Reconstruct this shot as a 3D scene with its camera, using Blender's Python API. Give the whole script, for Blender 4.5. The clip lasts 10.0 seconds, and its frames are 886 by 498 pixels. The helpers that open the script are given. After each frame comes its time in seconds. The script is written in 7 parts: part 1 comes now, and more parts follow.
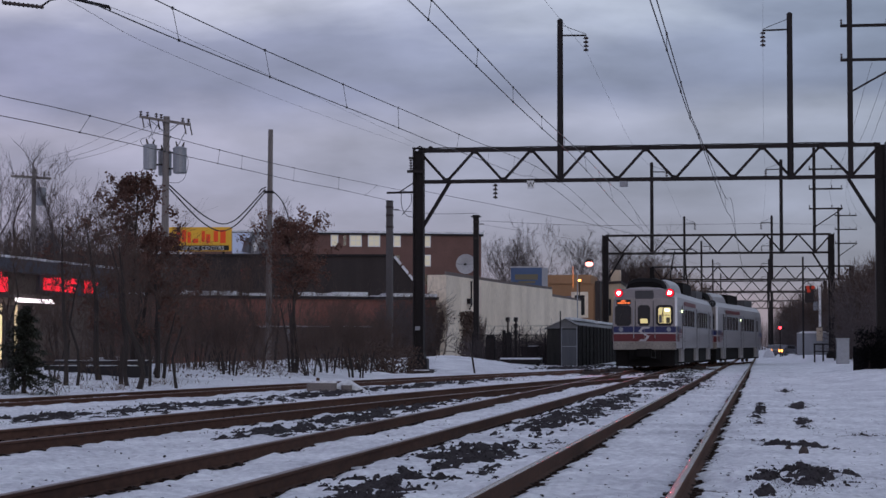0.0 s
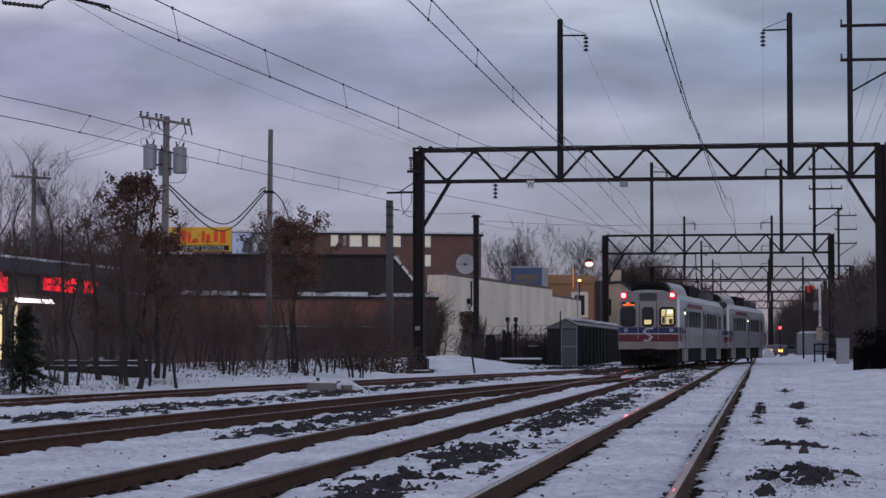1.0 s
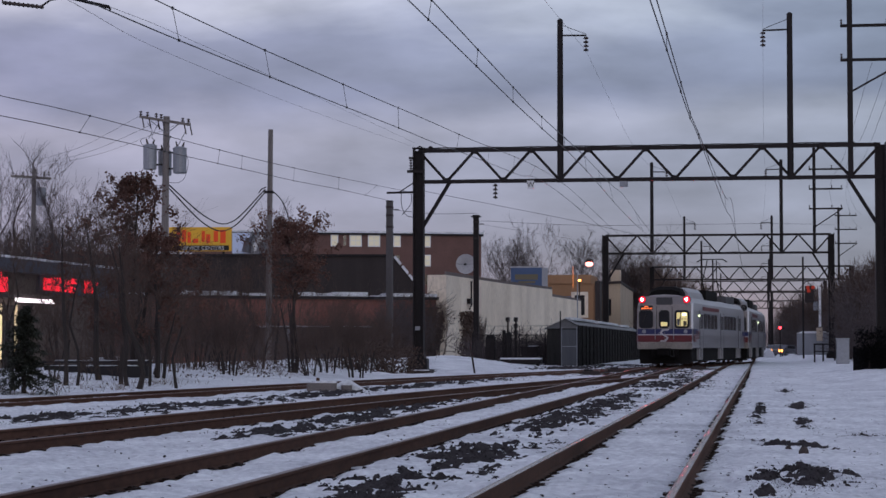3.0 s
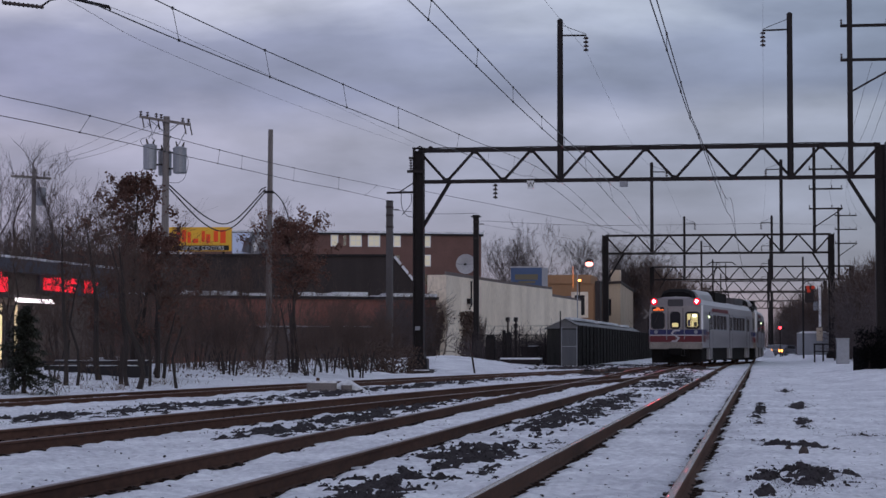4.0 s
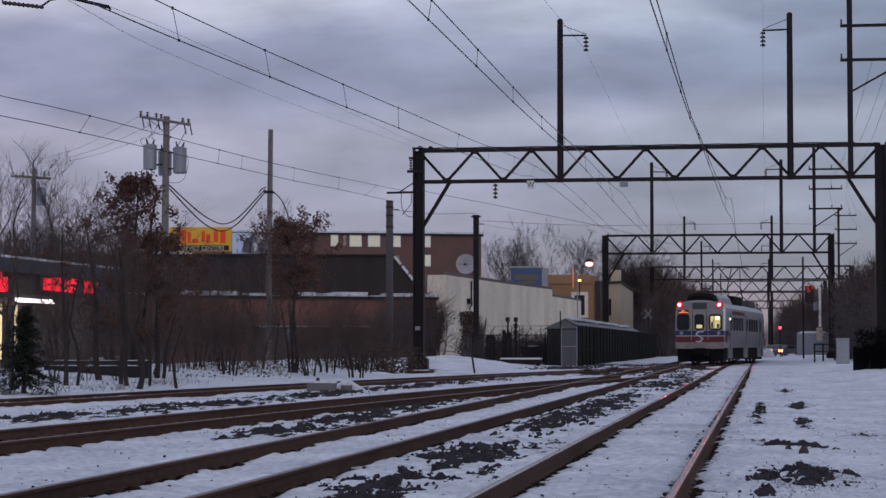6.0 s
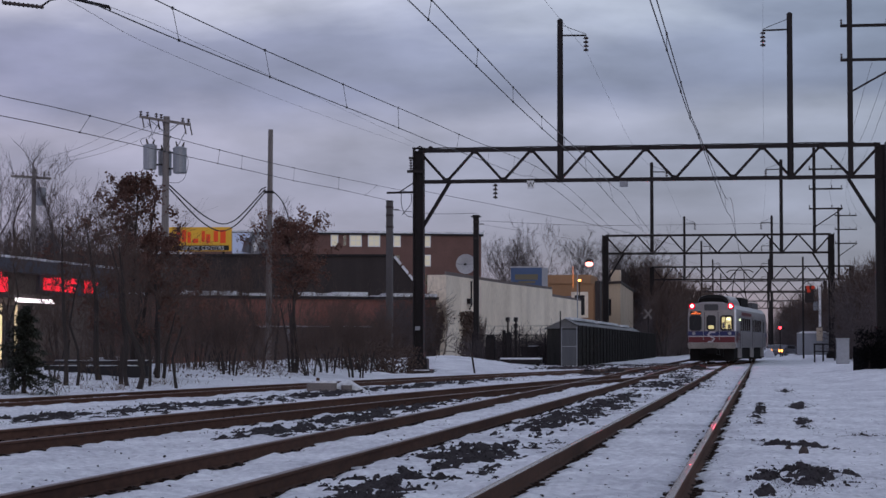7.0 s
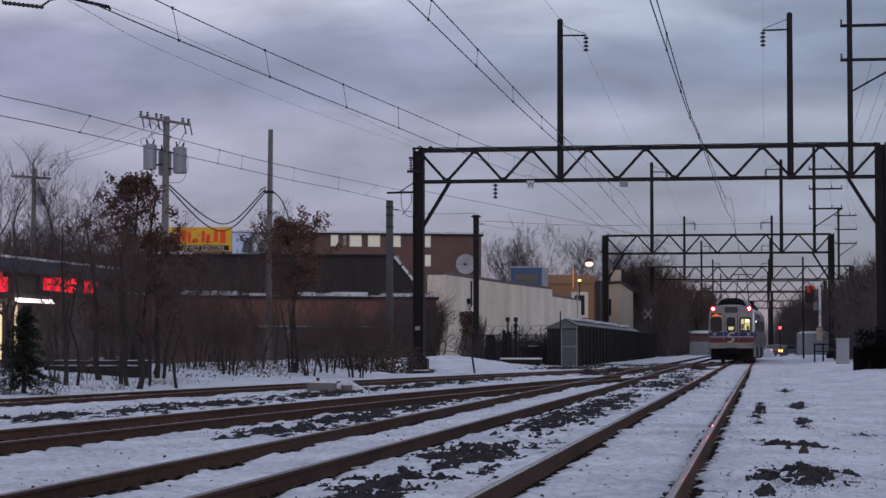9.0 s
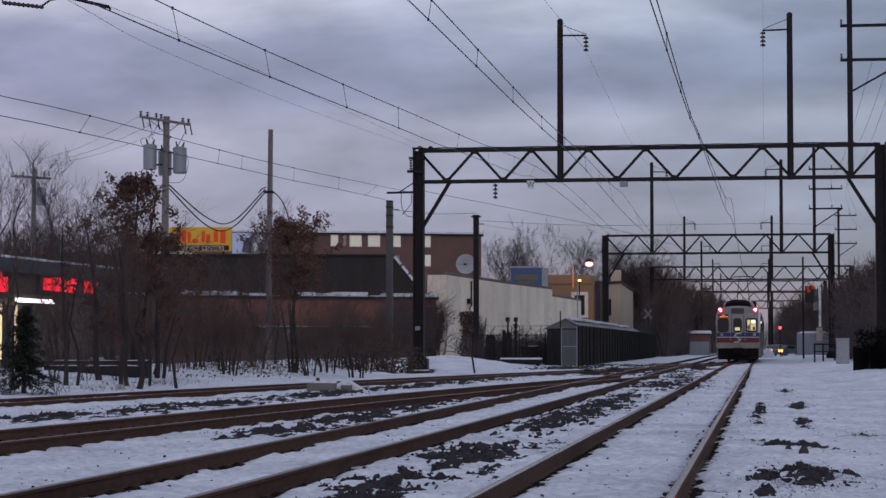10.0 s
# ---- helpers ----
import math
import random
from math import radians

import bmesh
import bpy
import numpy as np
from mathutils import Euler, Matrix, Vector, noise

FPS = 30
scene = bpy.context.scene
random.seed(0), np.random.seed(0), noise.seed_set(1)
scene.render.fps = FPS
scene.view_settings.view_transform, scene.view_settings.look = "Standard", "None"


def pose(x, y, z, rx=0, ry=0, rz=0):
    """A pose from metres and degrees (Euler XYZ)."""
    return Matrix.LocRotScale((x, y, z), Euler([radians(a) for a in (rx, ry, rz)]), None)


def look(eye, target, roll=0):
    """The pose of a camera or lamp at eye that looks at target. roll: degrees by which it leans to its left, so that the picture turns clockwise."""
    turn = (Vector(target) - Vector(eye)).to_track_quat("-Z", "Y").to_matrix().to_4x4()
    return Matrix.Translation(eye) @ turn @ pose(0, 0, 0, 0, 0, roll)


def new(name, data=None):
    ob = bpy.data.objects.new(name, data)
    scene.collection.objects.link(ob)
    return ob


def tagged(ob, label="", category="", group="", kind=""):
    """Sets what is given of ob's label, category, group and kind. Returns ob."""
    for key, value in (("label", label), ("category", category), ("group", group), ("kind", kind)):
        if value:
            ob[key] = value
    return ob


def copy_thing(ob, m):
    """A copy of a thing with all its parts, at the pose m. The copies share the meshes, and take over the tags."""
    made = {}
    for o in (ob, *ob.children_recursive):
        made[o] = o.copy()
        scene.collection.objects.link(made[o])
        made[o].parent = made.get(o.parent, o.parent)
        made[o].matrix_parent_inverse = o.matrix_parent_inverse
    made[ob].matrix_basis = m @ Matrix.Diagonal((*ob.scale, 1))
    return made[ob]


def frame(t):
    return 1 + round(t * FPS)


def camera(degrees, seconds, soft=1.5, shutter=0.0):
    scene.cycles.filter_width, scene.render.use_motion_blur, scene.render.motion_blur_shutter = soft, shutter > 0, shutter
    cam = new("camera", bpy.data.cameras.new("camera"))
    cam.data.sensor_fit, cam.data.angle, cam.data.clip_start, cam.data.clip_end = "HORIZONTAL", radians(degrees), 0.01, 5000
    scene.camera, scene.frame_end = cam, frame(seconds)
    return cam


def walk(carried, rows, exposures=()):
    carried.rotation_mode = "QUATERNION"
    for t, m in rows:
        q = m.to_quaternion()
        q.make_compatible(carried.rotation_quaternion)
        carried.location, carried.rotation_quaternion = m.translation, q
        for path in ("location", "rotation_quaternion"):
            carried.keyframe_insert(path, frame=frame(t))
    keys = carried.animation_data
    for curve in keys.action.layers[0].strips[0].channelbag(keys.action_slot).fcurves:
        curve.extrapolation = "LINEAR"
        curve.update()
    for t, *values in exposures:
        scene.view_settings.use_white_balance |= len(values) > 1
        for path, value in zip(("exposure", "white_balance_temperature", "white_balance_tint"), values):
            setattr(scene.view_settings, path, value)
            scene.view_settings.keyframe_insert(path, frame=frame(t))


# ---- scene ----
# camera on a tripod beside the near track; +y runs along the tracks, rail tops at z = 0
cam = camera(23.93, 10.0, soft=1.5)
EYE, AIM = (0.0, 0.0, 1.15), (-15.0635, 98.7511, 5.7667)
walk(cam, [(0.0, look(EYE, AIM)), (10.0, look(EYE, AIM))], exposures=[(0.0, 0.0), (10.0, 0.0)])

# ---- light: overcast winter dusk ----
SUN_EL, SUN_AZ = 12.0, 153.0
world = bpy.data.worlds.new("dusk")
scene.world = world
world.use_nodes = True
wn, wl = world.node_tree.nodes, world.node_tree.links
wn.clear()
w_out = wn.new("ShaderNodeOutputWorld")
w_bg = wn.new("ShaderNodeBackground")
w_sky = wn.new("ShaderNodeTexSky")
w_sky.sky_type, w_sky.sun_disc = "NISHITA", False
w_sky.sun_elevation, w_sky.sun_rotation = radians(SUN_EL), radians(SUN_AZ)
w_tc = wn.new("ShaderNodeTexCoord")
w_map = wn.new("ShaderNodeMapping")
w_map.inputs["Scale"].default_value = (2.3, 2.3, 9.0)
w_map.inputs["Rotation"].default_value = (radians(3), radians(-5), 0)
w_map.inputs["Location"].default_value = (0.7, 0.25, 0.55)
w_noise = wn.new("ShaderNodeTexNoise")
w_noise.inputs["Scale"].default_value = 1.9
w_noise.inputs["Detail"].default_value = 7.0
w_noise.inputs["Roughness"].default_value = 0.5
w_noise.inputs["Distortion"].default_value = 0.3
w_fine = wn.new("ShaderNodeTexNoise")
w_fine.inputs["Scale"].default_value = 5.2
w_fine.inputs["Detail"].default_value = 6.0
w_sep = wn.new("ShaderNodeSeparateXYZ")
# cloud decks by height, their edges broken up by noise
w_off = wn.new("ShaderNodeMath")
w_off.operation = "MULTIPLY_ADD"
w_off.inputs[1].default_value = 0.10
w_ramp = wn.new("ShaderNodeValToRGB")
cr = w_ramp.color_ramp
DECKS = ((0.058, 0.300, 0.235, 0.290), (0.098, 0.250, 0.240, 0.325), (0.135, 0.285, 0.285, 0.390), (0.162, 0.355, 0.350, 0.460), (0.182, 0.235, 0.245, 0.365),
         (0.200, 0.270, 0.285, 0.405), (0.222, 0.52, 0.535, 0.64), (0.32, 0.36, 0.37, 0.50), (0.55, 0.44, 0.45, 0.58), (1.0, 0.34, 0.36, 0.48))
while len(cr.elements) < len(DECKS):
    cr.elements.new(0.5)
for el, (p, r, g, b) in zip(cr.elements, DECKS):
    el.position, el.color = p, (r, g, b, 1)
w_mod = wn.new("ShaderNodeMapRange")
w_mod.inputs["From Min"].default_value, w_mod.inputs["From Max"].default_value = 0.3, 0.7
w_mod.inputs["To Min"].default_value, w_mod.inputs["To Max"].default_value = 0.78, 1.24
w_mul = wn.new("ShaderNodeMix")
w_mul.data_type, w_mul.blend_type = "RGBA", "MULTIPLY"
w_mul.inputs["Factor"].default_value = 1.0
w_side = wn.new("ShaderNodeMapRange")
w_side.inputs["From Min"].default_value, w_side.inputs["From Max"].default_value = -0.35, 0.06
w_tint = wn.new("ShaderNodeMix")
w_tint.data_type = "RGBA"
w_tint.inputs["A"].default_value = (1.04, 0.99, 1.05, 1)
w_tint.inputs["B"].default_value = (0.90, 1.0, 1.0, 1)
w_mul2 = wn.new("ShaderNodeMix")
w_mul2.data_type, w_mul2.blend_type = "RGBA", "MULTIPLY"
w_mul2.inputs["Factor"].default_value = 1.0
w_add = wn.new("ShaderNodeMix")
w_add.data_type, w_add.blend_type = "RGBA", "ADD"
w_add.inputs["Factor"].default_value = 0.010
wl.new(w_tc.outputs["Generated"], w_map.inputs["Vector"])
wl.new(w_map.outputs["Vector"], w_noise.inputs["Vector"])
w_map2 = wn.new("ShaderNodeMapping")
w_map2.inputs["Scale"].default_value = (2.6, 2.6, 7.0)
w_map2.inputs["Location"].default_value = (0.3, 0.9, 0.2)
wl.new(w_tc.outputs["Generated"], w_map2.inputs["Vector"])
wl.new(w_map2.outputs["Vector"], w_fine.inputs["Vector"])
wl.new(w_tc.outputs["Generated"], w_sep.inputs["Vector"])
wl.new(w_noise.outputs["Fac"], w_off.inputs[0])
wl.new(w_sep.outputs["Z"], w_off.inputs[2])
wl.new(w_off.outputs[0], w_ramp.inputs["Fac"])
wl.new(w_fine.outputs["Fac"], w_mod.inputs["Value"])
wl.new(w_ramp.outputs["Color"], w_mul.inputs["A"])
wl.new(w_mod.outputs["Result"], w_mul.inputs["B"])
wl.new(w_sep.outputs["X"], w_side.inputs["Value"])
wl.new(w_side.outputs["Result"], w_tint.inputs["Factor"])
wl.new(w_mul.outputs["Result"], w_mul2.inputs["A"])
wl.new(w_tint.outputs["Result"], w_mul2.inputs["B"])
wl.new(w_mul2.outputs["Result"], w_add.inputs["A"])
wl.new(w_sky.outputs["Color"], w_add.inputs["B"])
wl.new(w_add.outputs["Result"], w_bg.inputs["Color"])
wl.new(w_bg.outputs["Background"], w_out.inputs["Surface"])
w_bg.inputs["Strength"].default_value = 1.0

sun = new("sun", bpy.data.lights.new("sun", "SUN"))
sun.data.energy, sun.data.angle, sun.data.color = 0.28, radians(20), (1.0, 0.93, 0.92)
sun.matrix_world = pose(0, 0, 60, 90 - SUN_EL, 0, 180 - SUN_AZ)

# ---- materials ----


def mat(name, col, rough=0.8, metal=0.0, var=0.25, scale=3.0, bump=0.0, glow=None, power=0.0, dirt=None, stretch=(1, 1, 1), rv=0.12, spec=0.5):
    """A painted or natural surface: two scales of variation in colour, some in roughness, and relief."""
    m = bpy.data.materials.new(name)
    m.use_nodes = True
    n, l = m.node_tree.nodes, m.node_tree.links
    p = n["Principled BSDF"]
    p.inputs["Roughness"].default_value = rough
    p.inputs["Metallic"].default_value = metal
    p.inputs["Specular IOR Level"].default_value = spec
    if glow:
        p.inputs["Base Color"].default_value = (*col, 1)
        p.inputs["Emission Color"].default_value = (*glow, 1)
        p.inputs["Emission Strength"].default_value = power
        return m
    tc = n.new("ShaderNodeTexCoord")
    mp = n.new("ShaderNodeMapping")
    mp.inputs["Scale"].default_value = stretch
    l.new(tc.outputs["Object"], mp.inputs["Vector"])
    big = n.new("ShaderNodeTexNoise")
    big.inputs["Scale"].default_value = scale * 0.18
    big.inputs["Detail"].default_value = 4
    fine = n.new("ShaderNodeTexNoise")
    fine.inputs["Scale"].default_value = scale * 3.1
    fine.inputs["Detail"].default_value = 6
    l.new(mp.outputs["Vector"], big.inputs["Vector"])
    l.new(mp.outputs["Vector"], fine.inputs["Vector"])
    addn = n.new("ShaderNodeMath")
    addn.operation = "ADD"
    l.new(big.outputs["Fac"], addn.inputs[0])
    l.new(fine.outputs["Fac"], addn.inputs[1])
    rng = n.new("ShaderNodeMapRange")
    rng.inputs["From Min"].default_value, rng.inputs["From Max"].default_value = 0.7, 1.3
    l.new(addn.outputs[0], rng.inputs["Value"])
    mix = n.new("ShaderNodeMix")
    mix.data_type = "RGBA"
    lo = dirt or tuple(c * (1 - var) for c in col)
    mix.inputs["A"].default_value = (*lo, 1)
    mix.inputs["B"].default_value = (*[min(1, c * (1 + var * 0.5)) for c in col], 1)
    l.new(rng.outputs["Result"], mix.inputs["Factor"])
    info = n.new("ShaderNodeObjectInfo")
    hue = n.new("ShaderNodeHueSaturation")
    tone = n.new("ShaderNodeMapRange")
    tone.inputs["To Min"].default_value, tone.inputs["To Max"].default_value = 1 - var * 0.35, 1 + var * 0.35
    l.new(info.outputs["Random"], tone.inputs["Value"])
    l.new(tone.outputs["Result"], hue.inputs["Value"])
    l.new(mix.outputs["Result"], hue.inputs["Color"])
    l.new(hue.outputs["Color"], p.inputs["Base Color"])
    rr = n.new("ShaderNodeMapRange")
    rr.inputs["To Min"].default_value, rr.inputs["To Max"].default_value = max(0.03, rough - rv), min(1, rough + rv)
    l.new(fine.outputs["Fac"], rr.inputs["Value"])
    l.new(rr.outputs["Result"], p.inputs["Roughness"])
    if bump:
        b = n.new("ShaderNodeBump")
        b.inputs["Strength"].default_value = min(1, bump * 10)
        b.inputs["Distance"].default_value = bump
        l.new(fine.outputs["Fac"], b.inputs["Height"])
        l.new(b.outputs["Normal"], p.inputs["Normal"])
    return m


# grey mix in the snow: dirty patches, and shading of its relief as colour
SNOW = mat("snow", (0.805, 0.825, 0.86), 0.7, var=0.12, scale=3.2, bump=0.09, dirt=(0.46, 0.47, 0.52))
BALLAST = mat("ballast", (0.046, 0.041, 0.045), 0.95, var=0.7, scale=14, bump=0.04, spec=0.08, dirt=(0.020, 0.017, 0.018))
STONE = mat("stone", (0.038, 0.033, 0.036), 0.95, var=0.6, scale=14, bump=0.01, spec=0.15)
ROCK = mat("brown_rock", (0.06, 0.045, 0.042), 0.9, var=0.5, scale=10, bump=0.01)
RUST = mat("rail_rust", (0.088, 0.046, 0.034), 0.85, 0.0, var=0.45, scale=6, bump=0.004, stretch=(1, 0.3, 1), spec=0.12)
PLATE = mat("plate_rust", (0.030, 0.020, 0.017), 0.9, var=0.4, scale=8, spec=0.1)
OLDCONC = mat("weathered_concrete", (0.15, 0.13, 0.125), 0.9, var=0.35, scale=5, bump=0.008)
RAILTOP = mat("rail_head", (0.14, 0.085, 0.072), 0.19, 0.9, var=0.3, scale=5, stretch=(1, 0.1, 1), rv=0.06)
DULLTOP = mat("rail_head_rusted", (0.15, 0.10, 0.09), 0.42, 0.6, var=0.35, scale=5, stretch=(1, 0.15, 1))
TIE = mat("tie_timber", (0.07, 0.052, 0.042), 0.9, var=0.5, scale=6, bump=0.01)
STEEL = mat("dark_steel", (0.015, 0.011, 0.012), 0.65, 0.1, var=0.45, scale=4, bump=0.002, spec=0.3)
STEELB = mat("brown_steel", (0.035, 0.025, 0.024), 0.7, 0.2, var=0.4, scale=4)
POLEGREY = mat("old_grey_pole", (0.075, 0.068, 0.07), 0.85, var=0.4, scale=4, stretch=(3, 3, 0.4))
WIRE = mat("wire_copper_black", (0.03, 0.03, 0.034), 0.6, 0.4, var=0.2, scale=2)
PORC = mat("insulator_porcelain", (0.04, 0.025, 0.022), 0.3, var=0.2, scale=5)
WOODP = mat("weathered_pole", (0.17, 0.15, 0.145), 0.9, var=0.35, scale=5, bump=0.006, stretch=(4, 4, 0.3))
GALV = mat("galvanised", (0.30, 0.31, 0.34), 0.5, 0.5, var=0.2, scale=3)
DISH = mat("dish_mesh_grey", (0.42, 0.42, 0.45), 0.7, 0.0, var=0.2, scale=5)
TANK = mat("transformer_paint", (0.26, 0.27, 0.30), 0.5, 0.1, var=0.2, scale=3)
BRICK = mat("brick_red", (0.225, 0.090, 0.072), 0.92, var=0.45, scale=4, bump=0.004)
BRICKF = mat("brick_far", (0.15, 0.082, 0.070), 0.92, var=0.25, scale=2)
TAR = mat("tar_roof", (0.018, 0.016, 0.018), 0.9, var=0.3, scale=1.5)
DARKW = mat("dark_boarding", (0.034, 0.026, 0.026), 0.85, var=0.35, scale=2.5, stretch=(3, 3, 0.4))
PLASTER = mat("whitewashed_block", (0.80, 0.70, 0.58), 0.9, var=0.3, scale=1.4, bump=0.004, dirt=(0.60, 0.51, 0.41), stretch=(1, 1, 0.5))
COPING = mat("coping", (0.13, 0.10, 0.095), 0.8, var=0.3, scale=3)
ORANGE = mat("ochre_stucco", (0.31, 0.17, 0.09), 0.9, var=0.15, scale=2)
BEIGE = mat("beige_siding", (0.47, 0.38, 0.29), 0.8, var=0.15, scale=2)
BLUE = mat("blue_panel", (0.035, 0.07, 0.16), 0.5, var=0.15, scale=2)
YELLOW = mat("yellow_lettering", (0.11, 0.095, 0.06), 0.6, var=0.1, scale=2)
WHITE = mat("white_paint", (0.72, 0.72, 0.74), 0.6, var=0.12, scale=2)
GREYP = mat("grey_paint", (0.27, 0.28, 0.31), 0.6, var=0.18, scale=2)
GREYW = mat("grey_store_wall", (0.115, 0.085, 0.07), 0.85, var=0.3, scale=1.2)
NAVY = mat("navy_fascia", (0.022, 0.028, 0.05), 0.6, var=0.25, scale=2)
SLAT = mat("fence_slat", (0.042, 0.040, 0.038), 0.95, 0.0, var=0.4, scale=3, stretch=(6, 6, 0.5), spec=0.08)
SHEDROOF = mat("shed_roof_metal", (0.16, 0.16, 0.165), 0.7, 0.1, var=0.3, scale=2)
SLATL = mat("fence_slat_bright", (0.09, 0.094, 0.105), 0.6, 0.2, var=0.25, scale=3, stretch=(6, 6, 0.5))
BLACKF = mat("flat_black", (0.011, 0.011, 0.012), 0.9, var=0.4, scale=3, spec=0.06)
BARK = mat("bark", (0.031, 0.023, 0.021), 0.95, var=0.4, scale=7, bump=0.01, stretch=(3, 3, 0.6))
TWIG = mat("twigs", (0.078, 0.050, 0.041), 0.95, var=0.35, scale=5)
WOODS = mat("wood_edge_bark", (0.085, 0.066, 0.066), 0.95, var=0.35, scale=5)
TWIGF = mat("far_twigs", (0.06, 0.047, 0.05), 0.95, var=0.25, scale=3)
LEAF = mat("dead_leaves", (0.115, 0.052, 0.038), 0.85, var=0.5, scale=8)
NEEDLE = mat("needles", (0.032, 0.036, 0.024), 0.9, var=0.4, scale=8)
STAIN = mat("stainless", (0.34, 0.325, 0.345), 0.40, 0.5, var=0.2, scale=3, stretch=(1, 0.3, 4))
TRAINROOF = mat("train_roof", (0.06, 0.057, 0.063), 0.7, 0.2, var=0.25, scale=2)
UNDER = mat("underframe", (0.010, 0.009, 0.009), 0.92, var=0.4, scale=5, spec=0.1)
CABBLUE = mat("stripe_blue", (0.012, 0.016, 0.085), 0.45, var=0.12, scale=3)
CABRED = mat("stripe_red", (0.105, 0.007, 0.013), 0.45, var=0.12, scale=3)
BUMPER = mat("bumper_cream", (0.28, 0.25, 0.225), 0.6, var=0.35, scale=5, dirt=(0.10, 0.085, 0.08))
CABWHITE = mat("mask_white", (0.25, 0.222, 0.218), 0.45, var=0.28, scale=4)
BROWGREY = mat("brow_grey", (0.23, 0.21, 0.22), 0.5, var=0.15, scale=3)
EMBLEM = mat("emblem_white", (0.42, 0.40, 0.43), 0.5, var=0.1, scale=3)
GLASS = mat("dark_glass", (0.015, 0.016, 0.02), 0.08, var=0.1, scale=1)
# side glass with its pale reflections put into the base colour
SHEENGLASS = mat("glass_painted_sheen", (0.075, 0.072, 0.078), 0.15, var=0.2, scale=1)
RUBBER = mat("rubber", (0.014, 0.014, 0.015), 0.8, var=0.2, scale=5)
CARP = mat("car_paint", (0.10, 0.10, 0.12), 0.3, 0.3, var=0.1, scale=2)
L_TAIL = mat("tail_light", (0.6, 0.05, 0.05), glow=(1.0, 0.03, 0.045), power=1700)
# glow of the ring that imitates the tail lamps' red halo
L_TAILHALO = mat("tail_light_halo", (0.5, 0.02, 0.03), glow=(1.0, 0.012, 0.03), power=1.3)
L_DEST = mat("destination_amber", (0.5, 0.2, 0.05), glow=(1.0, 0.15, 0.04), power=1.0)
GRASS = mat("dry_grass", (0.13, 0.085, 0.055), 0.9, var=0.4, scale=6)
L_NEON = mat("orange_neon", (0.5, 0.2, 0.05), glow=(1.0, 0.24, 0.07), power=0.8)
L_CAB = mat("cab_glow", (0.7, 0.6, 0.3), glow=(1.0, 0.80, 0.33), power=0.42)
L_CABW = mat("cab_lamp", (0.9, 0.9, 0.7), glow=(1.0, 0.93, 0.55), power=2.2)
L_SIDE = mat("side_lamp", (0.8, 0.9, 0.6), glow=(0.85, 1.0, 0.6), power=2.2)
L_SODIUM = mat("sodium_lamp", (0.9, 0.6, 0.4), glow=(1.0, 0.24, 0.20), power=6)
L_TUBE = mat("tube_lamp", (0.9, 0.9, 0.9), glow=(1.0, 0.86, 0.90), power=5)
L_SIGN = mat("red_sign_glow", (0.5, 0.02, 0.03), glow=(1.0, 0.015, 0.04), power=1.15)
L_RED = mat("signal_red", (0.5, 0.02, 0.02), glow=(1.0, 0.04, 0.06), power=7)
L_RED2 = mat("signal_red_dim", (0.5, 0.05, 0.02), glow=(1.0, 0.03, 0.025), power=0.06)
L_AMBER = mat("amber_head_lamp", (0.9, 0.5, 0.2), glow=(1.0, 0.30, 0.06), power=6)
L_WIN = mat("lit_window", (0.7, 0.65, 0.5), glow=(1.0, 0.90, 0.66), power=0.14)
L_WARM = mat("warm_window", (0.7, 0.6, 0.35), glow=(1.0, 0.76, 0.42), power=0.6)
L_BILL = mat("billboard_yellow", (0.45, 0.30, 0.04), glow=(1.0, 0.46, 0.03), power=0.14)
L_BILR = mat("billboard_red", (0.5, 0.06, 0.02), glow=(1.0, 0.10, 0.015), power=0.16)
L_ADV = mat("poster_blue_glow", (0.4, 0.45, 0.6), glow=(0.55, 0.65, 1.0), power=0.16)

# ---- mesh helpers ----


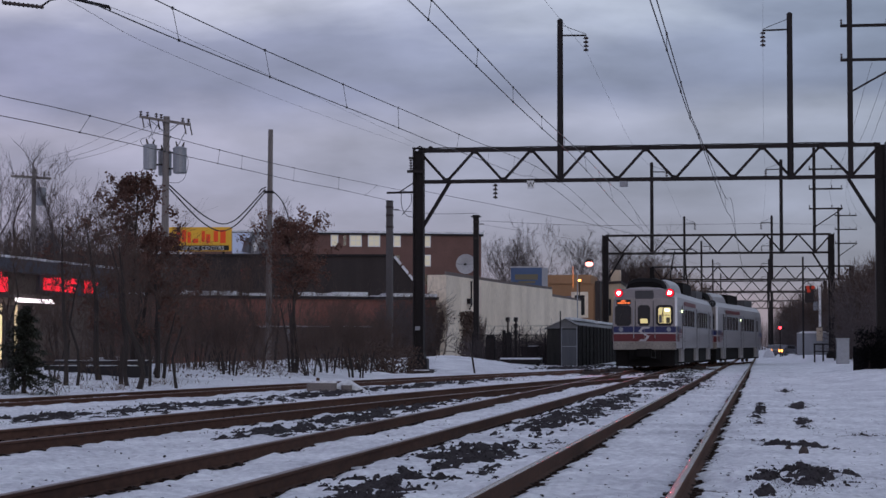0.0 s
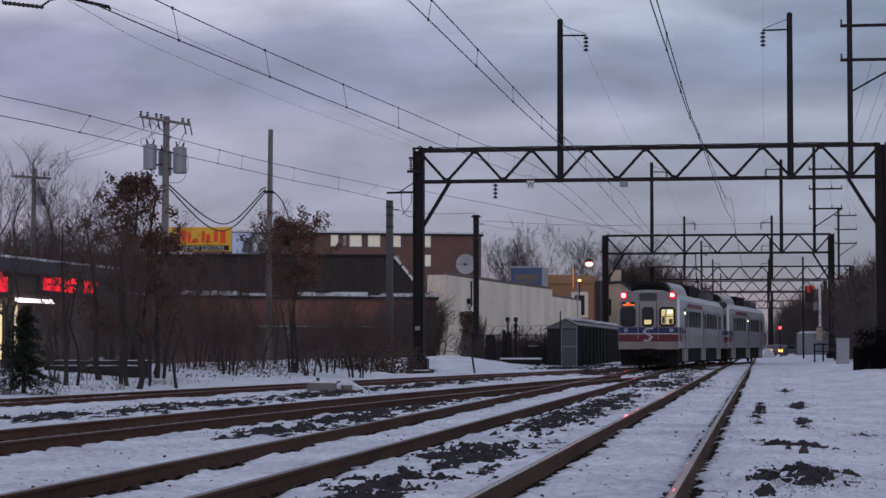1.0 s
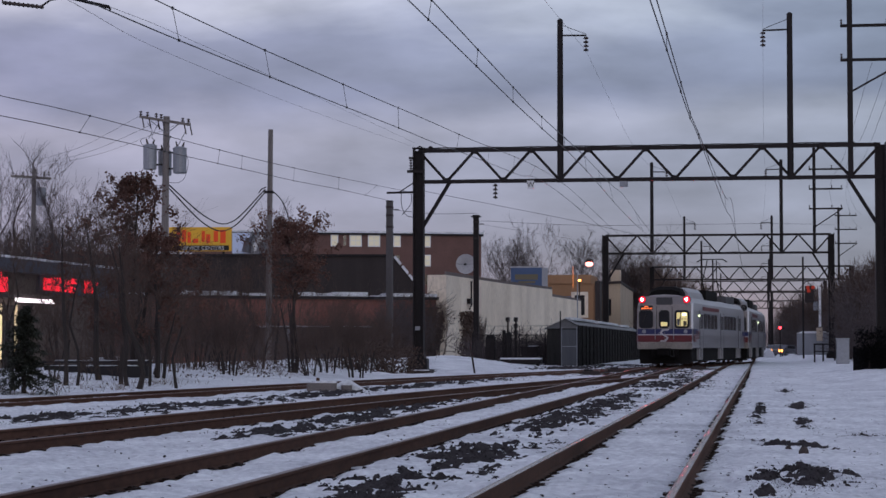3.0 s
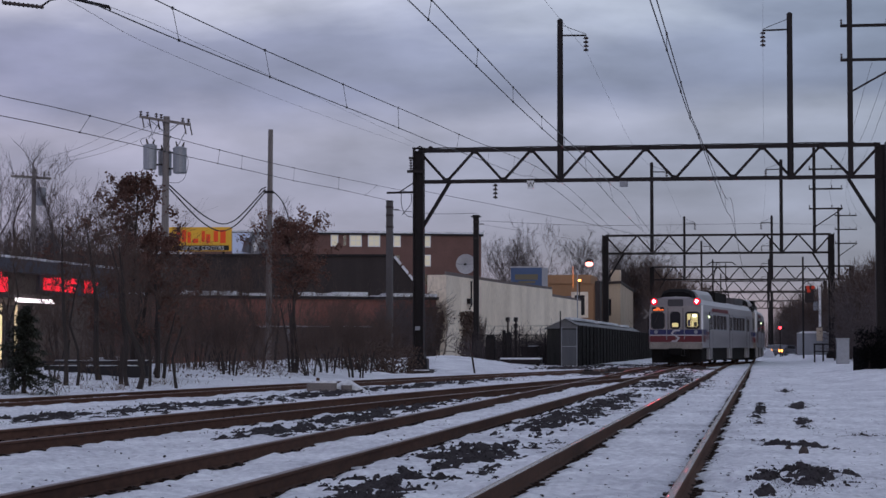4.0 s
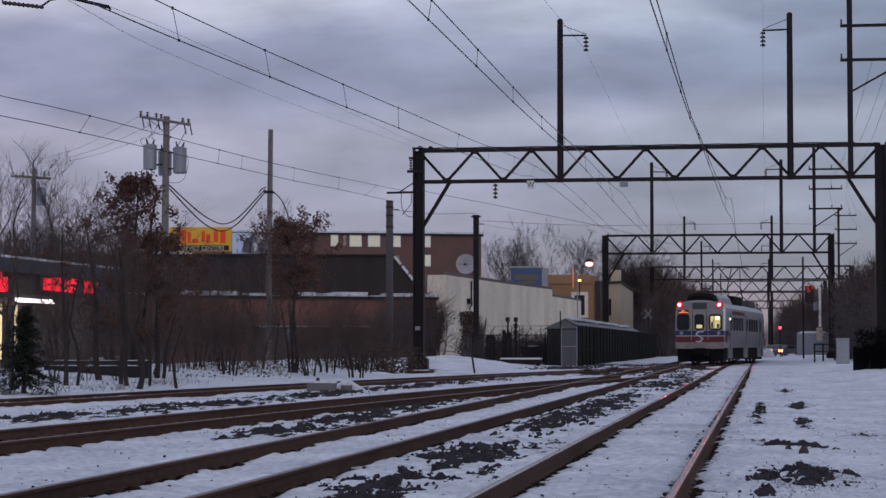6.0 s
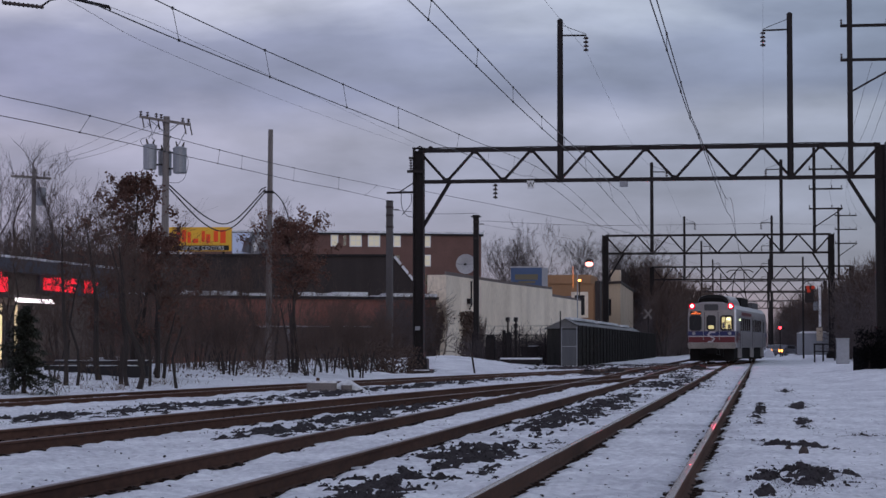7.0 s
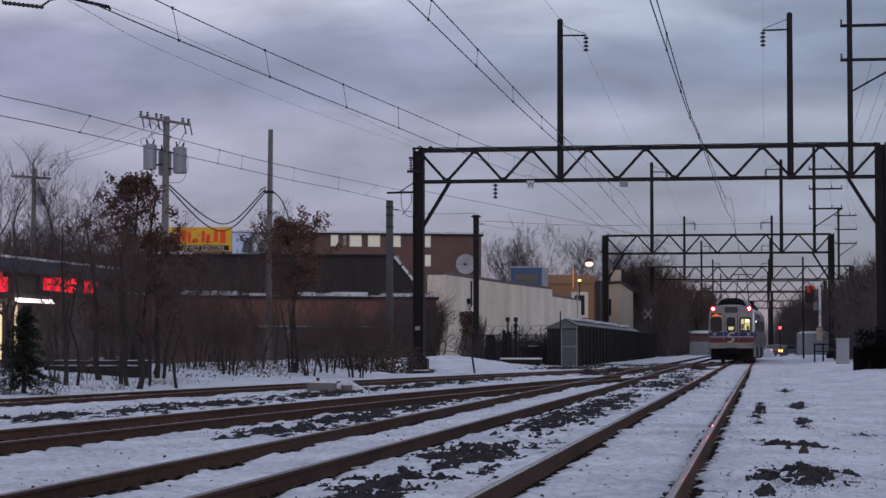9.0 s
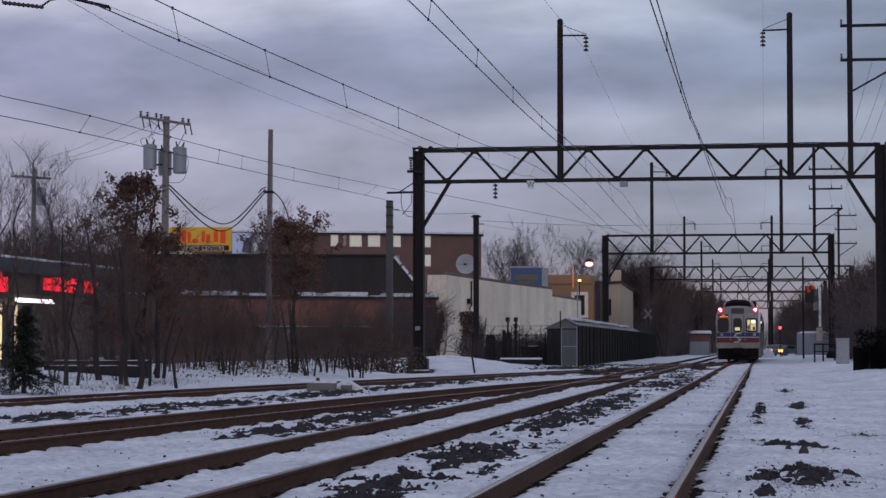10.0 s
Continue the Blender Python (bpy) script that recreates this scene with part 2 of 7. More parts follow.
class Mesh:
    """Collects vertices and faces for one mesh."""

    def __init__(self):
        self.v, self.f, self.m = [], [], []

    def add(self, vs, fs, mi=0):
        k = len(self.v)
        self.v.extend(tuple(p) for p in vs)
        self.f.extend(tuple(k + i for i in f) for f in fs)
        self.m.extend([mi] * len(fs))
        return self

    def box(self, lo, hi, mi=0, bev=0.0, turn=None):
        """A box from corner to corner, its upright edges cut by bev."""
        (a, b, c), (d, e, f) = lo, hi
        if bev:
            q = [(a + bev, b), (d - bev, b), (d, b + bev), (d, e - bev), (d - bev, e), (a + bev, e), (a, e - bev), (a, b + bev)]
        else:
            q = [(a, b), (d, b), (d, e), (a, e)]
        n = len(q)
        vs = [(x, y, c) for x, y in q] + [(x, y, f) for x, y in q]
        fs = [tuple(range(n))[::-1], tuple(range(n, 2 * n))] + [(i, (i + 1) % n, n + (i + 1) % n, n + i) for i in range(n)]
        if turn:
            vs = [turn @ Vector(p) for p in vs]
        return self.add(vs, fs, mi)

    def tube(self, pts, r, n=6, mi=0, caps=True):
        """A tube along pts; r is one radius or one for each point."""
        pts = [Vector(p) for p in pts]
        rs = r if isinstance(r, (list, tuple)) else [r] * len(pts)
        vs = []
        for i, p in enumerate(pts):
            d = (pts[min(i + 1, len(pts) - 1)] - pts[max(i - 1, 0)]).normalized()
            s = d.cross(Vector((0, 0, 1)) if abs(d.z) < 0.9 else Vector((1, 0, 0))).normalized()
            u = s.cross(d)
            for k in range(n):
                a = 2 * math.pi * (k + 0.5) / n
                vs.append(p + (s * math.cos(a) + u * math.sin(a)) * rs[i])
        fs = [(i * n + k, i * n + (k + 1) % n, (i + 1) * n + (k + 1) % n, (i + 1) * n + k) for i in range(len(pts) - 1) for k in range(n)]
        if caps:
            fs += [tuple(range(n))[::-1], tuple(range((len(pts) - 1) * n, len(pts) * n))]
        return self.add(vs, fs, mi)

    def bar(self, p, q, w, h=None, mi=0):
        """A straight square bar from p to q."""
        h = h or w
        p, q = Vector(p), Vector(q)
        d = (q - p).normalized()
        s = d.cross(Vector((0, 1, 0)) if abs(d.y) < 0.9 else Vector((0, 0, 1))).normalized()
        u = s.cross(d)
        vs = [e + s * (a * w / 2) + u * (b * h / 2) for e in (p, q) for a, b in ((-1, -1), (1, -1), (1, 1), (-1, 1))]
        return self.add(vs, [(3, 2, 1, 0), (4, 5, 6, 7), (0, 1, 5, 4), (1, 2, 6, 5), (2, 3, 7, 6), (3, 0, 4, 7)], mi)

    def sweep(self, prof, stations, mi=0, caps=True, mis=None):
        """Closed profile (x, z) carried through stations (x, y, z, turn)."""
        n = len(prof)
        vs = []
        for x, y, z, a in stations:
            c, s = math.cos(a), math.sin(a)
            vs += [(x + c * px, y + s * px, z + pz) for px, pz in prof]
        k0 = len(self.v)
        fs = [(i * n + k, i * n + (k + 1) % n, (i + 1) * n + (k + 1) % n, (i + 1) * n + k) for i in range(len(stations) - 1) for k in range(n)]
        self.add(vs, fs, mi)
        if mis:
            self.m[-len(fs):] = [mis[j % n] for j in range(len(fs))]
        if caps:
            self.f += [tuple(k0 + i for i in range(n))[::-1], tuple(k0 + (len(stations) - 1) * n + i for i in range(n))]
            self.m += [mi, mi]
        return self


def part(name, me, material, parent=None, label="", smooth=False):
    """Links a Mesh as one object, under a thing or a part."""
    data = bpy.data.meshes.new(name)
    data.from_pydata(me.v, [], me.f)
    mats = material if isinstance(material, (list, tuple)) else [material]
    for m in mats:
        data.materials.append(m)
    if len(mats) > 1:
        data.polygons.foreach_set("material_index", me.m)
    if smooth:
        data.polygons.foreach_set("use_smooth", [True] * len(data.polygons))
    bm = bmesh.new()
    bm.from_mesh(data)
    if len(bm.faces) < 60000:
        bmesh.ops.recalc_face_normals(bm, faces=bm.faces)
    bm.to_mesh(data)
    bm.free()
    ob = new(name, data)
    ob.parent = parent
    if label:
        tagged(ob, label)
    return ob


def thing(name, label, category, at=(0, 0, 0), rz=0.0, group="", kind=""):
    e = new(name)
    e.empty_display_size = 0.3
    e.matrix_basis = pose(*at, 0, 0, rz)
    return tagged(e, label, category, group, kind)


def fbm(x, y, s, octaves=4, seed=0):
    """Smooth value noise on arrays, 0 to 1."""
    out, amp, tot = 0, 1.0, 0.0
    for o in range(octaves):
        fx, fy = x * s, y * s
        ix, iy = np.floor(fx).astype(np.int64), np.floor(fy).astype(np.int64)
        tx, ty = fx - ix, fy - iy
        tx, ty = tx * tx * (3 - 2 * tx), ty * ty * (3 - 2 * ty)

        def h(a, b):
            q = (a * 374761393 + b * 668265263 + (seed + o) * 1442695041) & 0xFFFFFFFF
            q = ((q ^ (q >> 13)) * 1274126177) & 0xFFFFFFFF
            return ((q ^ (q >> 16)) & 0xFFFF) / 65535.0

        v = (h(ix, iy) * (1 - tx) + h(ix + 1, iy) * tx) * (1 - ty) + (h(ix, iy + 1) * (1 - tx) + h(ix + 1, iy + 1) * tx) * ty
        out, tot = out + v * amp, tot + amp
        amp, s = amp * 0.5, s * 2.03
    return out / tot


# ---- the lines of the tracks ----


def smooth(a, b, y):
    t = np.clip((np.asarray(y, float) - a) / (b - a), 0, 1)
    return t * t * (3 - 2 * t)


def line_main(y):
    return -1.46 + 0 * np.asarray(y, float)


def line_second(y):
    return -5.08 - 0.30 * smooth(55, 105, y)


def line_cross(y):
    """Off the second track, over the crossover, onto the main track."""
    y = np.asarray(y, float)
    return -5.08 - 0.34 * smooth(55, 106, y) + 3.96 * smooth(107.5, 161, y)


def line_third(y):
    y = np.asarray(y, float)
    return -9.55 + 0.062 * (y - 28) + 0.0005 * np.clip(y - 28, 0, 60) ** 2


def line_fourth(y):
    y = np.asarray(y, float)
    return -15.95 + 0.100 * (y - 44.4) + 0.00065 * np.clip(y - 44.4, 0, 70) ** 2


# ---- ground and snow ----


def bank(x, y):
    """Rise of the ground: a low bank behind the yard, a mound by the mast, a slight rise to the east."""
    r = 0.55 * smooth(-13.5 - 0.0 * y, -24, x) * smooth(30, 60, y) * (1 - smooth(120, 150, y)) * (1 - smooth(-24, -30, x))
    r += 0.48 * np.exp(-((x + 17.6) / 3.0) ** 2 - ((y - 121) / 9.0) ** 2)
    r += 0.22 * smooth(2.0, 5.0, x) * smooth(30, 80, y)
    r -= 0.30 * np.exp(-((x + 16.9) / 1.5) ** 2 - ((y - 101) / 7.0) ** 2)
    return r


# worn patches beside the main track: centre, half widths, slant
EAST_PATCHES = ((0.35, 27.7, 0.50, 0.55, 2.3), (0.60, 21.3, 0.36, 0.9, 1.0), (0.03, 19.3, 0.24, 2.2, 0), (0.36, 19.8, 0.22, 0.8, 0), (-0.12, 36.5, 0.15, 2.4, 0), (0.69, 35.0, 0.17, 2.4, 0),
                (0.62, 59.0, 0.26, 1.6, 0), (1.45, 31.0, 0.26, 0.4, 0), (-0.05, 43.0, 0.12, 5.0, 0), (0.75, 45.0, 0.2, 2.0, 0))


def bare(x, y):
    """Where the snow lies thin over the ballast."""
    e = 1.15 * np.exp(-((x + 3.4) / 0.75) ** 2) * smooth(12, 20, y) * (1 - 0.8 * smooth(50, 62, y))
    for cx, cy, wx, wy, tilt in EAST_PATCHES:
        e += 1.5 * np.exp(-((x - cx) / wx) ** 2 - ((y - cy + tilt * (x - cx)) / wy) ** 2)
    e += 1.25 * np.exp(-((x + 7.2) / 0.65) ** 2) * smooth(24, 30, y) * (1 - smooth(44, 60, y))
    e += 1.25 * np.exp(-((x + 12.4 - 0.06 * (y - 40)) / 1.15) ** 2) * smooth(30, 37, y) * (1 - smooth(70, 95, y))
    e += 0.9 * np.exp(-((x + 2.9) / 1.6) ** 2) * smooth(56, 62, y) * (1 - smooth(80, 95, y))
    e += 1.1 * np.exp(-((x + 6.0) / 3.2) ** 2) * smooth(82, 95, y) * (1 - smooth(150, 170, y))
    e += 1.2 * np.exp(-((x + 11.0) / 2.4) ** 2) * smooth(106, 114, y) * (1 - smooth(138, 150, y))
    return e


TRACKS = [(line_main, 2, 330, 0.0), (line_second, 2, 330, 0.0), (line_third, 2, 84, 0.0), (line_fourth, 2, 118, -0.03)]


def snow_height(x, y):
    z = -0.14 + 0.07 * (fbm(x, y, 0.5, 4, 3) - 0.5) + 0.098 * (fbm(x, y, 2.3, 4, 8) - 0.5) + 0.058 * (fbm(x, y, 6.5, 2, 9) - 0.5)
    for fn, y0, y1, dz in TRACKS:
        d = np.abs(x - fn(y))
        on = (y < y1)
        gap = np.abs(d - 0.755)
        z = np.where(on & (d < 1.25), z + 0.012 * np.cos(y * 2 * np.pi / 0.56), z)
        if fn in (line_third, line_fourth):
            z = z - 0.05 * on * (1 - smooth(0.66, 0.80, d))
        z = np.where(on, z - 0.06 * np.exp(-(gap / 0.15) ** 2) * (0.3 + 1.4 * fbm(x, y, 2.4, 3, 5)), z)
    return z + bank(x, y)


def ballast_height(x, y):
    """The ballast bed: it stands up through the snow in patches."""
    e = np.clip(bare(x, y), 0, 1.35)
    patch = 0.36 * fbm(x, y * 0.4, 0.9, 3, 33) + 0.64 * fbm(x, y * 0.5, 4.2, 4, 21)
    k = np.clip((patch - 0.560 + 0.085 * e) / 0.05, -0.8, 0.8)
    return snow_height(x, y) - 0.030 + 0.053 * e * k + 0.185 * np.clip(e, 0.3, 1) * (fbm(x, y, 14.0, 3, 50) - 0.5)


def sheet(name, xs, ys, zfn, material, soft=True):
    X, Y = np.meshgrid(xs, ys)
    Z = zfn(X, Y)
    nx, ny = len(xs), len(ys)
    data = bpy.data.meshes.new(name)
    k = (np.arange(ny - 1)[:, None] * nx + np.arange(nx - 1)[None]).ravel()
    faces = np.stack([k, k + 1, k + nx + 1, k + nx], 1)
    data.from_pydata(np.stack([X, Y, Z], -1).reshape(-1, 3).tolist(), [], faces.tolist())
    data.materials.append(material)
    data.polygons.foreach_set("use_smooth", [soft] * len(data.polygons))
    return new(name, data)


gx = np.concatenate([[-2500, -900, -400, -200, -120], np.arange(-80, 40.1, 2.0), [60, 120, 300, 900, 2500]])
gy = np.concatenate([[-600, -100, -20], np.arange(0, 330.1, 3.0), [380, 460, 600, 900, 1500, 3500]])
tagged(sheet("ground", gx, gy, lambda x, y: -0.20 + bank(x, y), BALLAST), "dark ballast and frozen earth under the snow", "ground", kind="structure")
steps = list(np.arange(-60.0, 13.0, 2.0)) + [14.0]
while steps[-1] < 300:
    steps.append(steps[-1] + max(0.055, 0.0052 * steps[-1]))
sx = np.concatenate([np.arange(-90, -22, 1.0), np.arange(-22, -10, 0.2), np.arange(-10, -4.4, 0.05), np.arange(-4.4, 2.2, 0.04), np.arange(2.2, 8, 0.15), np.arange(8, 40, 1.0)])
tagged(sheet("snow_cover", sx, np.array(steps), snow_height, SNOW), "thin trampled snow lying over the ballast", "snow", kind="structure")
far = Mesh()
far.add([(-2500, 296, -0.16), (2500, 296, -0.16), (2500, 3400, -0.16), (-2500, 3400, -0.16)], [(0, 1, 2, 3)])
tagged(part("snow_field", far, SNOW), "far snowy ground", "snow", kind="structure")

ysb = np.array([v for v in steps if 13.5 < v < 150])
tagged(sheet("ballast_bed", np.concatenate([np.arange(-14.5, -4.4, 0.055), np.arange(-4.4, 1.9, 0.033)]), ysb, ballast_height, BALLAST, False), "dark ballast bed showing through the snow", "ballast", kind="structure")

rng = np.random.default_rng(4)
stones = Mesh()
cand = np.stack([rng.uniform(-14, 1.4, 220000), 14 + 80 * rng.uniform(0, 1, 220000) ** 1.6], 1)
zs, zb_ = snow_height(cand[:, 0], cand[:, 1]), ballast_height(cand[:, 0], cand[:, 1])
pick = zb_ > zs - 0.016
for (x, y), z in zip(cand[pick][:14000], np.maximum(zb_, zs - 0.006)[pick][:14000]):
    r = rng.uniform(0.007, 0.024)
    a = rng.uniform(0, 6.28)
    q = [(r * math.cos(a + k * 1.57) * rng.uniform(0.7, 1.3), r * math.sin(a + k * 1.57) * rng.uniform(0.7, 1.3)) for k in range(4)]
    z = float(z) - 0.008
    vs = [(x + p, y + s, z) for p, s in q] + [(x + p * 0.6, y + s * 0.6, z + r * rng.uniform(0.7, 1.3)) for p, s in q]
    stones.add(vs, [(4, 5, 6, 7), (0, 1, 5, 4), (1, 2, 6, 5), (2, 3, 7, 6), (3, 0, 4, 7)])
tagged(part("ballast_stones", stones, STONE), "grey crushed ballast stones showing through snow", "ballast", kind="stuff")

dirt = Mesh()
for _ in range(1800):
    x, y = rng.uniform(-13, 3.5), 14 + 50 * rng.uniform(0, 1) ** 1.6
    if rng.uniform() > 0.25 + 0.75 * float(fbm(np.array(x), np.array(y), 0.35, 3, 77) > 0.52):
        continue
    z = float(snow_height(np.array(x), np.array(y))) + 0.002
    r, a = rng.uniform(0.004, 0.015), rng.uniform(0, 6.28)
    c, s = math.cos(a) * r, math.sin(a) * r
    dirt.add([(x + c * 1.6, y + s * 1.6, z), (x - s, y + c, z), (x - c * 1.4, y - s * 1.4, z), (x + s, y - c, z), (x, y, z + r * 0.9)], [(0, 1, 4), (1, 2, 4), (2, 3, 4), (3, 0, 4)])
tagged(part("snow_debris", dirt, STONE), "dark crumbs of ballast and dirt on the snow", "debris", kind="stuff")

stub, rs_ = Mesh(), random.Random(91)
for cx, cy, wx, wy, tilt in EAST_PATCHES:
    for _k in range(260):
        x = cx + rs_.gauss(0, wx * 0.75)
        y = cy - tilt * (x - cx) + rs_.gauss(0, wy * 0.75)
        z = max(float(snow_height(np.array(x), np.array(y))), float(ballast_height(np.array(x), np.array(y)))) - 0.004
        a, q = rs_.uniform(0, 6.28), rs_.uniform(0.015, 0.055)
        dx, dy = math.cos(a) * q, math.sin(a) * q
        stub.add([(x - dy * 0.13, y + dx * 0.13, z), (x + dy * 0.13, y - dx * 0.13, z), (x + dx * 1.4, y + dy * 1.4, z + q * 0.7)], [(0, 1, 2)])
tagged(part("weed_stubble", stub, STONE), "dark dead weed stubble poking through thin snow", "weeds", kind="stuff")

# ---- tracks ----
HALF = [(0.07, -0.172), (0.07, -0.158), (0.012, -0.138), (0.010, -0.045), (0.037, -0.034), (0.037, -0.012), (0.034, -0.006), (0.031, -0.0038), (0.027, -0.0022), (0.021, -0.0012), (0.010, -0.0003)]
RAIL = HALF + [(-x, z) for x, z in reversed(HALF)]
HEAD = [1 if 6 <= k <= 14 else 0 for k in range(len(RAIL))]


def stations(fn, y0, y1, off, dz):
    out, y = [], y0
    while True:
        a = math.atan(float(fn(y + 0.5) - fn(y - 0.5)))
        out.append((float(fn(y)) + off * math.cos(a), y - off * math.sin(a), dz, -a))
        if y >= y1:
            return out
        y = min(y1, y + (2.0 if y < 120 else 5.0))


def tie_mesh():
    t = bpy.data.meshes.new("tie")
    m = Mesh().box((-1.28, -0.115, -0.33), (1.28, 0.115, -0.172), bev=0.02)
    t.from_pydata(m.v, [], m.f)
    t.materials.append(TIE)
    return t


def plate_mesh():
    t = bpy.data.meshes.new("tie_plate")
    m = Mesh()
    for s in (-0.755, 0.755):
        m.box((s - 0.17, -0.095, -0.172), (s + 0.17, 0.095, -0.150))
        for a in (-0.105, 0.105):
            m.box((s + a - 0.02, -0.05, -0.150), (s + a + 0.02, -0.01, -0.134))
            m.box((s + a - 0.02, 0.03, -0.150), (s + a + 0.02, 0.07, -0.138))
    t.from_pydata(m.v, [], m.f)
    t.materials.append(PLATE)
    return t


TIE_DATA, PLATE_DATA = tie_mesh(), plate_mesh()


def track(label, fn, y0, y1, dz, top, ties=(0, 0)):
    e = thing("railway_track", label, "railway track", (0, 0, 0), 0, "tracks of the line", "structure")
    for off in (-0.755, 0.755):
        m = Mesh().sweep(RAIL, stations(fn, y0, y1, off, dz), mis=HEAD)
        part("rail", m, [RUST, top], e)
    y = ties[0]
    while y < ties[1]:
        a = math.atan(float(fn(y + 0.5) - fn(y - 0.5)))
        for nm, data in (("tie", TIE_DATA), ("tie_plate", PLATE_DATA)):
            o = new(nm, data)
            o.matrix_basis = pose(float(fn(y)), y, dz + rng.uniform(-0.004, 0.004), 0, 0, -math.degrees(a) + rng.uniform(-0.6, 0.6))
            o.parent = e
        y += 0.56
    return e


track("main track with polished steel rails in thin snow", line_main, -60, 330, 0.0, RAILTOP, (13, 110))
track("second track with rusty rails in thin snow", line_second, -60, 330, 0.0, DULLTOP, (13, 105))
track("third siding track with dark rusty rails", line_third, -40, 82, 0.0, DULLTOP, (20, 80))
track("outer siding track with dark rusty rails", line_fourth, -20, 118, -0.03, DULLTOP, (40, 90))
track("crossover track between second and main track", line_cross, 104, 158, 0.0, DULLTOP, (106, 150))


def switch_machine(x, y, rz):
    e = thing("switch_machine", "dark steel switch machine box beside the rails", "switch machine", (x, y, -0.17), rz, "switch machines")
    part("housing", Mesh().box((-0.45, -0.25, 0), (0.35, 0.25, 0.20), bev=0.06), STEELB, e)
    part("cover", Mesh().box((-0.35, -0.2, 0.204), (0.05, 0.2, 0.27), bev=0.08), STEEL, e)
    part("throw_rod", Mesh().tube([(0.35, 0, 0.08), (1.1, 0, 0.08)], 0.03, 6), RUST, e)


switch_machine(-7.4, 92.0, 4)
switch_machine(-6.9, 101.0, 4)
switch_machine(-3.3, 112.0, 4)
switch_machine(-3.1, 138.0, 4)

slab = thing("concrete_slab", "cracked concrete foundation block beside siding track", "concrete block", (-12.25, 57.8, -0.18), 8)
part("block", Mesh().box((-0.42, -0.4, 0), (0.42, 0.4, 0.28), bev=0.05), OLDCONC, slab)
part("block_snow", Mesh().box((-0.30, -0.36, 0.282), (0.40, 0.38, 0.34), bev=0.12), SNOW, slab)
part("rubble", Mesh().box((0.55, -0.5, 0), (0.85, -0.2, 0.22), bev=0.09), OLDCONC, slab)
part("snow_heap", Mesh().tube([(0.3, -0.2, 0.1), (0.7, 0, 0.2), (1.2, 0, 0.05)], [0.1, 0.22, 0.05], 8), SNOW, slab)
part("block_cap", Mesh().tube([(-0.1, -0.3, 0.27), (-0.11, -0.3, 0.43)], 0.05, 8), RUST, slab)
for x, y, r in ((0.31, 26.1, 0.045), (0.48, 25.2, 0.07)):
    m = Mesh()
    for k, (s, h) in enumerate(((1.0, 0.0), (0.95, 0.5), (0.5, 0.95))):
        m.v += [(r * s * math.cos(a * 0.9 + k * 0.3) * (1 + 0.12 * math.sin(a * 3)), r * s * 0.9 * math.sin(a * 0.9 + k * 0.3), r * h * 1.3) for a in range(7)]
    m.f = [(i, (i + 1) % 7, 7 + (i + 1) % 7, 7 + i) for i in range(7)] + [(7 + i, 7 + (i + 1) % 7, 14 + (i + 1) % 7, 14 + i) for i in range(7)] + [tuple(range(14, 21))]
    o = part("rock", m, ROCK)
    o.matrix_basis = pose(x, y, -0.135, 0, 0, 900 * r)
    tagged(o, "dark loose rock lying in the snow", "rock", "loose rocks")

# ---- catenary portals ----


def catmull(pts, n=10):
    pts = [Vector(p) for p in pts]
    pts = [pts[0] * 2 - pts[1]] + pts + [pts[-1] * 2 - pts[-2]]
    out = []
    for i in range(1, len(pts) - 2):
        a, b, c, d = pts[i - 1:i + 3]
        for k in range(n):
            t = k / n
            out.append(0.5 * (2 * b + (c - a) * t + (2 * a - 5 * b + 4 * c - d) * t * t + (3 * b - a - 3 * c + d) * t ** 3))
    return out + [pts[-2]]




def insulator(p, q, parent, n=4, r=0.12):
    p, q = Vector(p), Vector(q)
    m = Mesh().tube([p, q], 0.025, 5)
    for i in range(n):
        c = p.lerp(q, (i + 0.5) / n)
        h = (q - p).normalized() * (0.28 * (q - p).length / n)
        m.tube([c - h, c + h * 0.2, c + h], [r * 0.45, r, r * 0.9], 8)
    return part("insulator", m, PORC, parent)


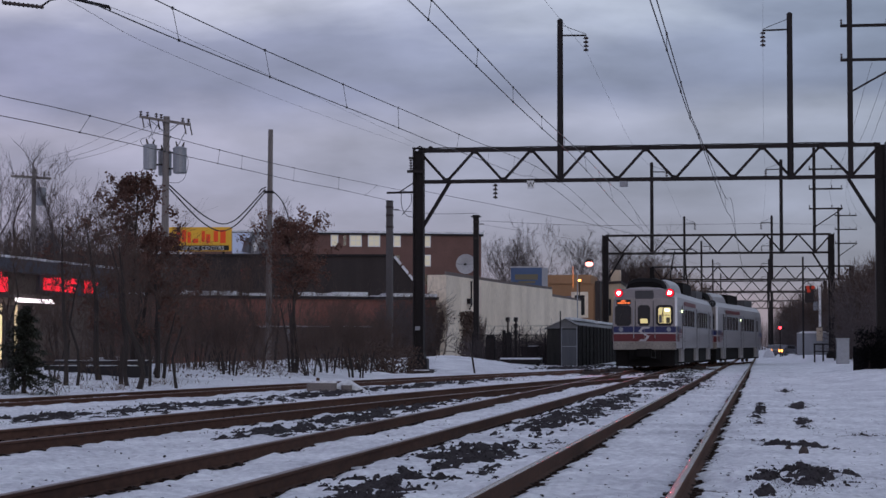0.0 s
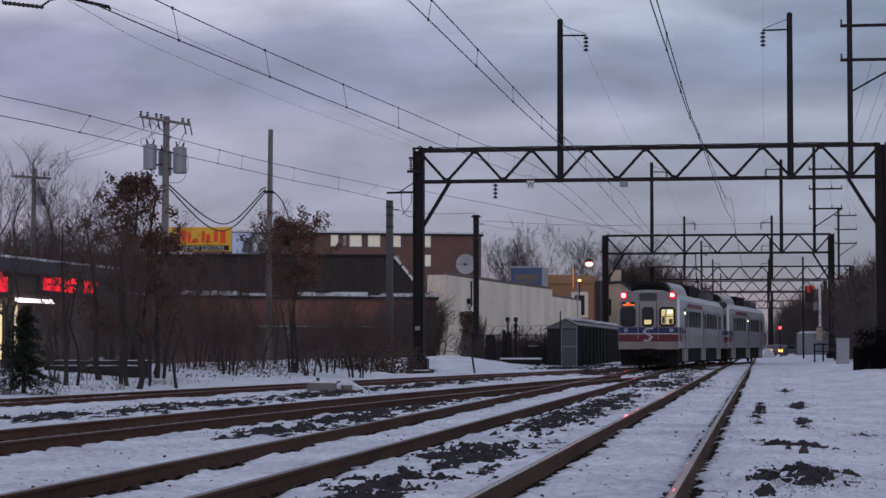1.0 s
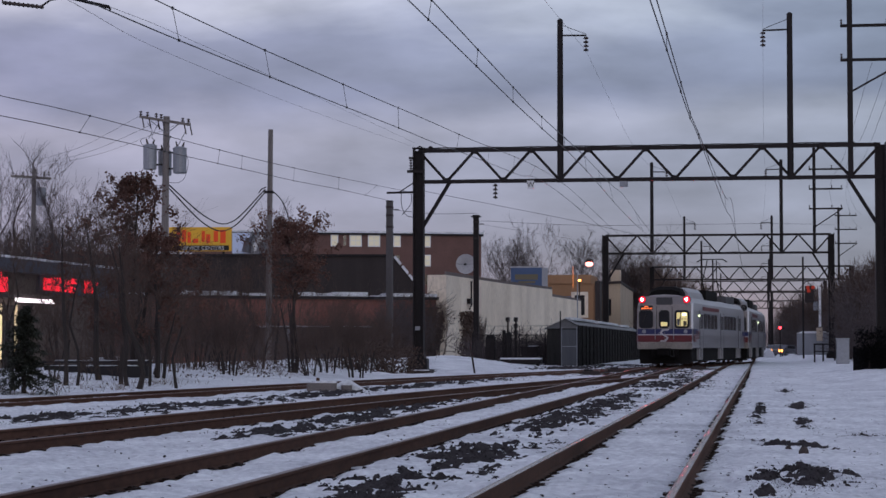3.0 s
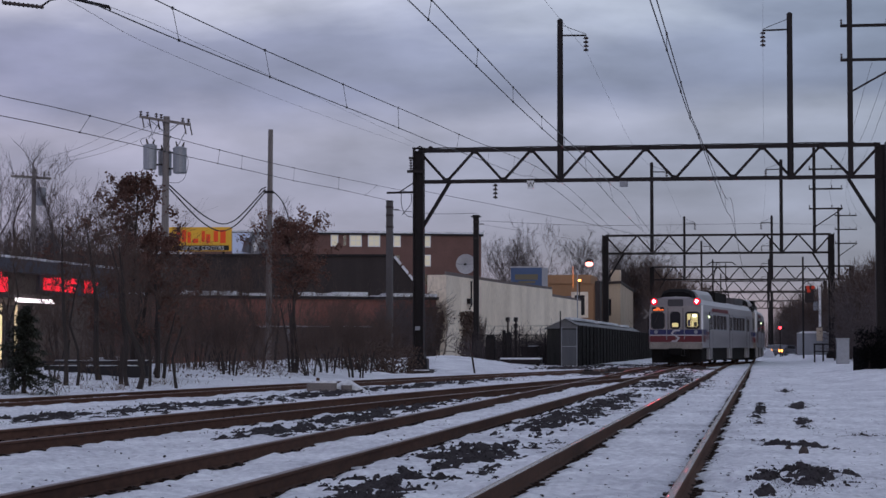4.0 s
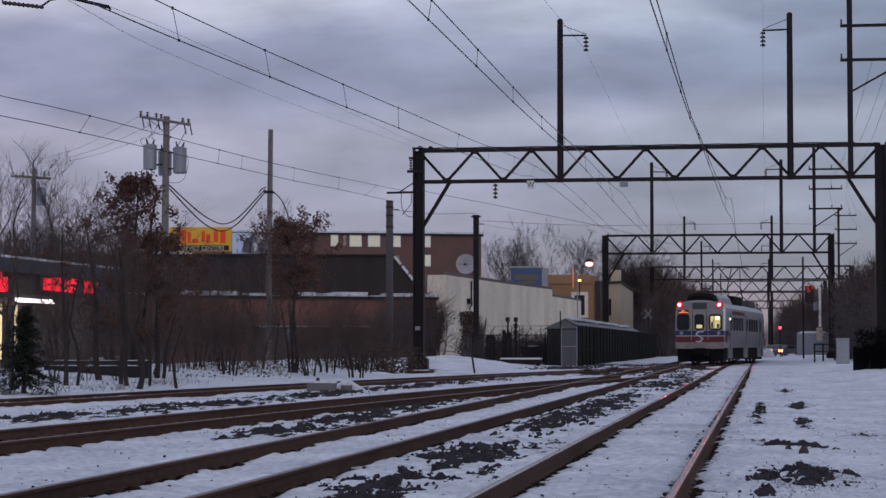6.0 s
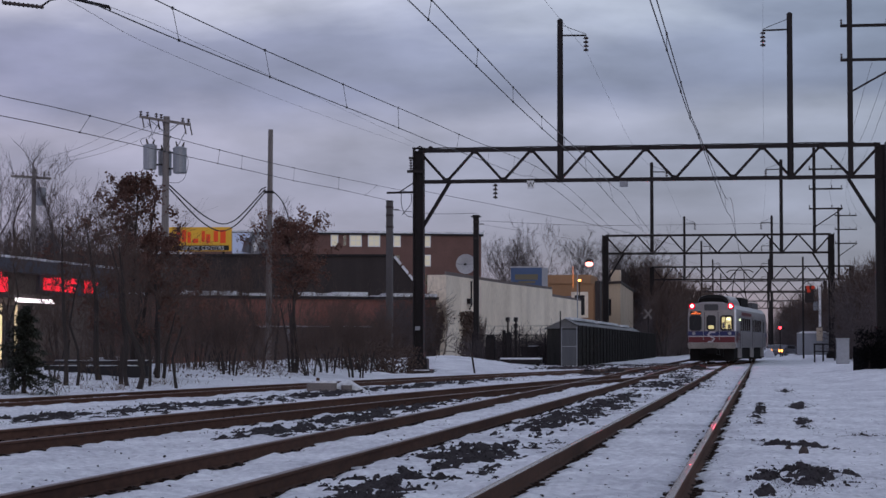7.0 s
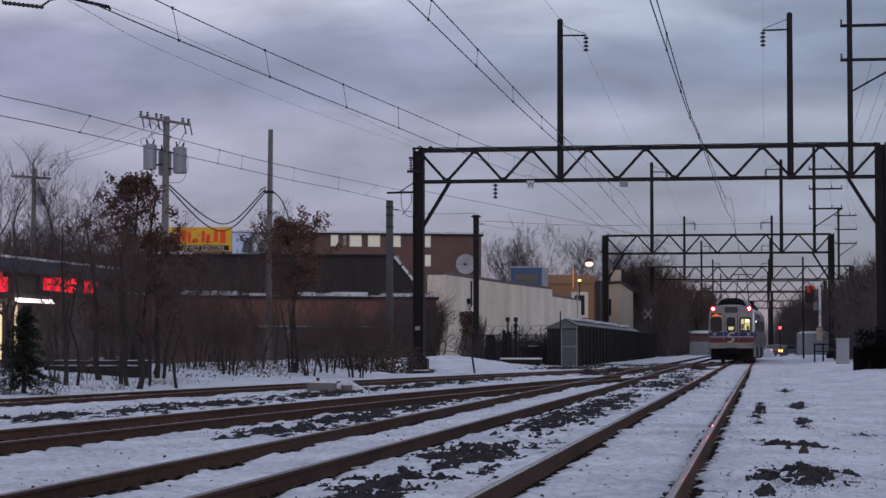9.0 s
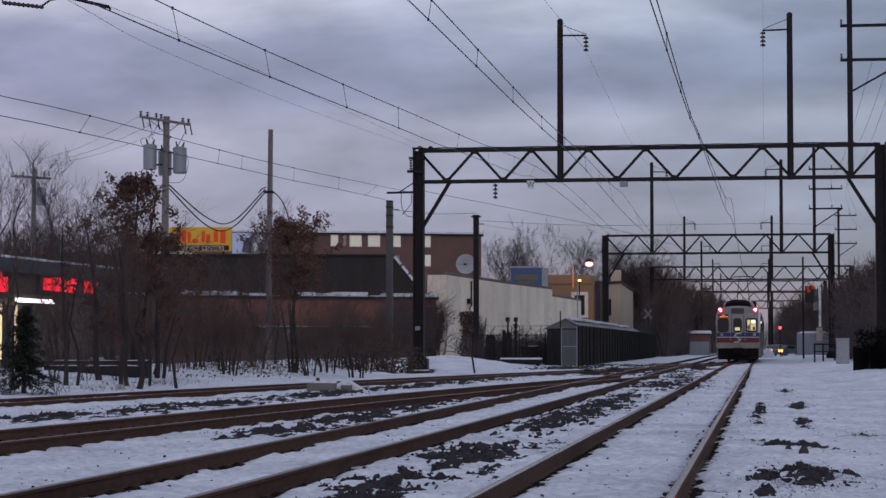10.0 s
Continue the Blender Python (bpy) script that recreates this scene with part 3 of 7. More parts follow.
def portal(y, x0, x1, nodes, masts, arms=None, detail=True, legs=(), drop=0.0):
    """A lattice gantry over the tracks: posts, two chords, diagonals, knee braces and signal-wire masts."""
    e = thing("catenary_portal", "dark steel lattice catenary portal spanning the tracks", "catenary portal", (0, y, 0), 0, "catenary portals")
    zb, zt = 9.41 - drop, 10.98 - drop
    for x in (x0, x1):
        m = Mesh()
        w = 0.24
        for sx in (-1, 1):
            m.box((x + sx * w - 0.035, -0.22, -0.25), (x + sx * w + 0.035, 0.22, zt + 0.1))
        m.box((x - w, -0.02, -0.2), (x + w, 0.02, zt))
        k, s = 0.3, 1
        while k < zt - 0.8:
            m.bar((x - w * s, -0.235, k), (x + w * s, -0.235, k + 0.7), 0.05, 0.02)
            k, s = k + 0.7, -s
        m.sweep([(-0.48, -0.11), (0.48, -0.11), (0.47, 0.48), (0.33, 0.56), (0.29, 0.72), (-0.29, 0.72), (-0.33, 0.56), (-0.47, 0.48)], [(x, -0.32, 0, 0), (x, 0.32, 0, 0)])
        part("post", m, STEEL, e)
        part("footing", Mesh().box((x - 0.68, -0.6, -0.60), (x + 0.68, 0.6, -0.112), bev=0.06), STEELB, e)
        part("footing_snow", Mesh().box((x - 0.64, -0.57, -0.112), (x + 0.60, -0.33, -0.05), bev=0.06), SNOW, e)
    for x in legs:
        part("inner_post", Mesh().box((x - 0.2, -0.2, -0.25), (x + 0.2, 0.2, zb), bev=0.03), STEEL, e)
    part("bottom_chord", Mesh().box((x0, -0.14, zb - 0.09), (x1, 0.14, zb + 0.09)), STEEL, e)
    part("top_chord", Mesh().box((x0, -0.14, zt - 0.09), (x1, 0.14, zt + 0.09)), STEEL, e)
    xs = [x0 + (x1 - x0) * k / (2 * nodes) for k in range(2 * nodes + 1)]
    for k in range(2 * nodes):
        za, zc = (zt, zb) if k % 2 == 0 else (zb, zt)
        part("diagonal", Mesh().bar((xs[k], 0, za), (xs[k + 1], 0, zc), 0.13, 0.13), STEEL, e)
    if detail:
        for k in range(1, 2 * nodes):
            zc = zb + 0.06 if k % 2 else zt - 0.06
            part("gusset", Mesh().box((xs[k] - 0.17, -0.16, zc - 0.12), (xs[k] + 0.17, 0.16, zc + 0.12), bev=0.05), STEEL, e)
    for a, s in ((x0, 1), (x1, -1)):
        part("knee_brace", Mesh().bar((a + s * 1.6, 0, zb), (a + s * 0.2, 0, zb - 2.3), 0.17, 0.17), STEEL, e)
    for x, top, d in masts:
        m = part("mast", Mesh().tube([(x, 0, zb - 0.1), (x, 0, top)], [0.17, 0.15], 8), STEEL, e)
        part("mast_cap", Mesh().tube([(x, 0, top), (x, 0, top + 0.1)], [0.17, 0.05], 8), STEEL, m)
        part("bracket", Mesh().tube([(x, 0, top - 0.75), (x + d * 1.32, 0, top - 0.78)], 0.045, 6).tube([(x, 0, top - 0.2), (x + d * 1.32, 0, top - 0.72)], 0.018, 4), STEEL, m)
        insulator((x + d * 1.3, 0, top - 0.8), (x + d * 1.3, 0, top - 1.6), m, 4, 0.14)
    if arms:
        x, top, levels, half = arms
        m = part("signal_mast", Mesh().box((x - 0.13, -0.13, zb), (x + 0.13, 0.13, top)), STEEL, e)
        for z in levels:
            part("crossarm", Mesh().box((x - 0.45, -0.07, z - 0.07), (x + half, 0.07, z + 0.07)), STEEL, m)
            for xx in (x - 0.4, x + half * 0.62, x + half - 0.1):
                insulator((xx, 0, z + 0.07), (xx, 0, z + 0.32), m, 2, 0.07)
        part("strut", Mesh().bar((x, 0, levels[-1] - 1.6), (x + half, 0, levels[-1]), 0.09), STEEL, m)
    return e


P1 = portal(104.0, -17.1, 5.78, 8, [(-9.92, 17.45, 1), (1.44, 17.5, -1)], (4.35, 22.0, (20.2, 18.6, 16.86, 15.17), 2.9))
portal(182.0, -13.45, 5.9, 7, [(-9.4, 17.0, 1), (1.70, 17.1, -1)], (4.5, 18.4, (16.3, 14.6, 12.9), 2.4), False, drop=0.27)
portal(259.0, -13.4, 10.8, 9, [(-9.4, 17.0, 1), (1.25, 17.0, -1)], (9.3, 18.0, (17.0, 15.3, 13.6), 2.2), False, drop=0.15)
portal(322.0, -12.5, 9.5, 8, [(-9.1, 17.1, 1), (1.3, 17.1, -1)], None, False, (-9.2, 1.5))
portal(392.0, -12.0, 9.0, 8, [(-9.0, 17.1, 1), (1.3, 17.1, -1)], None, False, (-9.2, 1.5))
portal(468.0, -12.0, 9.0, 8, [(-9.0, 17.1, 1), (1.3, 17.1, -1)], None, False, (-9.2, 1.5))

# fittings on the nearest portal
part("chord_cable", Mesh().tube(catmull([(-16.9 + 1.13 * k, -0.05, 11.10 + 0.018 * (k % 2)) for k in range(20)], 4), 0.03, 5), WIRE, P1)
plate = part("letter_plate", Mesh().box((-11.58, -0.2, 9.0), (-11.22, -0.15, 9.40), bev=0.0), WHITE, P1, "small white plate with a letter")
fc = bpy.data.curves.new("letter", "FONT")
fc.body, fc.size, fc.align_x, fc.extrude = "W", 0.36, "CENTER", 0.004
lt = new("plate_letter", fc)
lt.matrix_basis = pose(-11.4, -0.21, 9.08, 90, 0, 0)
lt.data.materials.append(RUBBER)
lt.parent = P1
insulator((-13.2, 0, 9.3), (-13.2, 0, 8.5), P1, 4, 0.13)
part("lamp_box", Mesh().box((-6.95, -0.25, 9.05), (-6.55, 0.1, 9.32), bev=0.04), GREYP, P1)
br = part("bracket_arm", Mesh().tube([(-17.1, 0, 8.9), (-18.75, 0, 8.88)], 0.055, 6).tube([(-17.1, 0, 9.55), (-18.1, 0, 8.9)], 0.03, 5), STEEL, P1)
insulator((-17.46, -0.26, 10.0), (-17.46, -0.26, 10.55), P1, 4, 0.10)
for pts in ([(-18.0, 0, 8.85), (-17.96, -0.1, 8.2), (-17.7, -0.2, 7.72), (-17.3, -0.2, 7.6)], [(-17.5, 0, 8.85), (-17.46, -0.1, 8.55), (-17.52, -0.1, 8.25), (-17.75, -0.1, 7.95), (-17.95, -0.1, 7.75)]):
    part("jumper_cable", Mesh().tube(catmull(pts, 6), 0.018, 5), WIRE, P1)
part("side_bracket", Mesh().box((-17.65, -0.3, 9.86), (-16.8, -0.22, 10.0)), STEEL, P1)
part("bracket_head", Mesh().box((-17.56, -0.32, 10.55), (-17.36, -0.2, 10.66)), STEEL, P1)
part("post_top", Mesh().box((-17.42, -0.25, 11.085), (-16.78, 0.25, 11.14), bev=0.08).tube([(-17.2, 0, 11.14), (-17.05, 0, 11.22), (-16.9, 0, 11.14)], 0.03, 5).tube([(-16.5, -0.1, 11.10), (-16.5, 0.1, 11.10)], 0.12, 10), STEEL, P1)
part("notice_plate", Mesh().box((-17.24, -0.27, 1.92), (-17.0, -0.25, 2.12)), GREYP, P1)

# ---- wires ----


def at_y(line, y):
    for a, b in zip(line, line[1:]):
        if a.y <= y <= b.y:
            return a.lerp(b, (y - a.y) / max(1e-6, b.y - a.y))
    return line[-1]


def overhead(label, low, high, drops):
    e = thing("overhead_wire", label, "overhead wire", (0, 0, 0), 0, "overhead wires")
    a, b = catmull(low), catmull(high)
    part("contact_wire", Mesh().tube(a, 0.010, 5), WIRE, e)
    part("messenger_wire", Mesh().tube(b, 0.010, 5), WIRE, e)
    for y in drops:
        p, q = at_y(a, y), at_y(b, y)
        if (p - q).length < 2.2:
            part("dropper", Mesh().tube([p, q], 0.006, 4).box(p - Vector((0.016, 0.02, 0.022)), p + Vector((0.016, 0.02, 0.022))).box(q - Vector((0.016, 0.02, 0.022)), q + Vector((0.016, 0.02, 0.022))), WIRE, e)
    return e


def spans(x, ys):
    """Sagging messenger from portal to portal."""
    out = [(x, ys[0], 8.1)]
    for a, b in zip(ys, ys[1:]):
        out += [(x, a + (b - a) * k / 6, 7.0 + 1.1 * (k / 3 - 1) ** 2) for k in range(1, 7)]
    return out


WL = "thin black contact and messenger wires with droppers"
overhead(WL + " over the main track", [(-1.44, 20, 5.70), (-1.44, 32.6, 5.76), (-1.44, 43, 5.84), (-1.44, 50, 6.05), (-1.41, 84, 6.6), (-1.31, 104, 6.9), (-1.4, 182, 6.7), (-1.4, 259, 6.7), (-1.4, 392, 6.7)],
         [(-1.44, 20, 6.08), (-1.44, 32.6, 6.01), (-1.44, 43, 5.95), (-1.44, 50, 6.15), (-1.43, 84, 7.1), (-1.40, 95, 7.8)] + spans(-1.4, (104, 182, 259, 322, 392)),
         [32.6, 38.3, 43.2, 49.4, 58, 66, 75, 84, 112, 120, 130, 140, 150, 160, 170])
overhead(WL + " over the second track", [(-5.05, 20, 6.14), (-5.05, 31.6, 6.17), (-5.05, 42.7, 6.18), (-5.07, 49, 6.24), (-5.42, 64, 6.65), (-6.32, 104, 7.3), (-5.6, 140, 6.8), (-5.2, 182, 6.7), (-5.2, 259, 6.7)],
         [(-4.97, 20, 6.44), (-5.0, 31.6, 6.47), (-5.05, 42.7, 6.48), (-5.07, 49, 6.51), (-5.45, 64, 7.05), (-6.35, 90, 8.05), (-6.75, 104, 8.6), (-6.5, 120, 7.95), (-6.0, 140, 7.2), (-5.5, 165, 7.7)] + spans(-5.2, (182, 259, 322)),
         [31.6, 37.1, 42.7, 48.5, 56, 66, 76, 86, 112, 122, 132, 142, 155])
overhead(WL + " over the third track", [(-9.02, 20, 5.75), (-9.05, 28.2, 5.86), (-9.05, 37.9, 6.16), (-9.05, 51.9, 6.65), (-9.11, 58, 6.87), (-9.25, 66, 7.24), (-9.75, 84, 8.08), (-10.2, 104, 8.95), (-8.0, 150, 7.0), (-5.6, 182, 6.9)],
         [(-9.17, 20, 6.28), (-9.16, 31.75, 6.47), (-9.13, 45.2, 6.93), (-9.1, 62.9, 7.59), (-9.97, 104, 9.39), (-8.0, 140, 7.6), (-5.6, 182, 9.0)],
         [31.75, 37.9, 45.2, 51.9, 62.9, 72, 82, 92, 115, 130])
overhead(WL + " over the outer siding", [(-16.7, 38, 6.0), (-16.57, 44, 6.22), (-16.46, 49, 6.36), (-16.92, 66.9, 6.97), (-17.18, 75.8, 7.28), (-17.46, 85.5, 7.68), (-18.57, 104, 8.48)],
         [(-16.8, 38, 6.5), (-16.57, 44, 6.66), (-16.2, 49, 6.76), (-16.9, 66.9, 7.40), (-17.16, 75.8, 7.75), (-17.44, 85.5, 8.17), (-17.3, 104, 8.85)], [49, 57, 63.5, 66.9, 75.8, 85.5, 94])


def cable(name, label, pts, r=0.012):
    return tagged(part(name, Mesh().tube(catmull(pts), r, 4), WIRE), label, "cable", "overhead cables")


FL = "thin dark feeder line strung between portal masts"
cable("feeder_wire", FL, [(-8.6, 104, 15.85), (-8.5, 143, 14.6), (-8.3, 182, 15.4), (-8.2, 220, 14.4), (-8.1, 259, 15.4)], 0.006)
cable("feeder_wire", FL, [(0.14, 104, 15.9), (0.2, 143, 14.6), (0.4, 182, 15.5), (0.2, 220, 14.4), (0.0, 259, 15.4)], 0.006)
cable("feeder_wire", FL, [(-8.6, 104, 15.85), (-8.7, 66, 14.8), (-8.9, 28, 15.6)], 0.006)
cable("feeder_wire", FL, [(0.14, 104, 15.9), (0.1, 66, 14.8), (0.0, 28, 15.6)], 0.006)
for dx, z in ((5.5, 15.3), (6.9, 15.3), (6.9, 17.0)):
    cable("signal_wire", "thin dark signal line on crossarms", [(dx, 104, z), (dx + 0.1, 143, z - 1.2), (dx + 0.3, 182, z - 0.8), (dx + 2.5, 220, z - 1.2), (dx + 5.2, 259, z)], 0.010)
cable("guy_wire", "slack span wire between masts across the line", [(-20.4, 150, 10.2), (-12, 152, 9.9), (0.0, 155, 10.1), (6.2, 182, 11.5)], 0.014)
cable("guy_wire", "slack span wire crossing above the tracks", [(-17.1, 104, 9.0), (-10, 130, 8.6), (-4, 150, 7.9), (0, 165, 8.6), (4.5, 182, 9.0)], 0.014)
cable("span_wire", "dark span wire between the steel poles", [(-22.35, 125, 9.42), (-21.4, 137, 9.9), (-20.45, 150, 10.75)], 0.02)
cable("cross_wire", "slack backbone wire above the tracks", [(-20.4, 150, 10.0), (-12, 165, 9.0), (-5, 182, 7.6)], 0.012)
for pts in ([[-9.59, 28.0, 5.99], [-12.75, 44.0, 7.52], [-15.5, 72.0, 9.36], [-17.19, 104.0, 11.14]], [[-9.02, 28.0, 5.9], [-11.81, 42.0, 7.55], [-15.07, 70.0, 9.68], [-17.19, 104.0, 11.34]]):
    cable("distant_line", "thin grey line running to the portal", [tuple(p) for p in pts], 0.004)

reg = thing("registration_arm", "dark registration arm with a string of insulators", "registration arm", (0, 28, 0))
part("arm", Mesh().tube([(-9.95, 0, 6.02), (-9.6, 0, 6.03), (-9.0, 0, 5.88), (-8.97, 0, 5.84)], [0.012, 0.022, 0.024, 0.015], 6), STEEL, reg)
insulator((-10.55, 0, 5.98), (-9.95, 0, 5.90), reg, 9, 0.034)
part("hanger", Mesh().tube([(-9.97, 0, 5.92), (-9.85, 0, 6.0), (-9.6, 0, 6.03)], 0.015, 5), STEEL, reg)
part("drop_pipe", Mesh().tube([(-9.6, 0, 6.03), (-9.6, 0, 9.4)], 0.03, 6), STEEL, reg)
part("beam", Mesh().box((-18, -0.1, 9.4), (6, 0.1, 9.6)), STEEL, reg)
part("support_post", Mesh().box((-18.2, -0.2, -0.3), (-17.8, 0.2, 9.6)), STEEL, reg)
part("support_post", Mesh().box((5.8, -0.2, -0.3), (6.2, 0.2, 9.6)), STEEL, reg)
part("insulator_link", Mesh().tube([(-10.55, 0, 5.98), (-10.6, 0, 9.4)], 0.012, 5), STEEL, reg)
# ---- the train ----
CAR_LEN = 25.6
DARKCAB = mat("cab_inside", (0.10, 0.085, 0.05), 0.8, var=0.2, scale=3)


def shell_profile(w, k=1.0):
    return [(-w, 1.02), (-w, 1.5), (-w, 2.2), (-w * 0.99, 3.1), (-w * 0.95, 3.5), (-w * 0.80, 3.78), (-w * 0.45, 3.93), (0, 3.97),
            (w * 0.45, 3.93), (w * 0.80, 3.78), (w * 0.95, 3.5), (w * 0.99, 3.1), (w, 2.2), (w, 1.5), (w, 1.02)]


def slab_on_face(x0, x1, z0, z1, y=-0.02, d=0.03, bev=0.05):
    """A rounded plate on the end wall of a car."""
    q = [(x0 + bev, z0), (x1 - bev, z0), (x1, z0 + bev), (x1, z1 - bev), (x1 - bev, z1), (x0 + bev, z1), (x0, z1 - bev), (x0, z0 + bev)]
    vs = [(x, y, z) for x, z in q] + [(x, y + d, z) for x, z in q]
    return Mesh().add(vs, [tuple(range(8)), tuple(range(15, 7, -1))] + [(i, (i + 1) % 8, 8 + (i + 1) % 8, 8 + i) for i in range(8)])


def railcar(label, lit):
    """A stainless electric multiple-unit car; its rear end wall at y = 0, rails at z = 0."""
    e = thing("railcar", label, "train car", (0, 0, 0), 0, "cars of the train")
    W = 1.58
    body = Mesh()
    st = [(0, 1.50), (0.10, 1.55), (0.5, W), (CAR_LEN - 0.5, W), (CAR_LEN - 0.1, 1.55), (CAR_LEN, 1.5)]
    n = 15
    vs, fs = [], []
    for y, w in st:
        vs += [(x, y, z) for x, z in shell_profile(w)]
    fs = [(i * n + k, i * n + (k + 1) % n, (i + 1) * n + (k + 1) % n, (i + 1) * n + k) for i in range(len(st) - 1) for k in range(n)]
    fs += [tuple(range(n))[::-1], tuple(range((len(st) - 1) * n, len(st) * n))]
    body.add(vs, fs)
    part("body", body, STAIN, e, "ribbed stainless steel body")
    # end wall dress
    part("mask", slab_on_face(-1.49, 1.49, 1.30, 3.43, -0.025, 0.03, 0.06), CABWHITE, e, "pale grey painted end mask")
    part("brow", slab_on_face(-1.42, 1.42, 3.44, 3.86, -0.022, 0.03, 0.16), BROWGREY, e)
    part("brow_hatch", slab_on_face(-0.46, 0.44, 3.40, 3.80, -0.04, 0.03, 0.05), TRAINROOF, e, "dark hatch over the end door")
    for x0, x1, name in ((-1.38, -0.69, "cab_window"), (-0.28, 0.22, "door_window"), (0.60, 1.32, "cab_window")):
        part(name + "_gasket", slab_on_face(x0 - 0.05, x1 + 0.05, 2.10, 3.10, -0.04, 0.03, 0.12), RUBBER, e)
        w = part(name, slab_on_face(x0, x1, 2.15, 3.05, -0.05, 0.03, 0.1), GLASS, e)
        if lit and name == "cab_window" and x0 > 0:
            part("lit_interior", slab_on_face(x0 + 0.06, x1 - 0.06, 2.22, 2.98, -0.056, 0.01, 0.05), L_CAB, w, "cab lit warm yellow inside")
            part("interior_lamp", slab_on_face(x0 + 0.36, x1 - 0.12, 2.78, 2.93, -0.062, 0.01, 0.02), L_CABW, w)
            part("cab_partition", Mesh().box((x0 + 0.27, -0.064, 2.22), (x0 + 0.30, -0.056, 2.98)).box((x0 + 0.06, -0.064, 2.60), (x1 - 0.06, -0.056, 2.625)).box((x0 + 0.44, -0.064, 2.24), (x0 + 0.62, -0.056, 2.50)), DARKCAB, w, "dim frames inside the cab")
            part("seat_shadow", slab_on_face(x0 + 0.08, x0 + 0.24, 2.24, 2.6, -0.062, 0.01, 0.04), CARP, w)
        if lit and name == "door_window":
            part("lit_interior", slab_on_face(x0 + 0.07, x1 - 0.07, 2.22, 2.45, -0.056, 0.01, 0.03), L_CAB, w, "saloon lit warm yellow inside")
    part("end_door_edge", Mesh().box((-0.46, -0.034, 1.32), (-0.43, -0.02, 3.3)).box((0.40, -0.034, 1.32), (0.43, -0.02, 3.3)), RUBBER, e)
    d = part("destination_box", slab_on_face(-1.36, -0.66, 3.12, 3.36, -0.045, 0.03, 0.04), RUBBER, e)
    m = Mesh()
    for k, (a, b) in enumerate(((-1.30, -1.0), (-0.97, -0.86), (-0.83, -0.70))):
        m.box((a, -0.052, 3.165), (b, -0.045, 3.24))
    m.box((-1.14, -0.052, 3.27), (-0.92, -0.045, 3.33))
    if lit:
        part("destination_bars", m, L_DEST, d, "amber illuminated bars")
    for x0, x1 in ((-1.50, -0.02), (0.0, 1.50)):
        part("white_line", slab_on_face(x0, x1, 1.72, 1.775, -0.043, 0.03, 0.01), EMBLEM, e)
        part("blue_stripe", slab_on_face(x0, x1, 1.78, 2.07, -0.045, 0.03, 0.02), CABBLUE, e)
        part("red_stripe", slab_on_face(x0, x1, 1.36, 1.72, -0.045, 0.03, 0.02), CABRED, e)
    emblem = Mesh()
    for pts in (((-0.30, 1.84), (-0.16, 1.84), (0.02, 2.06), (-0.12, 2.06)), ((-0.12, 1.97), (0.20, 1.97), (0.27, 2.06), (-0.05, 2.06)),
                ((-0.30, 1.84), (-0.17, 1.84), (0.24, 1.60), (0.10, 1.60)), ((0.10, 1.60), (0.24, 1.60), (0.06, 1.36), (-0.08, 1.36)), ((-0.28, 1.36), (0.04, 1.36), (0.10, 1.45), (-0.22, 1.45))):
        emblem.add([(x, -0.058, z) for x, z in pts] + [(x, -0.026, z) for x, z in pts], [(0, 1, 2, 3), (7, 6, 5, 4), (0, 4, 5, 1), (1, 5, 6, 2), (2, 6, 7, 3), (3, 7, 4, 0)])
    part("emblem", emblem, EMBLEM, e, "white angular emblem shape")
    for x in (-1.14, 1.16):
        part("marker_lamp", Mesh().tube([(x, -0.075, 1.93), (x, -0.04, 1.93)], 0.11, 12), GALV, e)
    for x in (-1.23, 1.23):
        h = part("tail_lamp", Mesh().tube([(x, -0.10, 3.68), (x, 0.1, 3.68)], [0.20, 0.22], 14), RUBBER, e)
        # hood added to keep the strong lens light off the nearby snow
        hood = Mesh()
        ring = [(math.cos(k * math.pi / 8), math.sin(k * math.pi / 8)) for k in range(16)]
        for y0_, r0_ in ((-0.11, 0.085), (-0.30, 0.085), (-0.30, 0.093), (-0.11, 0.093)):
            hood.v += [(x + r0_ * c_, y0_, 3.68 + r0_ * s_) for c_, s_ in ring]
        hood.f = [(a * 16 + k, a * 16 + (k + 1) % 16, (a + 1) % 4 * 16 + (k + 1) % 16, (a + 1) % 4 * 16 + k) for a in range(4) for k in range(16)]
        hood.m = [0] * len(hood.f)
        part("lamp_hood", hood, GALV, h, "short round hood added to narrow the lens beam")
        if lit:
            part("lens", Mesh().tube([(x, -0.125, 3.68), (x, -0.112, 3.68)], 0.080, 14), L_TAIL, h, "glowing red lens")
            # emissive ring drawn in place of the red halo round the lens
            part("lens_rim", Mesh().tube([(x, -0.11, 3.68), (x, -0.102, 3.68)], 0.19, 14), L_TAILHALO, h, "glowing ring in place of the lamp's red halo")
    part("bumper", Mesh().box((-1.52, -0.12, 0.96), (1.52, 0.08, 1.30), bev=0.06), BUMPER, e, "pale dirty bumper beam")
    part("corner_pillar", Mesh().box((1.44, -0.034, 2.08), (1.565, 0.10, 3.5), bev=0.02), WHITE, e)
    for x in (-0.52, 0.50):
        part("grab_rail", Mesh().tube([(x, -0.09, 1.5), (x, -0.09, 2.9)], 0.018, 6), GALV, e)
    part("wiper", Mesh().bar((0.95, -0.075, 3.0), (0.78, -0.075, 2.45), 0.025), RUBBER, e)
    part("wiper", Mesh().bar((-1.0, -0.075, 3.0), (-1.2, -0.075, 2.45), 0.025), RUBBER, e)
    part("air_hose", Mesh().tube([(0.5, -0.15, 0.9), (0.55, -0.3, 0.55), (0.35, -0.4, 0.6)], 0.03, 6), RUBBER, e)
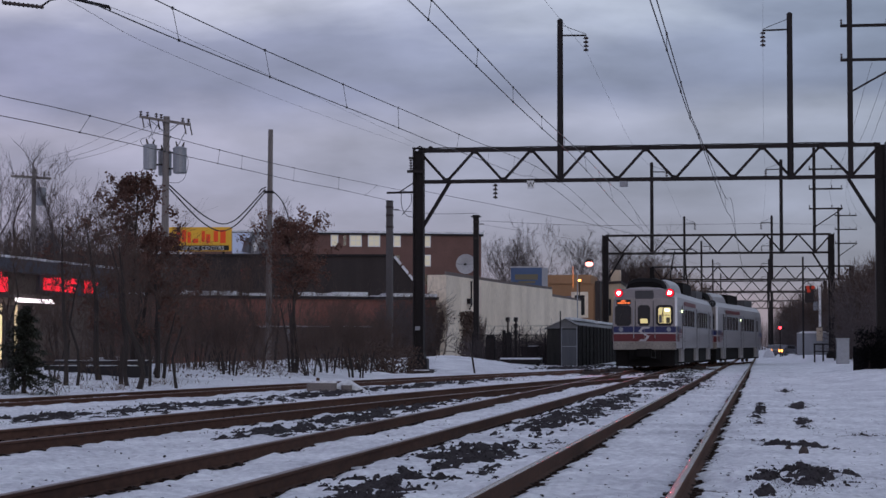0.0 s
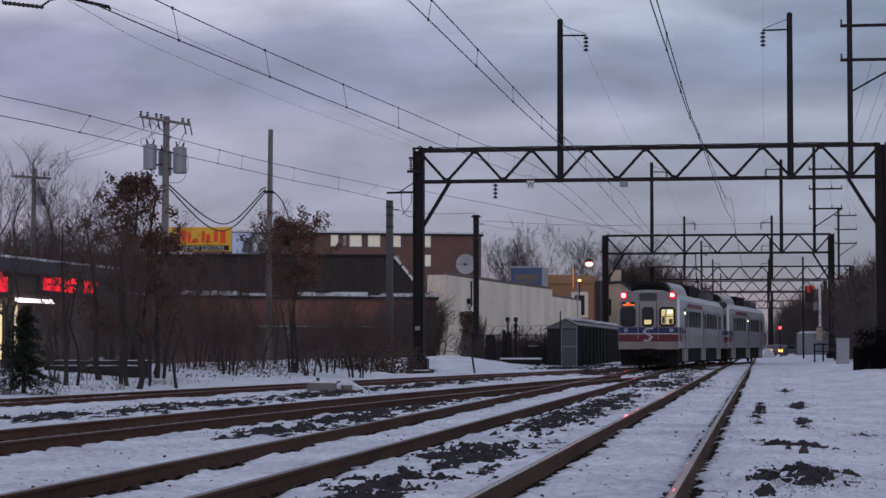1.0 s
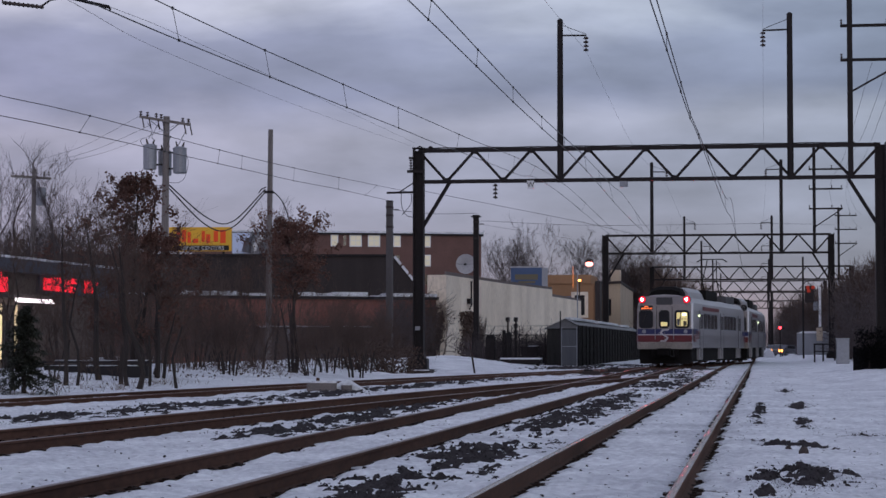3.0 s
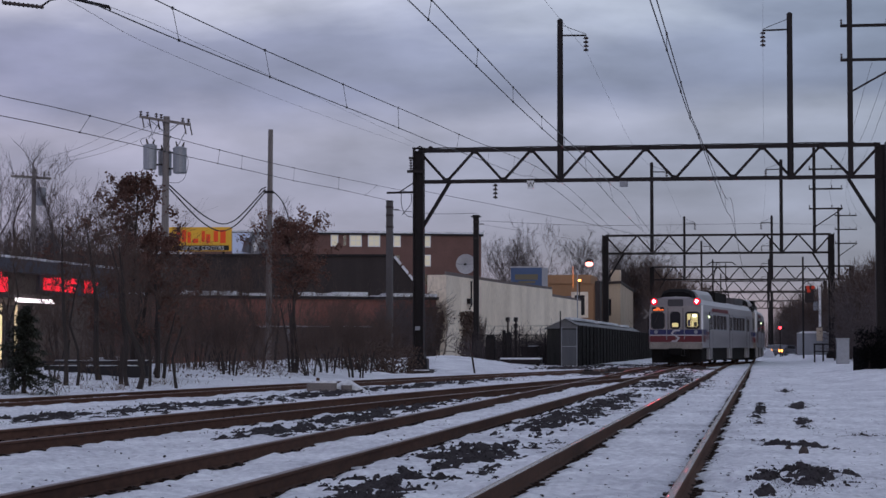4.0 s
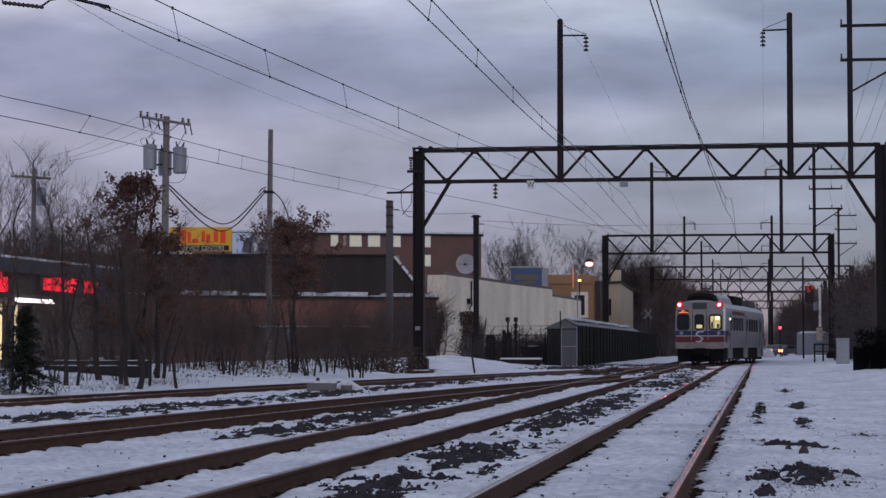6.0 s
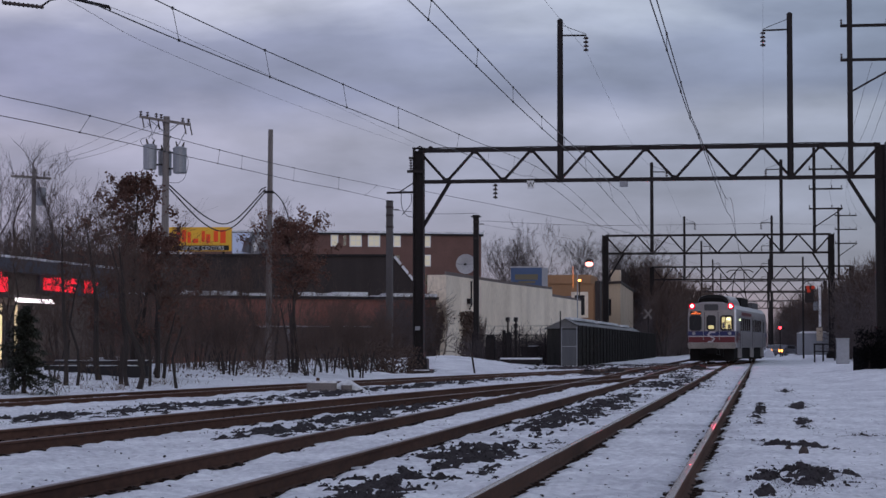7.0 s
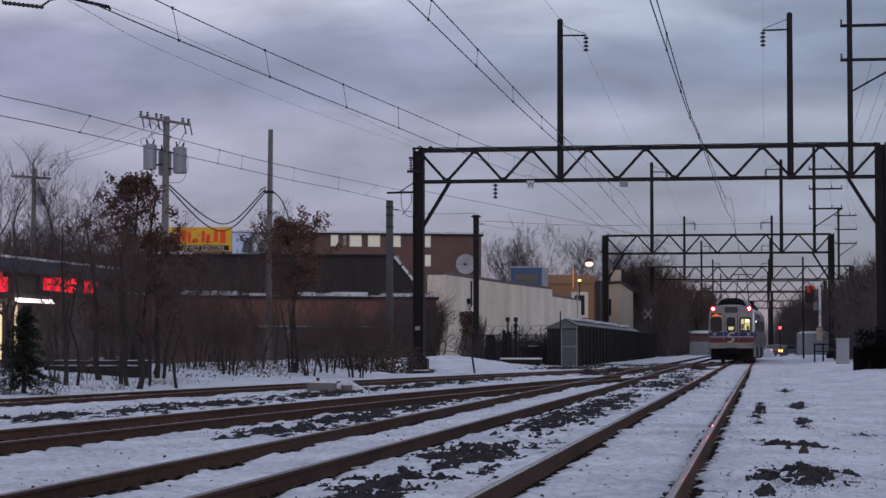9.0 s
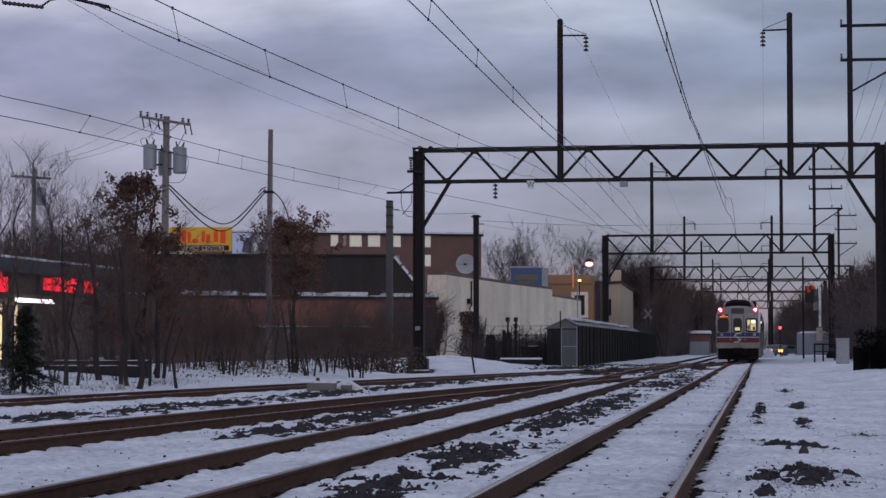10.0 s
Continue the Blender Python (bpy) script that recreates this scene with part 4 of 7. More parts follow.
    part("antenna", Mesh().tube([(0.3, 2.0, 4.25), (0.3, 2.0, 4.6)], 0.02, 5), UNDER, e)
    part("coupler", Mesh().box((-0.35, -0.55, 0.62), (0.35, 0.3, 1.0), bev=0.1).box((-0.75, -0.1, 0.45), (0.75, 0.5, 0.95), bev=0.05).tube([(-0.6, -0.1, 0.9), (-0.5, -0.25, 0.5), (-0.2, -0.35, 0.55)], 0.03, 5), UNDER, e)
    part("pilot", Mesh().box((-1.42, 0.15, 0.16), (1.42, 0.3, 0.95), bev=0.03), UNDER, e)
    # both long sides
    for s in (-1, 1):
        X = s * (W + 0.006)

        def panel(y0, y1, z0, z1, d=0.012):
            return Mesh().box((min(X, X + s * d), y0, z0), (max(X, X + s * d), y1, z1))
        doors = (2.6, 12.2, CAR_LEN - 4.0)
        for y in doors:
            dr = part("side_door", panel(y, y + 1.35, 0.98, 3.08, 0.02), STAIN, e)
            part("door_pane", panel(y + 0.2, y + 0.6, 2.1, 2.9, 0.026), SHEENGLASS, dr)
            part("door_pane", panel(y + 0.75, y + 1.15, 2.1, 2.9, 0.026), SHEENGLASS, dr)
            for ys in (y - 0.05, y + 1.35):
                part("door_seam", panel(ys, ys + 0.05, 0.98, 3.1, 0.024), RUBBER, dr)
        y = 4.4
        while y < CAR_LEN - 5.6:
            if not 10.6 < y < 13.9:
                w = part("side_window", panel(y, y + 1.30, 2.12, 2.95, 0.010), SHEENGLASS, e)
                part("window_sill", panel(y - 0.06, y + 1.36, 2.06, 2.12, 0.016), GALV, w)
                part("window_header", panel(y - 0.06, y + 1.36, 2.95, 3.0, 0.016), GALV, w)
            y += 1.62
        for y0, y1, mt, z0, z1 in ((0.1, 1.6, CABBLUE, 1.78, 2.07), (0.1, 1.0, CABRED, 1.36, 1.72), (0.8, 2.3, CABRED, 1.5, 1.95), (CAR_LEN - 1.6, CAR_LEN - 0.1, CABBLUE, 1.78, 2.07), (CAR_LEN - 1.0, CAR_LEN - 0.1, CABRED, 1.36, 1.72)):
            part("side_stripe", panel(y0, y1, z0, z1, 0.014), mt, e)
        part("letter_band", panel(4.0, 11.5, 3.14, 3.34, 0.012), CABRED, e)
        part("corrugation", (lambda q: [q.box((min(X, X + s * 0.02), 0.6, z), (max(X, X + s * 0.02), CAR_LEN - 0.6, z + 0.035)) for z in (1.08, 1.16, 1.24, 1.32, 1.40, 1.48, 1.56, 1.64, 1.72)] and q)(Mesh()), STAIN, e)
        if lit:
            part("side_lamp", panel(2.25, 2.36, 2.76, 2.88, 0.05), L_SIDE, e)
        else:
            part("side_lamp", panel(12.0, 12.11, 2.76, 2.88, 0.05), L_SIDE, e)
        for ys in (2.5, 12.1, 21.5):
            part("step_well", Mesh().box((min(s * 1.42, s * 1.56), ys, 0.35), (max(s * 1.42, s * 1.56), ys + 0.42, 1.02)).box((min(s * 1.42, s * 1.56), ys + 1.2, 0.35), (max(s * 1.42, s * 1.56), ys + 1.55, 1.02)).box((min(s * 1.42, s * 1.5), ys + 0.42, 0.35), (max(s * 1.42, s * 1.5), ys + 1.2, 0.5)), STAIN, e)
        # unbroken dark strip stands in for underfloor gear and bogie shade
        part("side_skirt", Mesh().box((min(s * 1.30, s * 1.40), 0.6, 0.26), (max(s * 1.30, s * 1.40), CAR_LEN - 0.6, 1.02)), UNDER, e, "dark strip for underfloor gear and its shade")
    # roof gear
    part("roof_fairing", Mesh().sweep([(-1.12, 3.72), (1.12, 3.72), (1.06, 4.10), (0.86, 4.32), (-0.86, 4.32), (-1.06, 4.10)], [(0, 1.6, -0.03, 0), (0, 2.2, 0.06, 0), (0, 7.4, 0.06, 0), (0, 8.4, -0.22, 0)]), STAIN, e, "pale steel roof fairing")
    # shade of the fairing's end face is put into this dark colour
    part("roof_nose", Mesh().sweep([(-0.95, 3.70), (0.95, 3.70), (0.92, 4.05), (0.78, 4.32), (0.40, 4.45), (-0.40, 4.45), (-0.78, 4.32), (-0.92, 4.05)], [(0, 0.12, -0.22, 0), (0, 0.5, -0.04, 0), (0, 1.59, 0.0, 0)]), UNDER, e, "rounded roof end coloured dark as its shaded face")
    part("roof_unit", Mesh().box((-1.12, 8.6, 3.85), (1.12, 14.6, 4.42), bev=0.3), UNDER, e, "dark roof equipment box")
    part("roof_unit", Mesh().box((-1.0, 19.5, 3.85), (1.0, CAR_LEN - 1.0, 4.3), bev=0.25), TRAINROOF, e)
    # underframe
    part("underfloor_box", Mesh().box((-1.25, 8.2, 0.35), (1.25, 11.8, 1.03), bev=0.05), UNDER, e)
    part("underfloor_box", Mesh().box((-1.2, 14.0, 0.4), (1.2, 17.2, 1.03), bev=0.05), UNDER, e)
    for yb in (3.8, CAR_LEN - 3.8):
        b = part("bogie", Mesh().box((-1.05, yb - 1.75, 0.42), (-0.92, yb + 1.75, 0.72), bev=0.03).box((0.92, yb - 1.75, 0.42), (1.05, yb + 1.75, 0.72), bev=0.03).box((-1.0, yb - 0.3, 0.4), (1.0, yb + 0.3, 0.9)), UNDER, e)
        for yw in (yb - 1.3, yb + 1.3):
            part("wheelset", Mesh().tube([(-0.83, yw, 0.43), (-0.69, yw, 0.43)], 0.42, 20).tube([(0.69, yw, 0.43), (0.83, yw, 0.43)], 0.42, 20).tube([(-0.7, yw, 0.43), (0.7, yw, 0.43)], 0.07, 8), RUST, b)
    return e


car_rear = railcar("stainless commuter rail car with glowing red tail lamps", True)
car_lead = railcar("leading stainless commuter rail car of the departing train", False)
for ob_, y_, h_ in ((car_rear, 20.5, 6.75),):
    pg = part("pantograph", Mesh().box((-0.8, y_ - 0.9, 4.02), (0.8, y_ + 0.9, 4.12)).tube([(-0.5, y_ + 0.8, 4.1), (-0.45, y_ - 0.9, 5.3), (-0.3, y_ + 0.3, h_ - 0.1)], 0.035, 5)
              .tube([(0.5, y_ + 0.8, 4.1), (0.45, y_ - 0.9, 5.3), (0.3, y_ + 0.3, h_ - 0.1)], 0.035, 5), UNDER, ob_, "raised dark pantograph")
    part("collector_bow", Mesh().tube([(-0.98, y_ + 0.3, h_ - 0.2), (-0.7, y_ + 0.3, h_ - 0.02), (0.7, y_ + 0.3, h_ - 0.02), (0.98, y_ + 0.3, h_ - 0.2)], 0.035, 5), UNDER, pg)

# ---- trees ----


def grow(m, p, d, length, r, depth, rg, spread, sides, tips, lift=0.12, rmin=0.004):
    """A limb that winds and forks."""
    n = 4 if depth > 1 else 3 if depth else 2
    pts, rs = [Vector(p)], [r]
    d = Vector(d).normalized()
    for k in range(n):
        d = (d + Vector((rg.uniform(-1, 1), rg.uniform(-1, 1), rg.uniform(-0.7, 0.8))) * 0.27 + Vector((0, 0, lift * 3 / n))).normalized()
        pts.append(pts[-1] + d * (length / n))
        rs.append(r * (1 - 0.6 * (k + 1) / n))
    m.tube(pts, rs, sides if depth > 1 else 3, caps=False)
    if depth == 0:
        tips.append((pts[-1], d))
        tips.append((pts[-2], d))
        return
    for k in range(rg.randint(3, 5)):
        i = rg.randint(1, n) if k else n
        side = Vector((rg.uniform(-1, 1), rg.uniform(-1, 1), rg.uniform(-0.4, 0.6)))
        grow(m, pts[i], d + side * spread * (1.25 if k else 0.6), length * rg.uniform(0.5, 0.8), max(rmin, rs[i] * rg.uniform(0.5, 0.75)), depth - 1, rg, spread, sides, tips, lift, rmin)


def bare_tree(label, height, seed, stems=1, spread=0.8, depth=4, r=0.09, leaves=0, leaf=0.09, twig=None, group="bare trees", leaf_from=0.3, thick=1.0, lift=0.12, rmin=0.004):
    rg = random.Random(seed)
    e = thing("tree", label, "tree", (0, 0, 0), 0, group)
    trunk, crown, tips = Mesh(), Mesh(), []
    for k in range(stems):
        a = rg.uniform(0, 6.28)
        lean = Vector((math.cos(a), math.sin(a), 0)) * (0.22 if stems > 1 else 0.05)
        base = Vector((math.cos(a), math.sin(a), 0)) * (0.25 if stems > 1 else 0)
        h = height * (0.33 if stems == 1 else rg.uniform(0.22, 0.36))
        pts = [base + Vector((0, 0, -0.2)), base + lean * h * 0.3 + Vector((0, 0, h * 0.35)), base + lean * h + Vector((rg.uniform(-0.1, 0.1), 0, h))]
        trunk.tube(pts, [r * 1.25, r, r * 0.8], 7)
        for j in range(rg.randint(3, 4)):
            b = pts[2].lerp(pts[1], 0.0 if j < 2 else rg.uniform(0, 0.8))
            d = Vector((rg.uniform(-1, 1), rg.uniform(-1, 1), rg.uniform(0.8, 1.8)))
            grow(crown, b, d, height * rg.uniform(0.22, 0.30), r * 0.62 * thick, depth - 1, rg, spread, 4, tips, lift, rmin)
    part("trunk", trunk, BARK, e)
    part("crown", crown, twig or TWIG, e)
    if leaves:
        lv = Mesh()
        for _ in range(leaves):
            p, d = rg.choice(tips)
            if p.z < height * leaf_from and rg.random() < 0.6:
                continue
            c = p + Vector((rg.gauss(0, 0.10), rg.gauss(0, 0.10), rg.gauss(-0.08, 0.13)))
            u = Vector((rg.uniform(-1, 1), rg.uniform(-1, 1), rg.uniform(-1, 0.4))).normalized()
            w = u.cross(Vector((rg.uniform(-1, 1), rg.uniform(-1, 1), rg.uniform(-1, 1)))).normalized()
            s = leaf * rg.uniform(0.6, 1.3)
            n_ = u.cross(w) * s * 0.25
            lv.add([c, c + u * s * 0.5 + w * s * 0.35 + n_, c + u * s, c + u * s * 0.5 - w * s * 0.35 + n_], [(0, 1, 2), (0, 2, 3)])
        part("leaves", lv, LEAF, e, "clinging brown dead leaves")
    return e


def plant(proto, x, y, z=0.0, rz=0.0, s=1.0):
    c = copy_thing(proto, pose(x, y, z, 0, 0, rz))
    c.scale = (s, s, s)
    return c


def gz(x, y):
    return -0.2 + float(bank(np.array(float(x)), np.array(float(y))))


def oak(label, height, seed, width, low, count, leaf, belly):
    """A young oak: a leader with side limbs at all heights, dead leaves clumped along the twigs."""
    r = random.Random(seed)
    e = thing("tree", label, "tree", (0, 0, 0), 0, "leafy oaks")
    trunk, crown, tips = Mesh(), Mesh(), []
    lead = [Vector((0, 0, -0.2))]
    for k in range(1, 9):
        lead.append(Vector((r.gauss(0, 0.05 * k ** 0.5), r.gauss(0, 0.05), height * k / 8.4)))
    trunk.tube(lead, [0.09 * (1 - 0.85 * k / 8) + 0.008 for k in range(9)], 7)
    for _s in range(3):
        a = r.uniform(0, 6.28)
        q = [Vector((math.cos(a) * d_, math.sin(a) * d_, z_)) for d_, z_ in ((0.2, -0.2), (0.3, height * 0.2), (0.6, height * 0.45))]
        trunk.tube(q, [0.06, 0.05, 0.02], 6)
    for _k in range(34):
        f = low + (0.97 - low) * r.random()
        p = lead[0].lerp(lead[8], f)
        a = r.uniform(0, 6.28)
        reach = width * max(0.12, 1 - abs(f - belly) / (0.75 if f < belly else 1.02 - belly))
        d = Vector((math.cos(a), math.sin(a), r.uniform(0.2, 0.9)))
        grow(crown, p, d, max(0.3, reach * 0.62), 0.022, 2, r, 0.75, 4, tips, 0.06)
    part("trunk", trunk, BARK, e)
    part("crown", crown, TWIG, e)
    lv = Mesh()
    r.shuffle(tips)
    clumps = [t for t in tips if r.random() < 0.16]
    for _k in range(count):
        p, d = r.choice(clumps)
        c = p + Vector((r.gauss(0, 0.09), r.gauss(0, 0.09), r.gauss(-0.05, 0.11)))
        u = Vector((r.uniform(-1, 1), r.uniform(-1, 1), r.uniform(-1.2, 0.2))).normalized()
        w = u.cross(Vector((r.uniform(-1, 1), r.uniform(-1, 1), r.uniform(-1, 1)))).normalized()
        z = leaf * r.uniform(0.6, 1.3)
        n_ = u.cross(w) * z * 0.25
        lv.add([c, c + u * z * 0.5 + w * z * 0.35 + n_, c + u * z, c + u * z * 0.5 - w * z * 0.35 + n_], [(0, 1, 2), (0, 2, 3)])
    part("leaves", lv, LEAF, e, "clinging reddish brown dead leaves")
    return e


t1 = oak("young oak holding brown dead leaves above snow", 6.8, 11, 3.0, 0.16, 5200, 0.105, 0.42)
t1.matrix_basis = pose(-19.65, 64, gz(-19.65, 64), 0, 0, 70)
t2 = oak("rounded oak holding brown dead leaves", 6.2, 23, 2.3, 0.48, 5200, 0.11, 0.74)
t2.matrix_basis = pose(-18.05, 80, gz(-18.05, 80))
t3 = oak("low bushy oak with dark brown leaves", 4.7, 29, 2.7, 0.22, 4300, 0.10, 0.5)
t3.matrix_basis = pose(-18.75, 63.5, gz(-18.75, 63.5), 0, 0, 130)
near = [bare_tree("leafless scrub tree with thin twigs", 5.4, 31, 3, 0.6, 5, 0.055), bare_tree("leafless slender tree among scrub", 5.8, 37, 1, 0.7, 5, 0.07), bare_tree("leafless spreading shrub by the siding", 3.4, 41, 5, 0.9, 4, 0.035)]
near[0].matrix_basis = pose(-25.4, 68, gz(-25.4, 68))
near[1].matrix_basis = pose(-27.0, 78, gz(-27, 78))
near[2].matrix_basis = pose(-15.6, 80, gz(-15.6, 80))
rg = random.Random(5)
for i, (x, y, k, s) in enumerate(((-24.2, 76, 1, 1.1), (-21.5, 78, 2, 1.2), (-20.5, 84, 2, 1.0), (-19.8, 76, 2, 0.9), (-18.6, 72, 2, 0.9),
                                  (-17.6, 84, 2, 1.0), (-17.0, 78, 2, 0.8), (-21.2, 90, 1, 1.0), (-16.8, 88, 2, 0.9), (-19.0, 94, 2, 1.1), (-23.0, 92, 0, 1.0), (-18.5, 101, 2, 0.9), (-17.9, 100, 2, 0.8), (-26.3, 90, 1, 1.1), (-21.5, 103, 0, 0.8), (-20.0, 108, 2, 1.1))):
    plant(near[k], x, y, gz(x, y), rg.uniform(0, 360), s)
mid = [bare_tree("tall leafless tree behind the shops", 11.0, 51, 1, 0.8, 5, 0.19, twig=TWIGF, group="background trees", thick=1.35, lift=0.07, rmin=0.008), bare_tree("leafless many-stemmed tree behind the shops", 10.0, 57, 2, 0.8, 5, 0.14, twig=TWIGF, group="background trees", thick=1.25, lift=0.07, rmin=0.008)]
far_trees = [bare_tree("tall leafless tree rising behind the white wall", 19.5, 83, 1, 0.75, 6, 0.26, twig=TWIGF, group="far trees", thick=1.9, lift=0.10, rmin=0.013), bare_tree("spreading leafless tree far behind the shops", 17.5, 87, 1, 0.85, 6, 0.24, twig=TWIGF, group="far trees", thick=1.9, lift=0.08, rmin=0.013)]
far_trees[0].matrix_basis = pose(-30.2, 290, 0)
far_trees[1].matrix_basis = pose(-22.4, 280, 0)
for x, y, k, q in ((-39.2, 318, 1, 1.12), (-36.8, 325, 0, 0.9), (-20.3, 292, 0, 0.9), (-18.6, 300, 1, 1.0), (-33.5, 330, 1, 0.62), (-26.5, 330, 1, 0.68)):
    plant(far_trees[k], x, y, 0, 77 * x, q)
mid[0].matrix_basis = pose(-41.0, 134, 0)
mid[1].matrix_basis = pose(-47.0, 124, 0)
for x, y, k, s in ((-44.5, 132, 1, 1.3), (-49.5, 135, 0, 1.4), (-52, 140, 1, 1.4), (-43.0, 124, 0, 1.25), (-43.5, 130, 1, 1.2), (-41.7, 176, 0, 1.3)):
    plant(mid[k], x, y, 0, rg.uniform(0, 360), s)
for x, y, s in ((-18.2, 50.7, 0.22), (-18.9, 57.0, 0.36), (-18.5, 58.6, 0.34), (-20.2, 58.0, 0.4), (-24.2, 70, 0.9), (-22.9, 72, 0.8), (-17.9, 51.5, 0.2)):
    plant(near[2], x, y, gz(x, y), rg.uniform(0, 360), s)
for x, y, h, k in ((-16.96, 56.8, 1.5, 0.05), (-16.3, 56.7, 1.8, -0.28)):
    st = thing("sapling_stake", "thin bare sapling stem standing in snow", "sapling", (x, y, gz(x, y)), 0, "sapling stems")
    part("stem", Mesh().tube([(k * -0.5, 0, -0.1), (0, 0, h * 0.5), (-k, 0, h)], [0.05, 0.04, 0.03], 6), BARK, st)


def slender_tree(x, y, h, lean, r0, seed):
    """A thin hedge tree, bent a little, with twigs in its upper part."""
    r = random.Random(seed)
    e = thing("tree", "slender leafless hedge tree rooted in the snowy bank", "tree", (x, y, gz(x, y)), 0, "slender hedge trees")
    pts = [Vector((lean * h * f ** 1.3 + (r.gauss(0, 0.11) if f else 0), r.gauss(0, 0.08), h * f - (0.2 if f == 0 else 0))) for f in (0, 0.12, 0.3, 0.5, 0.75, 1)]
    part("trunk", Mesh().tube(pts, [r0 * k for k in (1.35, 1.0, 0.9, 0.78, 0.5, 0.2)], 7), BARK, e)
    crown, tips = Mesh(), []
    for _k in range(9):
        f = r.uniform(0.25, 0.95)
        p = pts[2].lerp(pts[5], (f - 0.25) / 0.72)
        grow(crown, p, Vector((r.uniform(-1, 1), r.uniform(-1, 1), r.uniform(0.5, 1.5))), r.uniform(0.5, 0.9), r0 * 0.3, 3, r, 0.75, 4, tips, 0.06)
    part("crown", crown, TWIG, e)


for i, (x, y, h, lean, r0) in enumerate(((-18.72, 50.6, 3.2, 0.03, 0.045), (-18.42, 53.8, 4.4, 0.0, 0.06), (-18.25, 54.3, 3.4, 0.05, 0.04), (-18.99, 58.5, 4.6, -0.10, 0.085), (-17.92, 57.2, 4.2, -0.04, 0.06),
                                        (-17.38, 56.1, 3.8, -0.06, 0.06), (-16.75, 55.0, 4.0, -0.16, 0.075), (-17.6, 57.6, 3.0, 0.06, 0.045), (-19.6, 66.0, 4.2, 0.05, 0.07))):
    slender_tree(x, y, h, lean, r0, 90 + i)
low = thing("low_wall", "low dark timber wall with snow on its rails", "low wall", (-22.1, 62.6, 0.0))
part("wall", Mesh().box((0, -0.08, -0.1), (3.35, 0.08, 0.52), bev=0.01), TAR, low)
part("top_rail", Mesh().box((-0.05, -0.1, 0.60), (3.4, 0.1, 0.68), bev=0.01), TAR, low)
for px_ in (0.1, 1.2, 2.3, 3.2):
    part("post", Mesh().box((px_ - 0.05, 0.085, -0.1), (px_ + 0.05, 0.185, 0.66)), DARKW, low)
for a, b, z in ((0.3, 1.5, 0.68), (1.7, 3.3, 0.68), (0.0, 1.1, 0.52), (1.4, 3.0, 0.52)):
    part("snow_strip", Mesh().box((a, -0.08, z), (b, 0.06, z + 0.025), bev=0.02), SNOW, low)
wood = bare_tree("dense leafless tree at the wood's edge", 9.0, 63, 4, 0.9, 4, 0.10, group="trees beside the line", thick=1.5, rmin=0.02)
wood.matrix_basis = pose(-11.0, 240, 0)
for x, y, s in ((-17.5, 300, 1.7), (-15.4, 306, 1.6), (-19.3, 303, 1.55), (-16.6, 312, 1.8), (-11.6, 252, 0.85), (-11.6, 258, 1.1), (-12.4, 272, 0.95), (-11.2, 284, 1.2), (-13.4, 292, 1.6), (-9.6, 300, 1.1), (-10.8, 318, 1.4), (-8.2, 335, 1.1), (-9.0, 350, 1.4), (-7.0, 375, 1.2), (-11.9, 244, 0.55), (-10.5, 268, 0.7),
                (7.2, 150, 0.8), (8.6, 165, 1.0), (8.0, 185, 1.0), (9.6, 200, 1.1), (10.8, 215, 1.2), (7.9, 205, 0.9), (6.9, 172, 0.75), (7.0, 300, 1.0), (9.0, 280, 1.1), (6.0, 330, 1.0), (5.5, 360, 1.1), (11.5, 275, 1.3), (8.2, 310, 1.3), (10.6, 240, 1.0), (12.6, 230, 1.2), (12.0, 205, 1.1), (10.2, 190, 0.8), (4.9, 400, 1.2), (7.4, 420, 1.4), (9.4, 210, 0.8), (8.8, 255, 0.9)):
    plant(wood, x, y, 0, rg.uniform(0, 360), s)


def undergrowth():
    m = Mesh()
    r = random.Random(8)
    for _ in range(48):
        y = r.uniform(70, 116)
        cx = -16.4 - (y - 66) * 0.02 - abs(r.gauss(0, 4.5)) - (2.5 if y < 72 else 0)
        tall = r.choice((0.7, 0.9, 1.2, 2.0, 3.6))
        for _k in range(r.randint(3, 11)):
            x = cx + r.gauss(0, 0.4)
            p = Vector((x, y + r.gauss(0, 0.4), gz(x, y)))
            d = Vector((r.gauss(0, 0.45), r.gauss(0, 0.45), 1)).normalized()
            q = p + d * tall * r.uniform(0.5, 1.3)
            m.tube([p, p.lerp(q, 0.5) + Vector((r.uniform(-.1, .1), 0, 0)), q + Vector((r.uniform(-.25, .25), 0, -.05))], [0.008, 0.006, 0.003], 3, caps=False)
            for _j in range(4):
                b = p.lerp(q, r.uniform(0.35, 0.95))
                m.tube([b, b + Vector((r.uniform(-0.35, 0.35), r.uniform(-0.2, 0.2), r.uniform(0.05, 0.5)))], [0.006, 0.003], 3, caps=False)
    return tagged(part("undergrowth", m, TWIG), "tangled leafless brush on the snowy bank", "brush", kind="stuff")


undergrowth()


